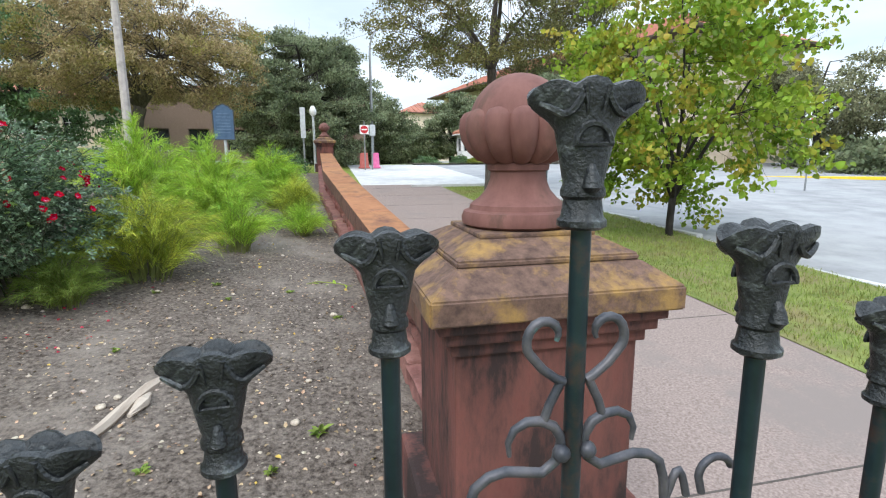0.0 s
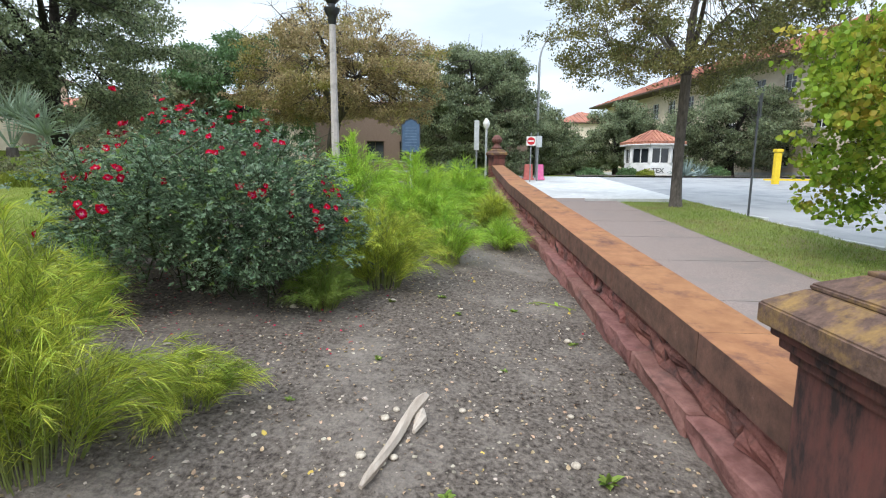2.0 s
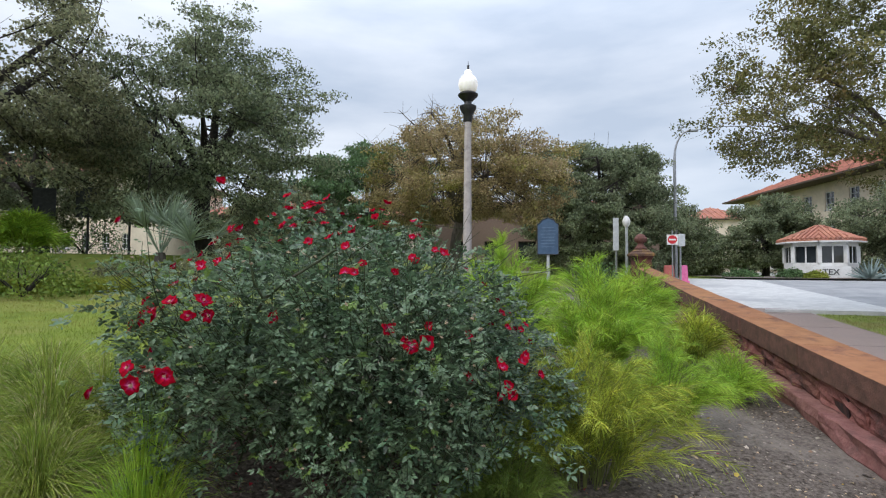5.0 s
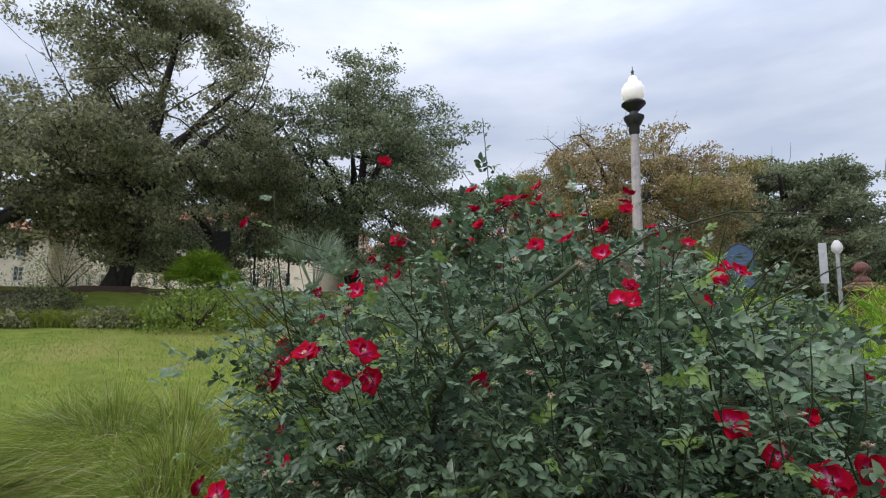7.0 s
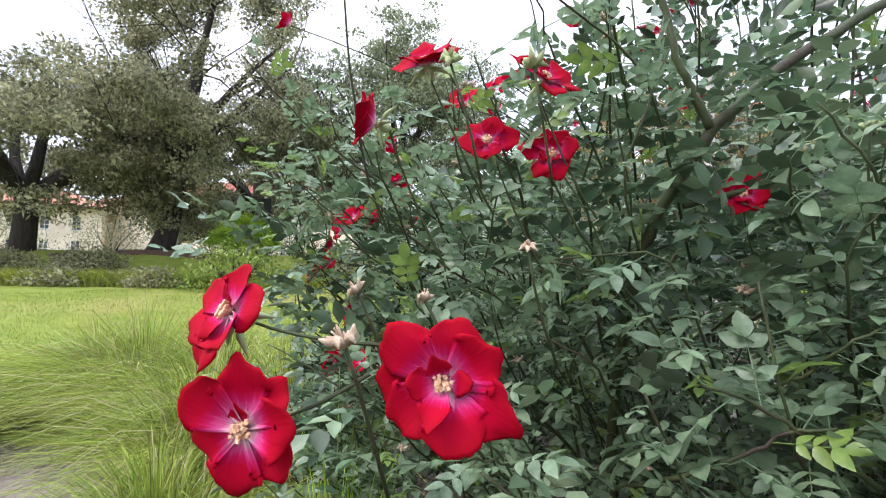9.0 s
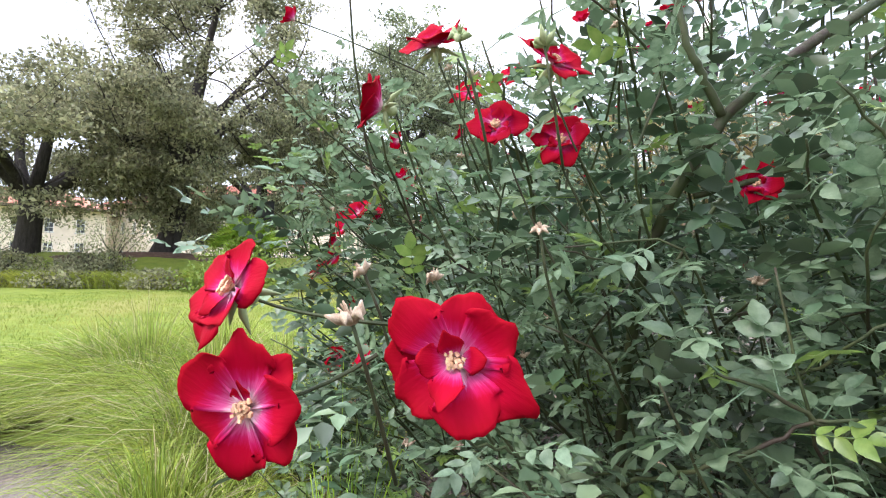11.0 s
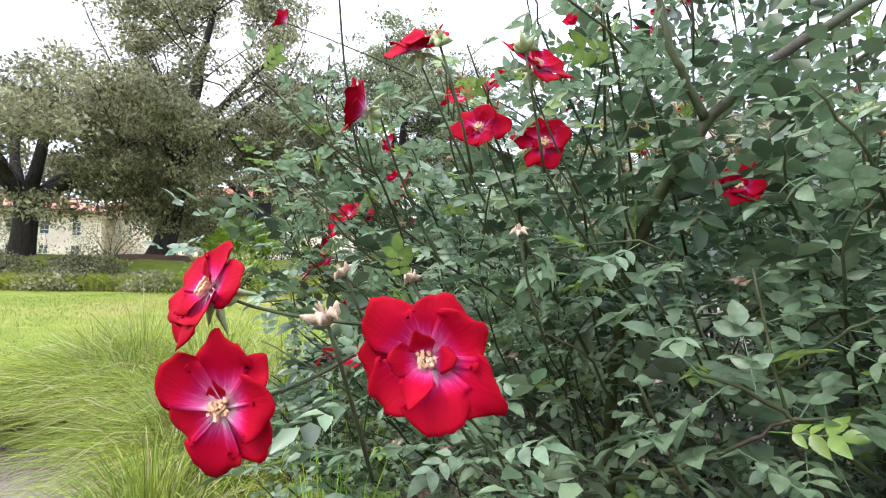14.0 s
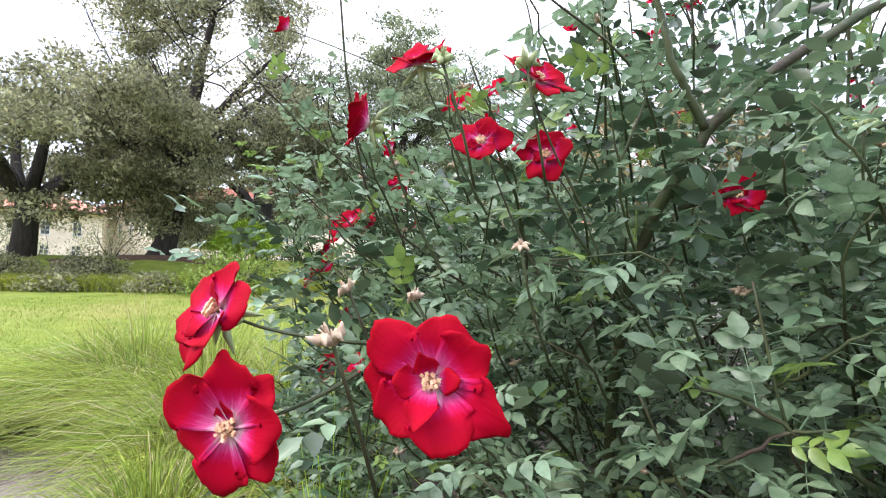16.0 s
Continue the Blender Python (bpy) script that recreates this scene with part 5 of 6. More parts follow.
def petal_mesh(name, length, wide, cup, ruffle, seed, n=9, m=9):
    """One curved petal from its foot at the origin out along +y, cupped upwards, ruffled at the rim."""
    r = np.random.default_rng(seed)
    V, UV, F = [], [], []
    ph = r.uniform(0, 6, 4)
    tip, lop = r.uniform(-0.07, 0.15), r.uniform(-0.3, 0.3)
    for i in range(n):
        v = i / (n - 1)
        for j in range(m):
            u = -1 + 2 * j / (m - 1)
            w = wide * (0.14 + 0.86 * math.sin(min(1.0, v * 1.02) * math.pi * 0.60) ** 1.1)
            edge = 1 - 0.20 * abs(u) ** 2.6 + tip * math.exp(-((u - lop) * 3.4) ** 2) + 0.030 * math.sin(u * 7 + ph[1]) + 0.012 * math.sin(u * 19 + ph[2])
            y = length * v * (1 - 0.20 * (v ** 3) * u * u) * (edge if v > 0.6 else 1)
            x = u * w
            z = cup * length * (v ** 1.6) * (1 - 0.9 * v ** 2) + 0.22 * wide * u * u * (1 - 0.5 * v)
            z += ruffle * length * v ** 2 * (math.sin(u * 3.1 + ph[0]) + 0.6 * math.sin(u * 6.3 + ph[1]) * abs(u))
            z += 0.03 * length * math.sin(v * 7 + ph[2]) * v
            y += 0.03 * length * v ** 3 * math.sin(u * 5.0 + ph[3])
            V.append((x, y, z))
            UV.append(((u + 1) / 2, v))
    for i in range(n - 1):
        for j in range(m - 1):
            F.append((i * m + j, i * m + j + 1, (i + 1) * m + j + 1, (i + 1) * m + j))
    return np.array(V), np.array(F), np.array(UV)


def bloom_parts(diameter, seed, petals=6, inner=4, openness=1.0, detail=9):
    """Petals, stamens and calyx of one bloom that faces +z, as arrays."""
    r = np.random.default_rng(seed)
    L = diameter * 0.5
    out = []
    for layer, (cnt, ln, tilt0) in enumerate(((petals, 1.0, 6 + 46 * (1 - openness)), (inner, 0.66, 40 + 30 * (1 - openness)))):
        off = r.uniform(0, 360)
        for i in range(cnt):
            if layer:
                ln = r.uniform(0.40, 0.66)
                tilt0 = r.uniform(14, 44) + 30 * (1 - openness)
            v, f, uv = petal_mesh("p", L * ln * r.uniform(0.88, 1.13), L * ln * (r.uniform(0.36, 0.48) if layer else r.uniform(0.42, 0.56)), r.uniform(0.1, 0.26), r.uniform(0.03, 0.075), int(r.integers(1e6)), detail, detail)
            m = pose(0, 0, 0.0015 * layer + 0.0006 * (i % 2), 0, 0, off + 360 * i / cnt + r.uniform(-16, 16) + (r.uniform(-40, 40) if layer else 0)) @ pose(0, L * 0.05, 0, tilt0 + r.uniform(-14, 18), r.uniform(-14, 14), 0)
            M = np.array(m)
            out.append((v @ M[:3, :3].T + M[:3, 3], f, uv))
    return out


def stamens(diameter, seed):
    r = np.random.default_rng(seed)
    g = Geo()
    for i in range(34):
        a, q = r.uniform(0, 2 * np.pi), r.uniform(0.15, 1)
        e = np.array([math.cos(a) * q, math.sin(a) * q, 0]) * diameter * 0.085 + (0, 0, diameter * r.uniform(0.07, 0.13))
        g.tube([(0, 0, 0), e * 0.8, e], [0.0004, 0.0004, 0.0004], 3, cap=False)
        g.box(e, (0.0022, 0.0018, 0.0018), rz=r.uniform(0, 90))
    return g


def hero_rose(place, toward, diameter, seed, openness=1.0, petals=6, inner=4, stem=None, spin=0):
    """A bloom seen close by, with each petal a piece of its own."""
    turn = (Vector(toward)).to_track_quat("Z", "Y").to_matrix().to_4x4() @ pose(0, 0, 0, 0, 0, spin)
    ob = new("rose")
    ob.parent = rose_bush
    ob["label"] = "open crimson rose with a pink and white heart"
    ob.matrix_basis = Matrix.Translation(Vector(place) - Vector(RB)) @ turn
    for v, f, uv in bloom_parts(diameter, seed, petals, inner, openness, 13):
        p = bulk("petal", v, f, PETAL, ob, smooth=True, uv=uv)
        s = p.modifiers.new("thick", "SOLIDIFY")
        s.thickness = 0.0004
    stamens(diameter, seed).make("flower_centre", STAMEN, ob)
    g = Geo().lathe([(0.002, -0.016), (0.0055, -0.013), (0.0058, -0.006), (0.004, 0.0)], n=10)
    for i in range(5):
        a = i * 2 * math.pi / 5
        g.tube([(0.003 * math.cos(a), 0.003 * math.sin(a), -0.004), (0.014 * math.cos(a), 0.014 * math.sin(a), -0.007), (0.026 * math.cos(a), 0.026 * math.sin(a), -0.015)], [0.0022, 0.003, 0.0004], 4)
    g.make("calyx", SEPAL, ob, smooth=True)
    if stem is not None:
        back = Vector(place) - Vector(toward).normalized() * 0.015
        c = curve_points(back, stem, -0.01, rng, 6)
        Geo().tube(c - RB, np.linspace(0.0011, 0.0016, 6), 6).make("stalk", CANE, rose_bush)
    return ob


def bloom_mesh(seed, openness, detail=6):
    parts = bloom_parts(0.078, seed, 6, 4, openness, detail)
    V, F, U, k = [], [], [], 0
    for v, f, uv in parts:
        V.append(v)
        F.append(f + k)
        U.append(uv)
        k += len(v)
    ob = bulk("rose", np.concatenate(V), np.concatenate(F), PETAL, smooth=True, uv=np.concatenate(U))
    me = ob.data
    bpy.data.objects.remove(ob)
    return me


BLOOMS = [bloom_mesh(s, o) for s, o in ((101, 0.8), (102, 0.6), (103, 0.45), (104, 0.3), (105, 0.55))]

# leaflet: toothed oval with a folded midrib, 1 long
_st = ((0.0, 0.02), (0.08, 0.13), (0.18, 0.215), (0.28, 0.255), (0.38, 0.27), (0.48, 0.26), (0.58, 0.235), (0.68, 0.195), (0.78, 0.145), (0.89, 0.075), (1.0, 0.0))
LV, LF = [], []
for i, (v, w) in enumerate(_st):
    tooth = 1.05 if i % 2 else 0.955
    droop = -0.10 * v * v
    LV += [(-w * tooth, v, droop + 0.32 * w), (0, v, droop), (w * tooth, v, droop + 0.32 * w)]
for i in range(len(_st) - 1):
    a = i * 3
    LF += [(a, a + 1, a + 4, a + 3), (a + 1, a + 2, a + 5, a + 4)]
LEAFLET_V, LEAFLET_F = np.array(LV), np.array(LF)
# small far leaflet
SV = np.array([(0, 0, 0), (0.28, 0.38, 0.09), (0.2, 0.72, 0.05), (0, 1, -0.08), (-0.2, 0.72, 0.05), (-0.28, 0.38, 0.09), (0, 0.4, 0.0)])
SF = np.array([(0, 1, 6), (6, 1, 2), (6, 2, 3), (6, 3, 4), (6, 4, 5), (6, 5, 0)])


def spray(tv, tf, leaflets, length, size, r):
    """A compound leaf: paired leaflets and one at the end of a stalk along +y, of that length."""
    P, R, S = [], [], []
    pairs = (leaflets - 1) // 2
    for i in range(pairs):
        v = 0.38 + 0.46 * i / max(1, pairs - 1) if pairs > 1 else 0.6
        for s in (-1, 1):
            P.append((0, v * length, -0.06 * length * v * v))
            R.append(np.array(pose(0, 0, 0, r.uniform(-18, 10), s * r.uniform(0, 22), -s * r.uniform(48, 70)))[:3, :3])
            S.append(size * r.uniform(0.75, 0.95) * (0.8 + 0.2 * i))
    P.append((0, length * 0.97, -0.06 * length))
    R.append(np.array(pose(0, 0, 0, r.uniform(-20, 5), r.uniform(-15, 15), r.uniform(-12, 12)))[:3, :3])
    S.append(size * r.uniform(1.0, 1.15))
    return scatter(tv, tf, np.array(P), np.array(R), np.array(S))


def bush_surface(n, r, lo=0.0):
    """Places in the bush, thick near its outer shell, and how far out each is."""
    d = r.normal(0, 1, (n * 3, 3))
    d /= np.linalg.norm(d, axis=1)[:, None]
    d = d[d[:, 2] > -0.55][:n]
    n = len(d)
    k = np.array([1 + 0.30 * noise.noise(Vector((q * 2.3).tolist())) + 0.20 * noise.noise(Vector((q * 5.3 + 9).tolist())) for q in d])
    q = r.uniform(lo, 1, n) ** 0.38
    k *= 0.45 + 0.55 * (np.abs(d) ** 3).sum(1) ** (-1 / 3)
    rad = np.array([1.66, 1.30, 1.01])
    P = d * rad * (q * k)[:, None] + np.array([-3.42, 5.38, 1.08])
    P[:, 0] = np.where(P[:, 0] > -3.4, -3.4 + (P[:, 0] + 3.4) * 0.80, P[:, 0])
    low = np.clip((0.75 - P[:, 2]) / 0.6, 0, 1)[:, None]
    P[:, :2] = np.array([-3.42, 5.38]) + (P[:, :2] - np.array([-3.42, 5.38])) * (1 - 0.40 * low)
    P[:, 2] = 0.25 + (P[:, 2] - 0.25) * (1 - 0.34 * np.clip((P[:, 0] + 3.3) / 1.4, 0, 1))
    return P, d, q


# the camera's place is kept clear
EYE_CLEAR = np.array([-3.36, 3.45, 1.36])
rb = np.random.default_rng(55)
P, D, Q = bush_surface(36000, rb, 0.03)
hollow = np.array([noise.noise(Vector((q * 3.6).tolist())) + 0.6 * noise.noise(Vector((q * 8.5 + 4).tolist())) for q in P])
keep = ((hollow > -0.12) | (Q < 0.55)) & (rb.uniform(0, 1, len(P)) < np.clip(1.0 - 0.62 * (P[:, 2] - 1.15), 0.36, 1))
P, D = P[keep][:15500], D[keep][:15500]
lean = D * (1, 1, 0.45) + rb.normal(0, 0.5, D.shape) * (1, 1, 0.7) + (0, 0, 0.02)
V, F, k = [], [], 0
variants = [spray(SV, SF, 5 + 2 * (i % 2), 0.078, 0.036, rb) for i in range(6)]


def facing(d, r):
    """Turns whose +y points along d and whose +z leans upwards, with some roll."""
    y = d / np.linalg.norm(d, axis=1)[:, None]
    up = np.array([0, 0, 1.0]) + r.normal(0, 0.42, d.shape)
    x = np.cross(y, up)
    x /= np.linalg.norm(x, axis=1)[:, None] + 1e-9
    z = np.cross(x, y)
    return np.stack([x, y, z], 2)


far = (np.linalg.norm(P - EYE_CLEAR, axis=1) > 0.62) & (P[:, 2] > 0.66 + 0.12 * np.sin(P[:, 0] * 5.0))
P, lean = P[far], lean[far]
T = facing(lean, rb)
for vi, (sv, sf) in enumerate(variants):
    sel = np.arange(len(P)) % 6 == vi
    v, f = scatter(sv, sf, P[sel], T[sel], rb.uniform(0.75, 1.3, sel.sum()))
    V.append(v - RB)
    F.append(f + k)
    k += len(v)
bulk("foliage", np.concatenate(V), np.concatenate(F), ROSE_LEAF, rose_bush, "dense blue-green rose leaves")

# canes
canes = Geo()
for i in range(90):
    a = rb.uniform(0, 2 * np.pi)
    q = rb.uniform(0.2, 1.0) ** 0.6
    foot = np.array([-3.4 + 0.35 * rb.normal(), 5.4 + 0.3 * rb.normal(), bed_z(-3.4, 5.4) - 0.05])
    el = rb.uniform(-0.1, 1.4)
    tip = np.array([-3.42, 5.38, 1.05]) + np.array([1.6 * math.cos(a) * math.cos(el), 1.3 * math.sin(a) * math.cos(el), 1.15 * math.sin(el)]) * rb.uniform(0.85, 1.08)
    if np.linalg.norm(tip - EYE_CLEAR) < 0.6:
        continue
    c = curve_points(foot, tip, 0.35, rb, 8)
    canes.tube(c - RB, np.linspace(0.008, 0.0016, 8), 6, cap=False)
tagged(canes.make("cane_thicket", CANE, rose_bush, "green and brown thorny canes", smooth=True), kind="stuff")

# near compound leaves: separate pieces that share a few meshes
near_meshes = []
for i in range(8):
    v, f = spray(LEAFLET_V, LEAFLET_F, 5 + 2 * (i % 2), 0.095, 0.043, rb)
    g = Geo().add(v, f.tolist())
    g.tube([(0, 0, 0), (0, 0.05, -0.001), (0, 0.092, -0.006)], [0.0011, 0.0008, 0.0005], 4, cap=False)
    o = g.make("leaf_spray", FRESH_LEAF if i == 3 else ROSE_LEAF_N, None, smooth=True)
    near_meshes.append(o.data)
    bpy.data.objects.remove(o)


def leaf_at(place, along, size, r):
    o = new("leaf_spray", near_meshes[int(r.integers(8))])
    o.parent = rose_bush
    T3 = facing(np.array([along]), r)[0]
    m = Matrix(T3.tolist()).to_4x4()
    m.translation = Vector(np.asarray(place) - RB)
    o.matrix_basis = m @ Matrix.Scale(size, 4)
    return o


def branch(points, r0, r1, leaves, r, size=1.0, name="cane"):
    """A cane through the points, with compound leaves along it."""
    pts = np.array(points, float)
    t = np.linspace(0, len(pts) - 1, 5 * (len(pts) - 1) + 1)
    q = np.stack([np.interp(t, range(len(pts)), pts[:, i]) for i in range(3)], 1)
    for _ in range(2):
        q[1:-1] = (q[:-2] + 2 * q[1:-1] + q[2:]) / 4
    q[1:-1] += r.normal(0, 0.0015, q[1:-1].shape)
    Geo().tube(q - RB, np.linspace(r0, r1, len(q)), 7).make(name, CANE, rose_bush, smooth=True)
    for i in range(leaves):
        k = (i + 0.7) / leaves * (len(q) - 1)
        j = min(int(k), len(q) - 2)
        d = q[j + 1] - q[j]
        d /= np.linalg.norm(d)
        out = r.normal(0, 1, 3)
        out -= out @ d * d
        out /= np.linalg.norm(out)
        way = d * 0.45 + out * 0.9
        way[2] = way[2] * 0.6 + 0.02
        leaf_at(q[j] + (q[j + 1] - q[j]) * (k - j), way, size * r.uniform(0.7, 1.15), r)


nr = np.random.default_rng(77)
# the strong forked cane and its side shoots
branch([(-3.66, 4.42, 0.80), (-3.63, 4.32, 1.15), (-3.566, 4.245, 1.404), (-3.514, 4.225, 1.492), (-3.461, 4.23, 1.579), (-3.389, 4.275, 1.66), (-3.266, 4.379, 1.766), (-3.18, 4.458, 1.846)], 0.0105, 0.007, 10, nr, 0.7)
branch([(-3.461, 4.229, 1.583), (-3.478, 4.213, 1.631), (-3.493, 4.198, 1.67), (-3.51, 4.19, 1.755), (-3.519, 4.188, 1.834)], 0.0068, 0.0042, 8, nr, 0.7)
branch([(-3.50, 4.238, 1.475), (-3.426, 4.264, 1.493), (-3.35, 4.292, 1.522), (-3.262, 4.326, 1.579), (-3.19, 4.37, 1.62)], 0.0048, 0.003, 10, nr, 0.8)
branch([(-3.573, 4.096, 1.097), (-3.487, 4.068, 1.141), (-3.424, 4.048, 1.18), (-3.372, 4.057, 1.217), (-3.337, 4.07, 1.223)], 0.0030, 0.0018, 7, nr, 0.85)
branch([(-3.301, 4.14, 1.154), (-3.359, 4.068, 1.21), (-3.402, 4.033, 1.247), (-3.443, 4.001, 1.262)], 0.0032, 0.0014, 6, nr, 1.0)
branch([(-3.25, 4.2, 1.24), (-3.336, 4.109, 1.207), (-3.364, 4.091, 1.181)], 0.003, 0.0016, 5, nr, 1.0)
branch([(-3.43, 4.164, 1.223), (-3.362, 4.147, 1.259), (-3.324, 4.109, 1.301), (-3.281, 4.137, 1.327)], 0.0026, 0.0014, 8, nr, 0.85)
branch([(-3.458, 4.321, 1.304), (-3.407, 4.32, 1.315), (-3.372, 4.34, 1.372), (-3.343, 4.379, 1.441)], 0.0034, 0.002, 8, nr, 0.75)
branch([(-3.62, 4.40, 1.10), (-3.66, 4.171, 1.334), (-3.673, 4.093, 1.405), (-3.661, 4.045, 1.476), (-3.661, 3.991, 1.524), (-3.66, 3.96, 1.592)], 0.0034, 0.0015, 9, nr, 0.6)
branch([(-3.657, 4.02, 1.508), (-3.672, 3.982, 1.524), (-3.688, 3.942, 1.565), (-3.689, 3.913, 1.603)], 0.0020, 0.0013, 4, nr, 0.55)
branch([(-3.70, 4.40, 1.05), (-3.703, 4.271, 1.257), (-3.783, 4.206, 1.332), (-3.834, 4.127, 1.378), (-3.886, 4.057, 1.448), (-3.914, 4.007, 1.497)], 0.003, 0.0014, 10, nr, 0.6)
branch([(-3.95, 4.35, 1.0), (-3.88, 4.12, 1.32), (-3.82, 4.0, 1.42), (-3.735, 3.84, 1.50)], 0.0026, 0.0013, 6, nr, 0.55)
branch([(-3.7, 4.3, 0.8), (-3.62, 3.95, 1.16), (-3.585, 3.715, 1.31)], 0.0018, 0.0012, 0, nr, 0.7)
branch([(-3.62, 3.95, 1.16), (-3.57, 3.82, 1.21), (-3.555, 3.72, 1.245)], 0.0015, 0.0009, 7, nr, 0.5)
branch([(-4.05, 4.4, 1.2), (-4.06, 4.15, 1.55), (-4.02, 4.05, 1.8), (-4.0, 4.0, 2.05)], 0.0035, 0.0015, 9, nr, 0.6)
branch([(-4.3, 4.5, 1.1), (-4.38, 4.28, 1.4), (-4.4, 4.2, 1.66)], 0.003, 0.0014, 9, nr, 0.6)
branch([(-3.3, 4.6, 1.4), (-3.28, 4.55, 1.75), (-3.26, 4.5, 2.02)], 0.0035, 0.0015, 9, nr, 0.65)
branch([(-3.0, 4.5, 1.3), (-2.98, 4.42, 1.6), (-2.96, 4.35, 1.85)], 0.0035, 0.0015, 9, nr, 0.65)
# loose shoots over the front of the bush
for i in range(190):
    x = nr.uniform(-4.7, -2.3)
    y0 = 5.38 - 1.32 * math.sqrt(max(0.05, 1 - ((x + 3.42) / 1.7) ** 2))
    z0 = nr.uniform(0.66, 1.75 - 0.3 * max(0, x + 3.3))
    if x > -2.6 and z0 < 0.8:
        continue
    a = np.array([x, y0 + 0.30, z0 - 0.22])
    b = np.array([x + nr.normal(0, 0.08), y0 + nr.uniform(-0.06, 0.14), z0])
    c = b + np.array([nr.normal(0, 0.07), nr.uniform(-0.14, 0.02), nr.uniform(0.02, 0.18)])
    if np.linalg.norm(c - EYE_CLEAR) < 0.5 or np.linalg.norm(b - EYE_CLEAR) < 0.5:
        continue
    branch([a, b, c], 0.0026, 0.0012, 8, nr, nr.uniform(0.48, 0.72))
for i in range(95):
    x, y, z = nr.uniform(-3.85, -2.95), nr.uniform(4.02, 4.55), nr.uniform(0.85, 1.42)
    b = np.array([x, y, z])
    c = b + (nr.normal(0, 0.06), nr.uniform(-0.10, 0.0), nr.uniform(-0.02, 0.10))
    if np.linalg.norm(c - EYE_CLEAR) < 0.58:
        continue
    branch([b + (nr.normal(0, 0.04), 0.2, -0.2), b, c], 0.0022, 0.001, 8, nr, nr.uniform(0.5, 0.78))
# whips rising over the top
for i in range(26):
    x, y = nr.uniform(-4.6, -2.5), nr.uniform(4.5, 6.2)
    z = 2.0 - 0.32 * max(0.0, x + 3.3) - 0.25 * abs(x + 3.5)
    branch([(x, y, z - 0.5), (x + nr.normal(0, 0.05), y, z), (x + nr.normal(0, 0.1), y + nr.normal(0, 0.1), z + nr.uniform(0.1, 0.38))], 0.003, 0.001, 7, nr, 0.55)

# two tall whips that stand above the rest
branch([(-3.76, 5.06, 1.75), (-3.767, 5.039, 2.063), (-3.774, 5.005, 2.289), (-3.777, 4.986, 2.425), (-3.783, 4.964, 2.565)], 0.0034, 0.0016, 8, nr, 0.55)
branch([(-2.95, 5.64, 1.4), (-2.963, 5.623, 1.759), (-2.995, 5.573, 1.984), (-3.003, 5.539, 2.21), (-2.96, 5.543, 2.402)], 0.0034, 0.0016, 9, nr, 0.5)
# the three blooms held out towards the walker, a spent head between them
J = (-3.585, 3.711, 1.314)
hero_rose((-3.634, 3.630, 1.268), (0.40, -0.88, 0.04), 0.079, 201, 1.0, 7, 1, stem=(-3.60, 3.70, 1.295), spin=20)
hero_rose((-3.534, 3.696, 1.298), (0.44, -0.84, 0.08), 0.082, 202, 0.97, 7, 4, stem=(-3.57, 3.80, 1.22), spin=70)
hero_rose((-3.657, 3.632, 1.336), (-0.06, -0.86, 0.38), 0.068, 207, 0.78, 6, 2, stem=J, spin=10)
for place, toward, d, o, sd in (((-3.722, 3.826, 1.525), (-0.6, -0.6, 0.25), 0.07, 0.62, 211), ((-3.676, 3.853, 1.588), (0.1, -0.5, 0.6), 0.072, 0.7, 212), ((-3.593, 3.964, 1.590), (0.5, -0.3, 0.5), 0.078, 0.75, 213),
                                ((-3.647, 3.932, 1.520), (0.3, -0.9, 0.2), 0.062, 0.85, 214), ((-3.604, 4.013, 1.516), (0.2, -0.8, 0.3), 0.07, 0.9, 215), ((-3.425, 4.270, 1.49), (0.1, -0.9, 0.2), 0.07, 0.8, 216)):
    hero_rose(place, toward, d, sd, o, 6, 4, stem=(place[0] + 0.03, place[1] + 0.09, place[2] - 0.15))


def spent(place, size, material=WITHERED, name="spent_bloom"):
    """A dried flower head: ragged petals round a brown centre, on a thin stalk."""
    g = Geo()
    r = np.random.default_rng(int(abs(place[0]) * 1e4))
    for i in range(6):
        a = i * 2 * math.pi / 6 + r.uniform(-0.3, 0.3)
        o, h = r.uniform(0.7, 1.25), r.uniform(-0.1, 0.6)
        g.tube([(0, 0, 0), (size * 0.36 * math.cos(a), size * 0.36 * math.sin(a), size * 0.22), (size * 0.62 * o * math.cos(a), size * 0.62 * o * math.sin(a), size * h)], [size * 0.12, size * 0.17, size * 0.03], 5)
    for i in range(9):
        a, q = r.uniform(0, 6.28), r.uniform(0, 0.28)
        g.tube([(0, 0, size * 0.1), (size * q * math.cos(a), size * q * math.sin(a), size * r.uniform(0.4, 0.7))], [size * 0.05, size * 0.035], 4)
    ob = g.make(name, material, rose_bush, "withered cream bloom", smooth=True)
    ob.location = Vector(place) - Vector(RB)
    ob.rotation_euler = (r.uniform(-0.6, 0.6), r.uniform(-0.6, 0.6), 0)
    c = curve_points(np.array(place) - RB, np.array(place) - RB + (r.normal(0, 0.01), 0.05, -0.11), 0, r, 4)
    Geo().tube(c, np.linspace(0.0013, 0.0016, 4), 5).make("stalk", CANE, rose_bush, smooth=True)


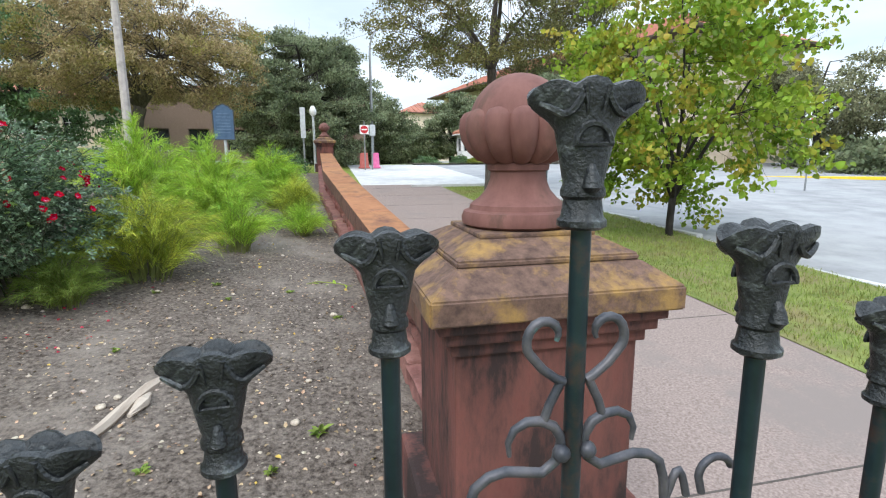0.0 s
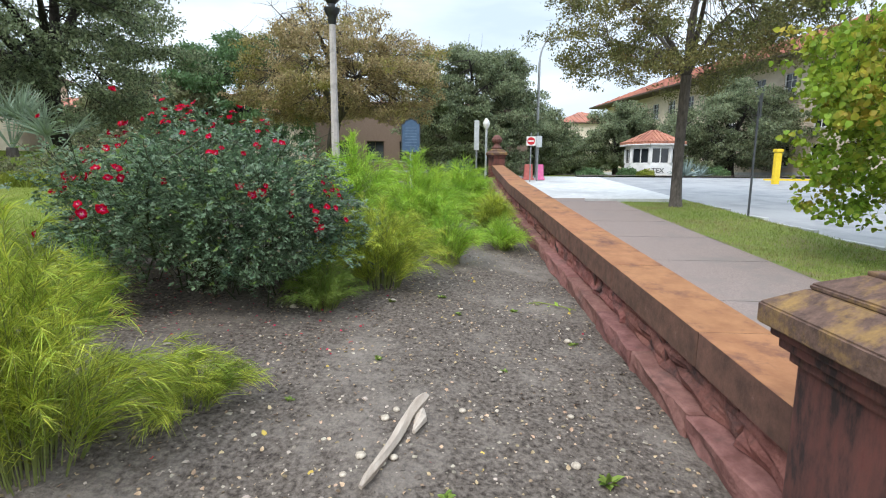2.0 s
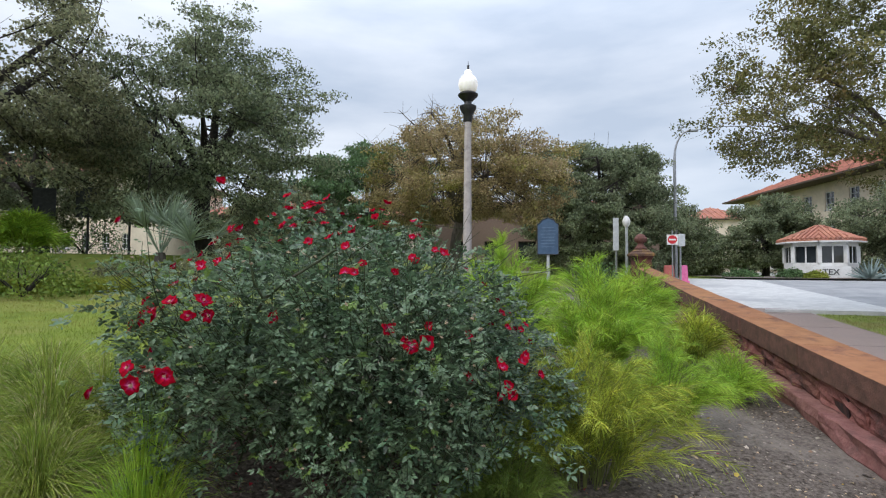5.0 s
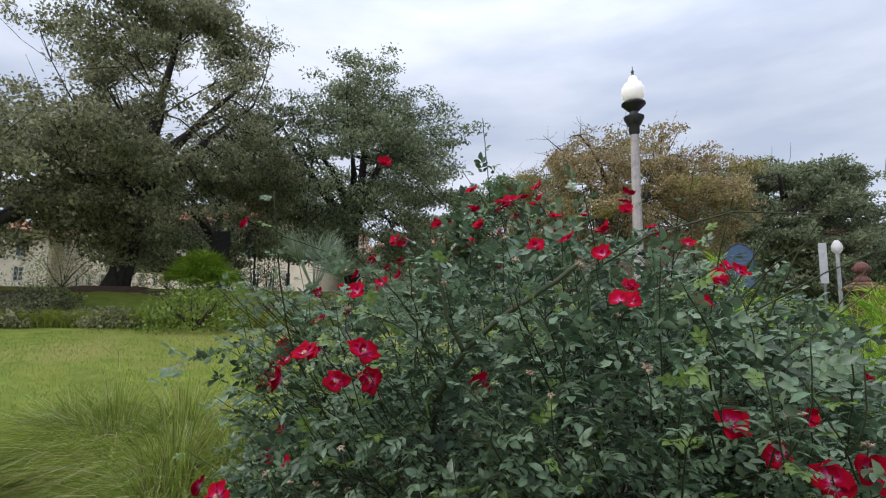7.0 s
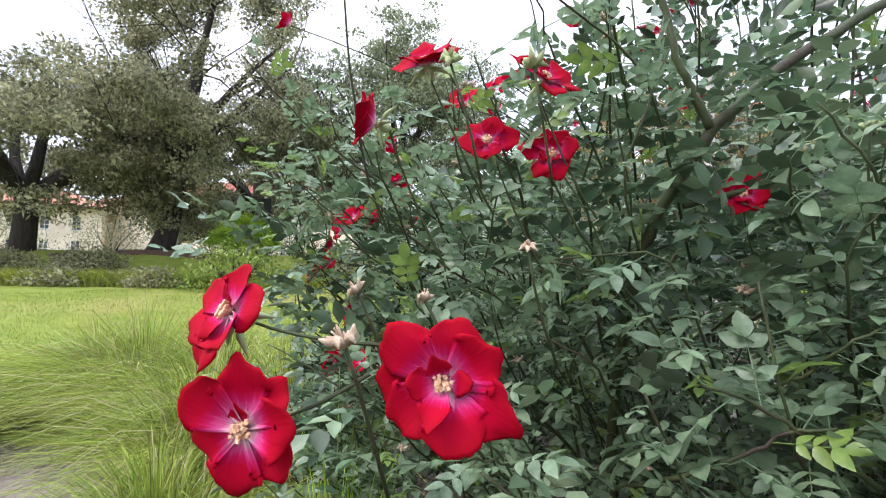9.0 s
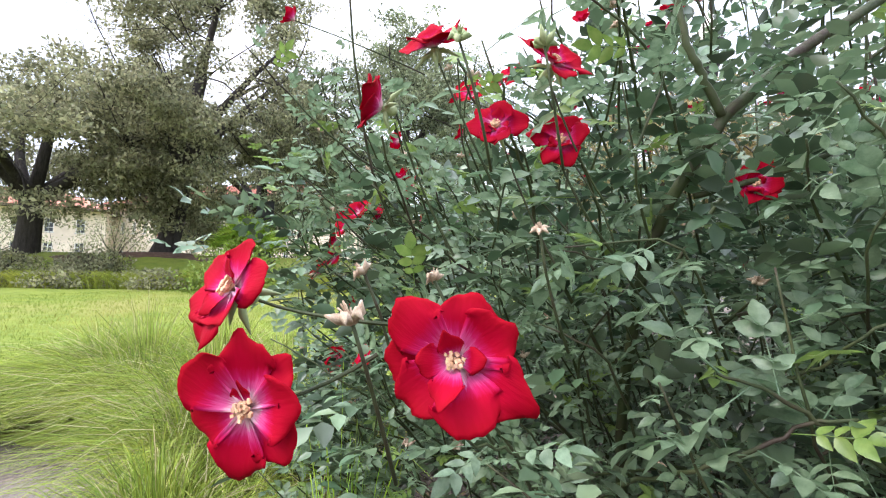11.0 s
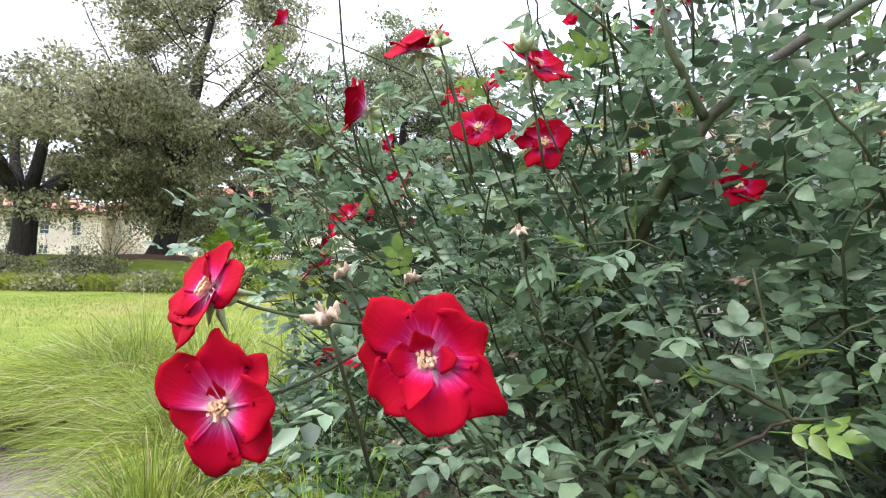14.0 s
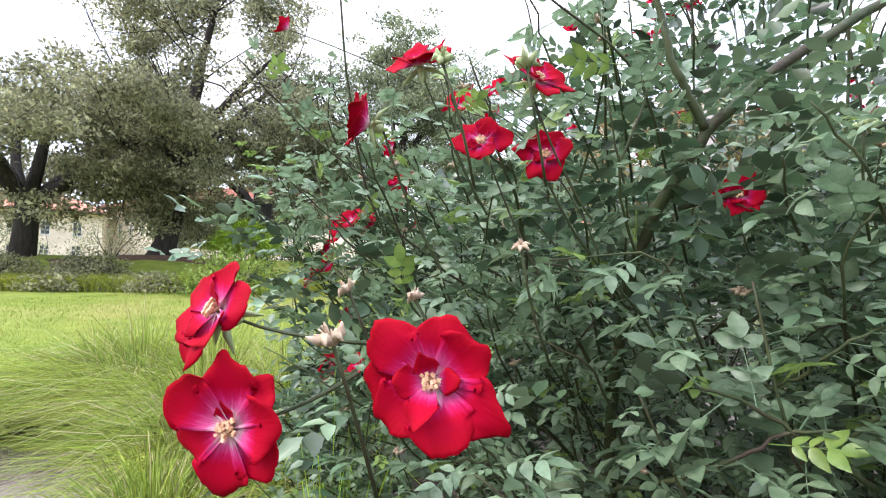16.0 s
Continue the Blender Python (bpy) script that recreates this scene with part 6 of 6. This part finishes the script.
for p, s in (((-3.590, 3.667, 1.318), 0.026), ((-3.585, 3.74, 1.345), 0.016), ((-3.655, 3.74, 1.350), 0.02), ((-3.56, 3.86, 1.39), 0.018), ((-3.615, 3.81, 1.56), 0.026), ((-3.565, 3.88, 1.57), 0.028), ((-3.22, 4.0, 1.23), 0.02),
             ((-3.30, 4.1, 1.52), 0.024), ((-3.18, 4.15, 1.5), 0.022)):
    spent(p, s * 0.8, SEPAL if p[2] > 1.5 else WITHERED)
for i in range(110):
    x = nr.uniform(-4.6, -2.3)
    y = 5.38 - 1.32 * math.sqrt(max(0.05, 1 - ((x + 3.42) / 1.7) ** 2)) + nr.uniform(-0.05, 0.2)
    z = nr.uniform(0.8, 1.9 - 0.3 * max(0, x + 3.3))
    if np.linalg.norm(np.array([x, y, z]) - EYE_CLEAR) > 0.8:
        spent((x, y, z), nr.uniform(0.014, 0.024))

# blooms over the whole bush
SPOTS = [(-4.3, 4.5, 1.75), (-3.49, 4.2, 1.66), (-3.81, 4.15, 1.5), (-3.96, 4.1, 1.40), (-4.5, 4.4, 1.37), (-4.22, 4.28, 1.51), (-4.39, 4.2, 2.0), (-3.98, 4.5, 2.25), (-3.57, 4.8, 2.12), (-3.60, 5.0, 2.17),
         (-3.51, 4.95, 2.20), (-3.60, 4.6, 2.0), (-3.81, 4.65, 2.02), (-3.85, 4.35, 1.78), (-3.95, 4.34, 1.75), (-3.71, 4.25, 1.71), (-2.95, 4.2, 1.5), (-3.06, 4.35, 1.72), (-2.95, 4.3, 1.6), (-2.66, 4.25, 1.38),
         (-2.60, 4.28, 1.40), (-4.5, 4.15, 1.05), (-3.1, 4.15, 1.5), (-2.45, 4.5, 1.2)]
for i in range(85):
    a = nr.uniform(0, 2 * np.pi)
    el = nr.uniform(0.25, 1.35)
    q = np.array([math.cos(a) * math.cos(el), math.sin(a) * math.cos(el), math.sin(el)])
    p = np.array([-3.42, 5.38, 1.08]) + q * (1.66, 1.36, 1.16)
    p[2] = 0.25 + (p[2] - 0.25) * (1 - 0.34 * min(1.0, max(0.0, (p[0] + 3.3) / 1.4)))
    p[0] = p[0] if p[0] < -3.4 else -3.4 + (p[0] + 3.4) * 0.82
    SPOTS.append(tuple(p))
    if nr.uniform() < 0.35:
        SPOTS.append(tuple(p + nr.normal(0, 0.06, 3)))
for i in range(26):
    a = radians(nr.uniform(215, 325))
    el = nr.uniform(0.05, 0.8)
    p = np.array([-3.42, 5.38, 1.08]) + np.array([1.5 * math.cos(a) * math.cos(el), 1.36 * math.sin(a) * math.cos(el), 1.12 * math.sin(el)])
    p[2] = 0.25 + (p[2] - 0.25) * (1 - 0.34 * min(1.0, max(0.0, (p[0] + 3.3) / 1.4)))
    if np.linalg.norm(p - EYE_CLEAR) > 1.0 and np.linalg.norm(p - np.array([-2.77, 3.0, 1.7])) > 1.6:
        SPOTS.append(tuple(p))
for p in SPOTS:
    p = np.array(p)
    if np.linalg.norm(p - EYE_CLEAR) < 1.0 or (p[0] > -2.4 and p[1] < 4.4):
        continue
    o = new("rose", BLOOMS[int(nr.integers(5))])
    o.parent = rose_bush
    d = Vector(p - np.array([-3.42, 5.5, 0.9])).normalized() + Vector((nr.normal(0, 0.4), nr.normal(0, 0.4) - 0.3, 0.25))
    o.matrix_basis = Matrix.Translation(Vector(p - RB)) @ d.to_track_quat("Z", "Y").to_matrix().to_4x4() @ pose(0, 0, 0, 0, 0, nr.uniform(0, 360)) @ Matrix.Scale(nr.uniform(0.65, 1.05), 4)

for p in SPOTS:
    p = np.array(p)
    if np.linalg.norm(p - EYE_CLEAR) > 1.0 and not (p[0] > -2.4 and p[1] < 4.4):
        inner = p + (np.array([-3.42, 5.38, p[2] - 0.45]) - p) * 0.22
        Geo().tube(curve_points(p, inner, 0.03, nr, 4) - RB, np.linspace(0.0014, 0.0022, 4), 4, cap=False).make("stalk", CANE, rose_bush, smooth=True)

# ---------------------------------------------------------------- litter on the soil


def drop(n, r, x0=-5.6, x1=0.45, y0=-1.2, y1=9.0, near=True):
    x = r.uniform(x0, x1, n)
    y = y0 + (y1 - y0) * r.uniform(0, 1, n) ** (1.35 if near else 1)
    return np.array([(a, b, soil_z(a, b)) for a, b in zip(x, y)])


sr = np.random.default_rng(91)
CHIP_V = np.array([(-0.5, -0.4, 0), (0.5, -0.45, 0), (0.55, 0.4, 0), (-0.45, 0.5, 0), (-0.3, -0.2, 0.32), (0.3, -0.25, 0.38), (0.32, 0.25, 0.34), (-0.25, 0.28, 0.3)])
CHIP_F = np.array([(0, 1, 5, 4), (1, 2, 6, 5), (2, 3, 7, 6), (3, 0, 4, 7), (4, 5, 6, 7)])
P = drop(13000, sr)
V, F = scatter(CHIP_V, CHIP_F, P - (0, 0, 0.002), rotations(len(P), sr, 0.12), sr.gamma(1.6, 0.005, len(P)) + 0.004)
tagged(bulk("pebbles", V, F, PEBBLE), "pale limestone chips scattered over the soil", "pebbles", kind="stuff")
P = drop(12000, sr)
V, F = scatter(CHIP_V, CHIP_F, P - (0, 0, 0.003), rotations(len(P), sr, 0.2), sr.gamma(1.8, 0.006, len(P)) + 0.005)
tagged(bulk("soil_crumbs", V, F, SOIL), "dark crumbs of earth on the bed", "soil crumbs", kind="stuff")
P = drop(7500, sr)
V, F = scatter(BROAD_V * (0.8, 1, 1), BROAD_F, P + (0, 0, 0.004), rotations(len(P), sr, 0.25), sr.uniform(0.012, 0.036, len(P)))
tagged(bulk("dry_leaves", V, F, DRY), "small dry brown leaves lying on the soil", "dry leaves", kind="stuff")
P = np.concatenate([drop(60, sr), drop(160, sr, -4.6, -1.8, 3.9, 5.6)])
V, F = scatter(BROAD_V, BROAD_F, P + (0, 0, 0.005), rotations(len(P), sr, 0.3), sr.uniform(0.014, 0.03, len(P)))
tagged(bulk("fallen_petals", V, F, FALLEN), "crimson petals fallen round the rose bush", "petals", kind="stuff")
P = drop(70, sr, -2.5, 0.3)
V, F = scatter(BROAD_V, BROAD_F, P + (0, 0, 0.006), rotations(len(P), sr, 0.35), sr.uniform(0.022, 0.042, len(P)))
tagged(bulk("yellow_leaves", V, F, YELLOWED), "yellow leaves fallen on the soil", "leaves", kind="stuff")

# the bleached stick, with a flake of bark and stones round it
stick = thing("stick", "bleached broken branch lying on the soil", "stick", at=(-1.27, 2.95, soil_z(-1.27, 2.95)))
pts = []
for t in np.linspace(0, 1, 14):
    pts.append((-0.09 + 0.20 * t + 0.008 * math.sin(t * 7), -0.52 + 0.98 * t, 0.016 + 0.006 * math.sin(t * 9)))
Geo().tube(pts, [0.012, 0.024, 0.026, 0.027, 0.030, 0.031, 0.033, 0.036, 0.036, 0.034, 0.036, 0.040, 0.044, 0.034], 6).make("branch", WOOD, stick)
Geo().tube([(0.10, 0.0, 0.02), (0.125, 0.14, 0.03), (0.12, 0.28, 0.02)], [0.012, 0.04, 0.012], 7).make("bark_flake", WOOD, stick)
for x, y, s in ((-1.42, 2.70, 0.05), (-1.25, 2.72, 0.045), (-1.30, 2.66, 0.035), (-1.36, 3.08, 0.05), (-1.31, 3.18, 0.04), (-1.48, 2.55, 0.035), (-2.56, 4.75, 0.055), (-0.26, 2.85, 0.05), (-0.2, 3.35, 0.04), (-1.68, 5.2, 0.04), (-0.02, 4.55, 0.06), (-0.9, 3.3, 0.04)):
    bm = bmesh.new()
    bmesh.ops.create_icosphere(bm, subdivisions=2, radius=s * 0.55)
    for v in bm.verts:
        v.co *= 1 + 0.35 * noise.noise(v.co * 28 + Vector((x * 9, y * 7, 0)))
        v.co.z *= 0.65
    me = bpy.data.meshes.new("stone")
    bm.to_mesh(me)
    bm.free()
    me.materials.append(PEBBLE)
    tagged(new("stone", me), "small pale stone half sunk in the soil", "stone", "loose stones").location = (x, y, soil_z(x, y) + s * 0.2)
twig = thing("twig", "thin curved green twig lying near the wall", "twig", at=(-0.05, 5.35, soil_z(-0.05, 5.35)))
Geo().tube([(-0.30, 0.10, 0.02), (-0.12, 0.11, 0.045), (0.08, 0.05, 0.03), (0.24, -0.06, 0.015)], [0.005, 0.008, 0.008, 0.004], 6).make("stem", FERN_STEM, twig, smooth=True)
for i in range(5):
    v, f = scatter(LEAF_V, LEAF_F, np.array([(-0.2 + 0.09 * i, 0.1 - 0.03 * i, 0.03)]), rotations(1, sr, 0.5), np.array([0.07]))
    bulk("leaf", v, f, FERN_B, twig)


def weed(x, y, s, seed):
    r = np.random.default_rng(seed)
    n = 16
    a = r.uniform(0, 2 * np.pi, n)
    d = np.stack([np.cos(a), np.sin(a), r.uniform(0.15, 0.8, n)], 1)
    v, f = scatter(BROAD_V * (0.7, 1, 1), BROAD_F, d * s * 0.15 * r.uniform(0.2, 1, (n, 1)), facing(d, r), s * r.uniform(0.25, 0.5, n))
    ob = bulk("weed", v * 0.75, f, FERN_D)
    ob.location = (x, y, soil_z(x, y))
    tagged(ob, "small green weed sprouting from bare soil", "weed", "weeds")


for i, (x, y, s) in enumerate(((-1.55, 3.85, 0.13), (-0.12, 2.72, 0.2), (-0.95, 2.45, 0.12), (-1.0, 4.95, 0.12), (0.02, 4.5, 0.13), (-0.35, 2.4, 0.12), (-1.2, 5.45, 0.14), (-0.6, 3.9, 0.09), (-1.68, 5.16, 0.13), (-0.45, 5.2, 0.12), (-2.0, 3.2, 0.09))):
    weed(x, y, s, 300 + i)

# ---------------------------------------------------------------- lawn and borders


def blades(name, n, place, height, width, material, label, category, r, lean=0.5):
    P = place(n)
    n = len(P)
    a = r.uniform(0, 2 * np.pi, n)
    h = height * r.uniform(0.6, 1.3, n)
    d = np.stack([np.cos(a), np.sin(a), np.zeros(n)], 1) * (h * lean)[:, None]
    up = np.stack([np.zeros(n), np.zeros(n), h], 1)
    V, F = strips(P, P + up * 0.8 + d * 0.2, P + up * 0.9 + d, np.full(n, width), 2)
    return tagged(bulk(name, V, F, material), label, category, kind="stuff")


lr = np.random.default_rng(17)


def lawn_spots(n):
    out = []
    for _ in range(n):
        u = lr.uniform(0, 1) ** 1.7
        x = -5.6 - 8.8 * u
        y = lr.uniform(3.0, 5.5 + 6.0 * u + 2.0)
        if x > -7.0 and y < 5.0:
            continue
        out.append((x, y, land_z(x, y) - 0.04))
    return np.array(out)


blades("lawn_grass", 62000, lawn_spots, 0.045, 0.0030, GRASS, "sunlit mown lawn grass", "grass", lr)


def verge_spots(n):
    return np.array([(x, y, street_z(x, y) + 0.02) for x, y in zip(lr.uniform(WALK_X + 0.02, KERB_X - 0.17, n), 3.0 + 15.0 * lr.uniform(0, 1, n))])


blades("verge_grass", 26000, verge_spots, 0.06, 0.005, VERGE, "short grass on the street verge", "grass", lr)


def border_spots(n):
    t = lr.uniform(-0.4, 1.25, n)
    w = lr.uniform(-0.5, 0.5, n)
    x, y = -16.3 + 4.6 * t - 0.75 * w, 7.4 + 4.4 * t + 0.66 * w
    return np.array([(a, b, land_z(a, b) - 0.05) for a, b in zip(x, y)])


blades("border_grass", 9000, border_spots, 0.34, 0.014, LILY, "yellow-green grassy border along the lawn", "border plants", lr, 0.9)


def shrub(label, x, y, radii, material, seed, leaf=0.06, n=2600):
    r = np.random.default_rng(seed)
    z = land_z(x, y)
    d = r.normal(0, 1, (n, 3))
    d /= np.linalg.norm(d, axis=1)[:, None]
    d[:, 2] = np.abs(d[:, 2])
    k = np.array([1 + 0.35 * noise.noise(Vector((q * 2.4 + seed).tolist())) for q in d])
    P = d * np.array(radii) * (k * r.uniform(0.2, 1, n) ** 0.4)[:, None]
    V, F = scatter(LEAF_V * (1.3, 1, 1), LEAF_F, P, rotations(n, r, 1.6), leaf * r.uniform(0.6, 1.4, n))
    ob = thing("shrub", label, "shrub", "border shrubs", at=(x, y, z - 0.03))
    bulk("foliage", V, F, material, ob)
    g = Geo()
    for i in range(9):
        a = r.uniform(0, 6.28)
        g.tube(curve_points((0, 0, 0), (radii[0] * 0.6 * math.cos(a), radii[1] * 0.6 * math.sin(a), radii[2] * 0.7), 0.1, r, 4), np.linspace(0.02, 0.006, 4), 5)
    g.make("stem", BARK_DARK, ob)
    return ob


for i, (x, y, rd, m) in enumerate(((-11.6, 12.6, (1.2, 1.0, 0.9), OAK_LEAF), (-10.4, 13.6, (1.3, 1.0, 1.0), OAK_LEAF_B), (-13.2, 12.0, (1.1, 0.9, 0.7), OAK_LEAF), (-17.6, 8.2, (1.2, 0.9, 0.7), OAK_LEAF), (-18.6, 6.6, (1.4, 1.0, 0.8), OAK_LEAF), (-12.9, 9.3, (1.25, 1.1, 1.0), FERN_D), (30.0, 22.0, (3.2, 2.6, 2.0), OAK_LEAF_D), (33.0, 27.5, (3.2, 2.6, 2.2), OAK_LEAF_D), (32.5, 16.5, (3.2, 2.6, 2.0), OAK_LEAF_D), (36.0, 21.0, (3.4, 2.6, 2.4), OAK_LEAF_D), (35.5, 11.0, (3.2, 2.6, 2.0), OAK_LEAF_D), (-15.2, 8.6, (1.3, 0.8, 0.42), OAK_LEAF), (-16.6, 7.3, (1.4, 0.8, 0.42), OAK_LEAF), (-17.8, 6.0, (1.4, 0.8, 0.45), OAK_LEAF), (-14.2, 10.2, (1.2, 0.8, 0.5), OAK_LEAF),
                                  (-9.0, 14.6, (1.2, 1.0, 1.0), OAK_LEAF), (-7.4, 15.2, (1.1, 1.0, 0.9), OAK_LEAF_B), (-12.2, 15.2, (1.4, 1.2, 1.2), OAK_LEAF), (-5.6, 17.6, (1.2, 1.0, 1.0), OAK_LEAF), (-1.6, 19.3, (0.9, 0.8, 0.9), OAK_LEAF_B),
                                  (9.3, 35.4, (0.8, 0.7, 0.6), OAK_LEAF_B), (10.2, 34.6, (0.6, 0.5, 0.45), LILY), (15.2, 35.6, (0.8, 0.7, 0.7), OAK_LEAF_B), (6.9, 36.2, (1.0, 0.8, 0.6), OAK_LEAF_B), (-26.5, 12.0, (2.4, 1.8, 1.9), OAK_LEAF), (-23.5, 14.6, (2.0, 1.6, 1.5), OAK_LEAF), (-28.5, 8.5, (2.6, 2.0, 1.8), OAK_LEAF), (-21.0, 16.8, (1.8, 1.5, 1.4), OAK_LEAF_B))):
    shrub("dark green hedge shrub across the street" if m is OAK_LEAF_D else "dark green border shrub" if m is OAK_LEAF else "fresh green border shrub", x, y, rd, m, 400 + i, 0.3 if x > 25 else 0.07 if y < 20 else 0.11)


def fan_palm(x, y, z, s, seed):
    r = np.random.default_rng(seed)
    ob = thing("fan_palm", "grey-green fan palm with stiff radiating fronds", "palm", "fan palms", at=(x, y, z))
    Geo().tube([(0, 0, -0.1), (0, 0, 0.35 * s)], [0.16 * s, 0.10 * s], 8).make("trunk", BARK, ob)
    for i in range(9):
        a = r.uniform(0, 6.28)
        el = r.uniform(0.6, 1.4)
        d = Vector((math.cos(a) * math.cos(el), math.sin(a) * math.cos(el), math.sin(el)))
        hub = d * 0.75 * s + Vector((0, 0, 0.3 * s))
        Geo().tube([(0, 0, 0.3 * s), hub * 0.6 + Vector((0, 0, 0.1 * s)), hub], 0.014 * s, 5).make("stalk", PALM, ob)
        side = d.cross(Vector((0, 0, 1))).normalized()
        n = 15
        t = np.linspace(-1.2, 1.2, n)
        E = np.array([list(hub + (d * math.cos(q) + side * math.sin(q)) * 0.85 * s) for q in t])
        H = np.repeat(np.array([list(hub)]), n, 0)
        V, F = strips(H, (H + E) / 2 + (0, 0, 0.03), E - (0, 0, 0.08 * s), np.full(n, 0.026 * s), 2)
        bulk("frond", V, F, PALM, ob)
    return ob


fan_palm(-14.2, 13.9, 1.75, 1.3, 61)
fan_palm(-13.5, 14.6, 1.7, 1.15, 62)


def agave(x, y, z, s, seed):
    r = np.random.default_rng(seed)
    n = 44
    a, el = r.uniform(0, 6.28, n), r.uniform(0.1, 1.3, n)
    d = np.stack([np.cos(a) * np.cos(el), np.sin(a) * np.cos(el), np.sin(el)], 1) * s * r.uniform(0.8, 1.1, (n, 1))
    ob = thing("agave", "large blue-grey agave rosette beside the booth", "agave", at=(x, y, z))
    for i in range(n):
        V, F = strips(np.zeros((1, 3)), d[i:i + 1] * 0.5 + (0, 0, -0.05), d[i:i + 1], np.array([0.07 * s]), 3)
        bulk("leaf", V, F, AGAVE, ob)


agave(12.6, 34.3, street_z(0, 34.3) + 0.05, 1.15, 71)
agave(13.6, 34.5, street_z(0, 34.3) + 0.05, 0.9, 72)
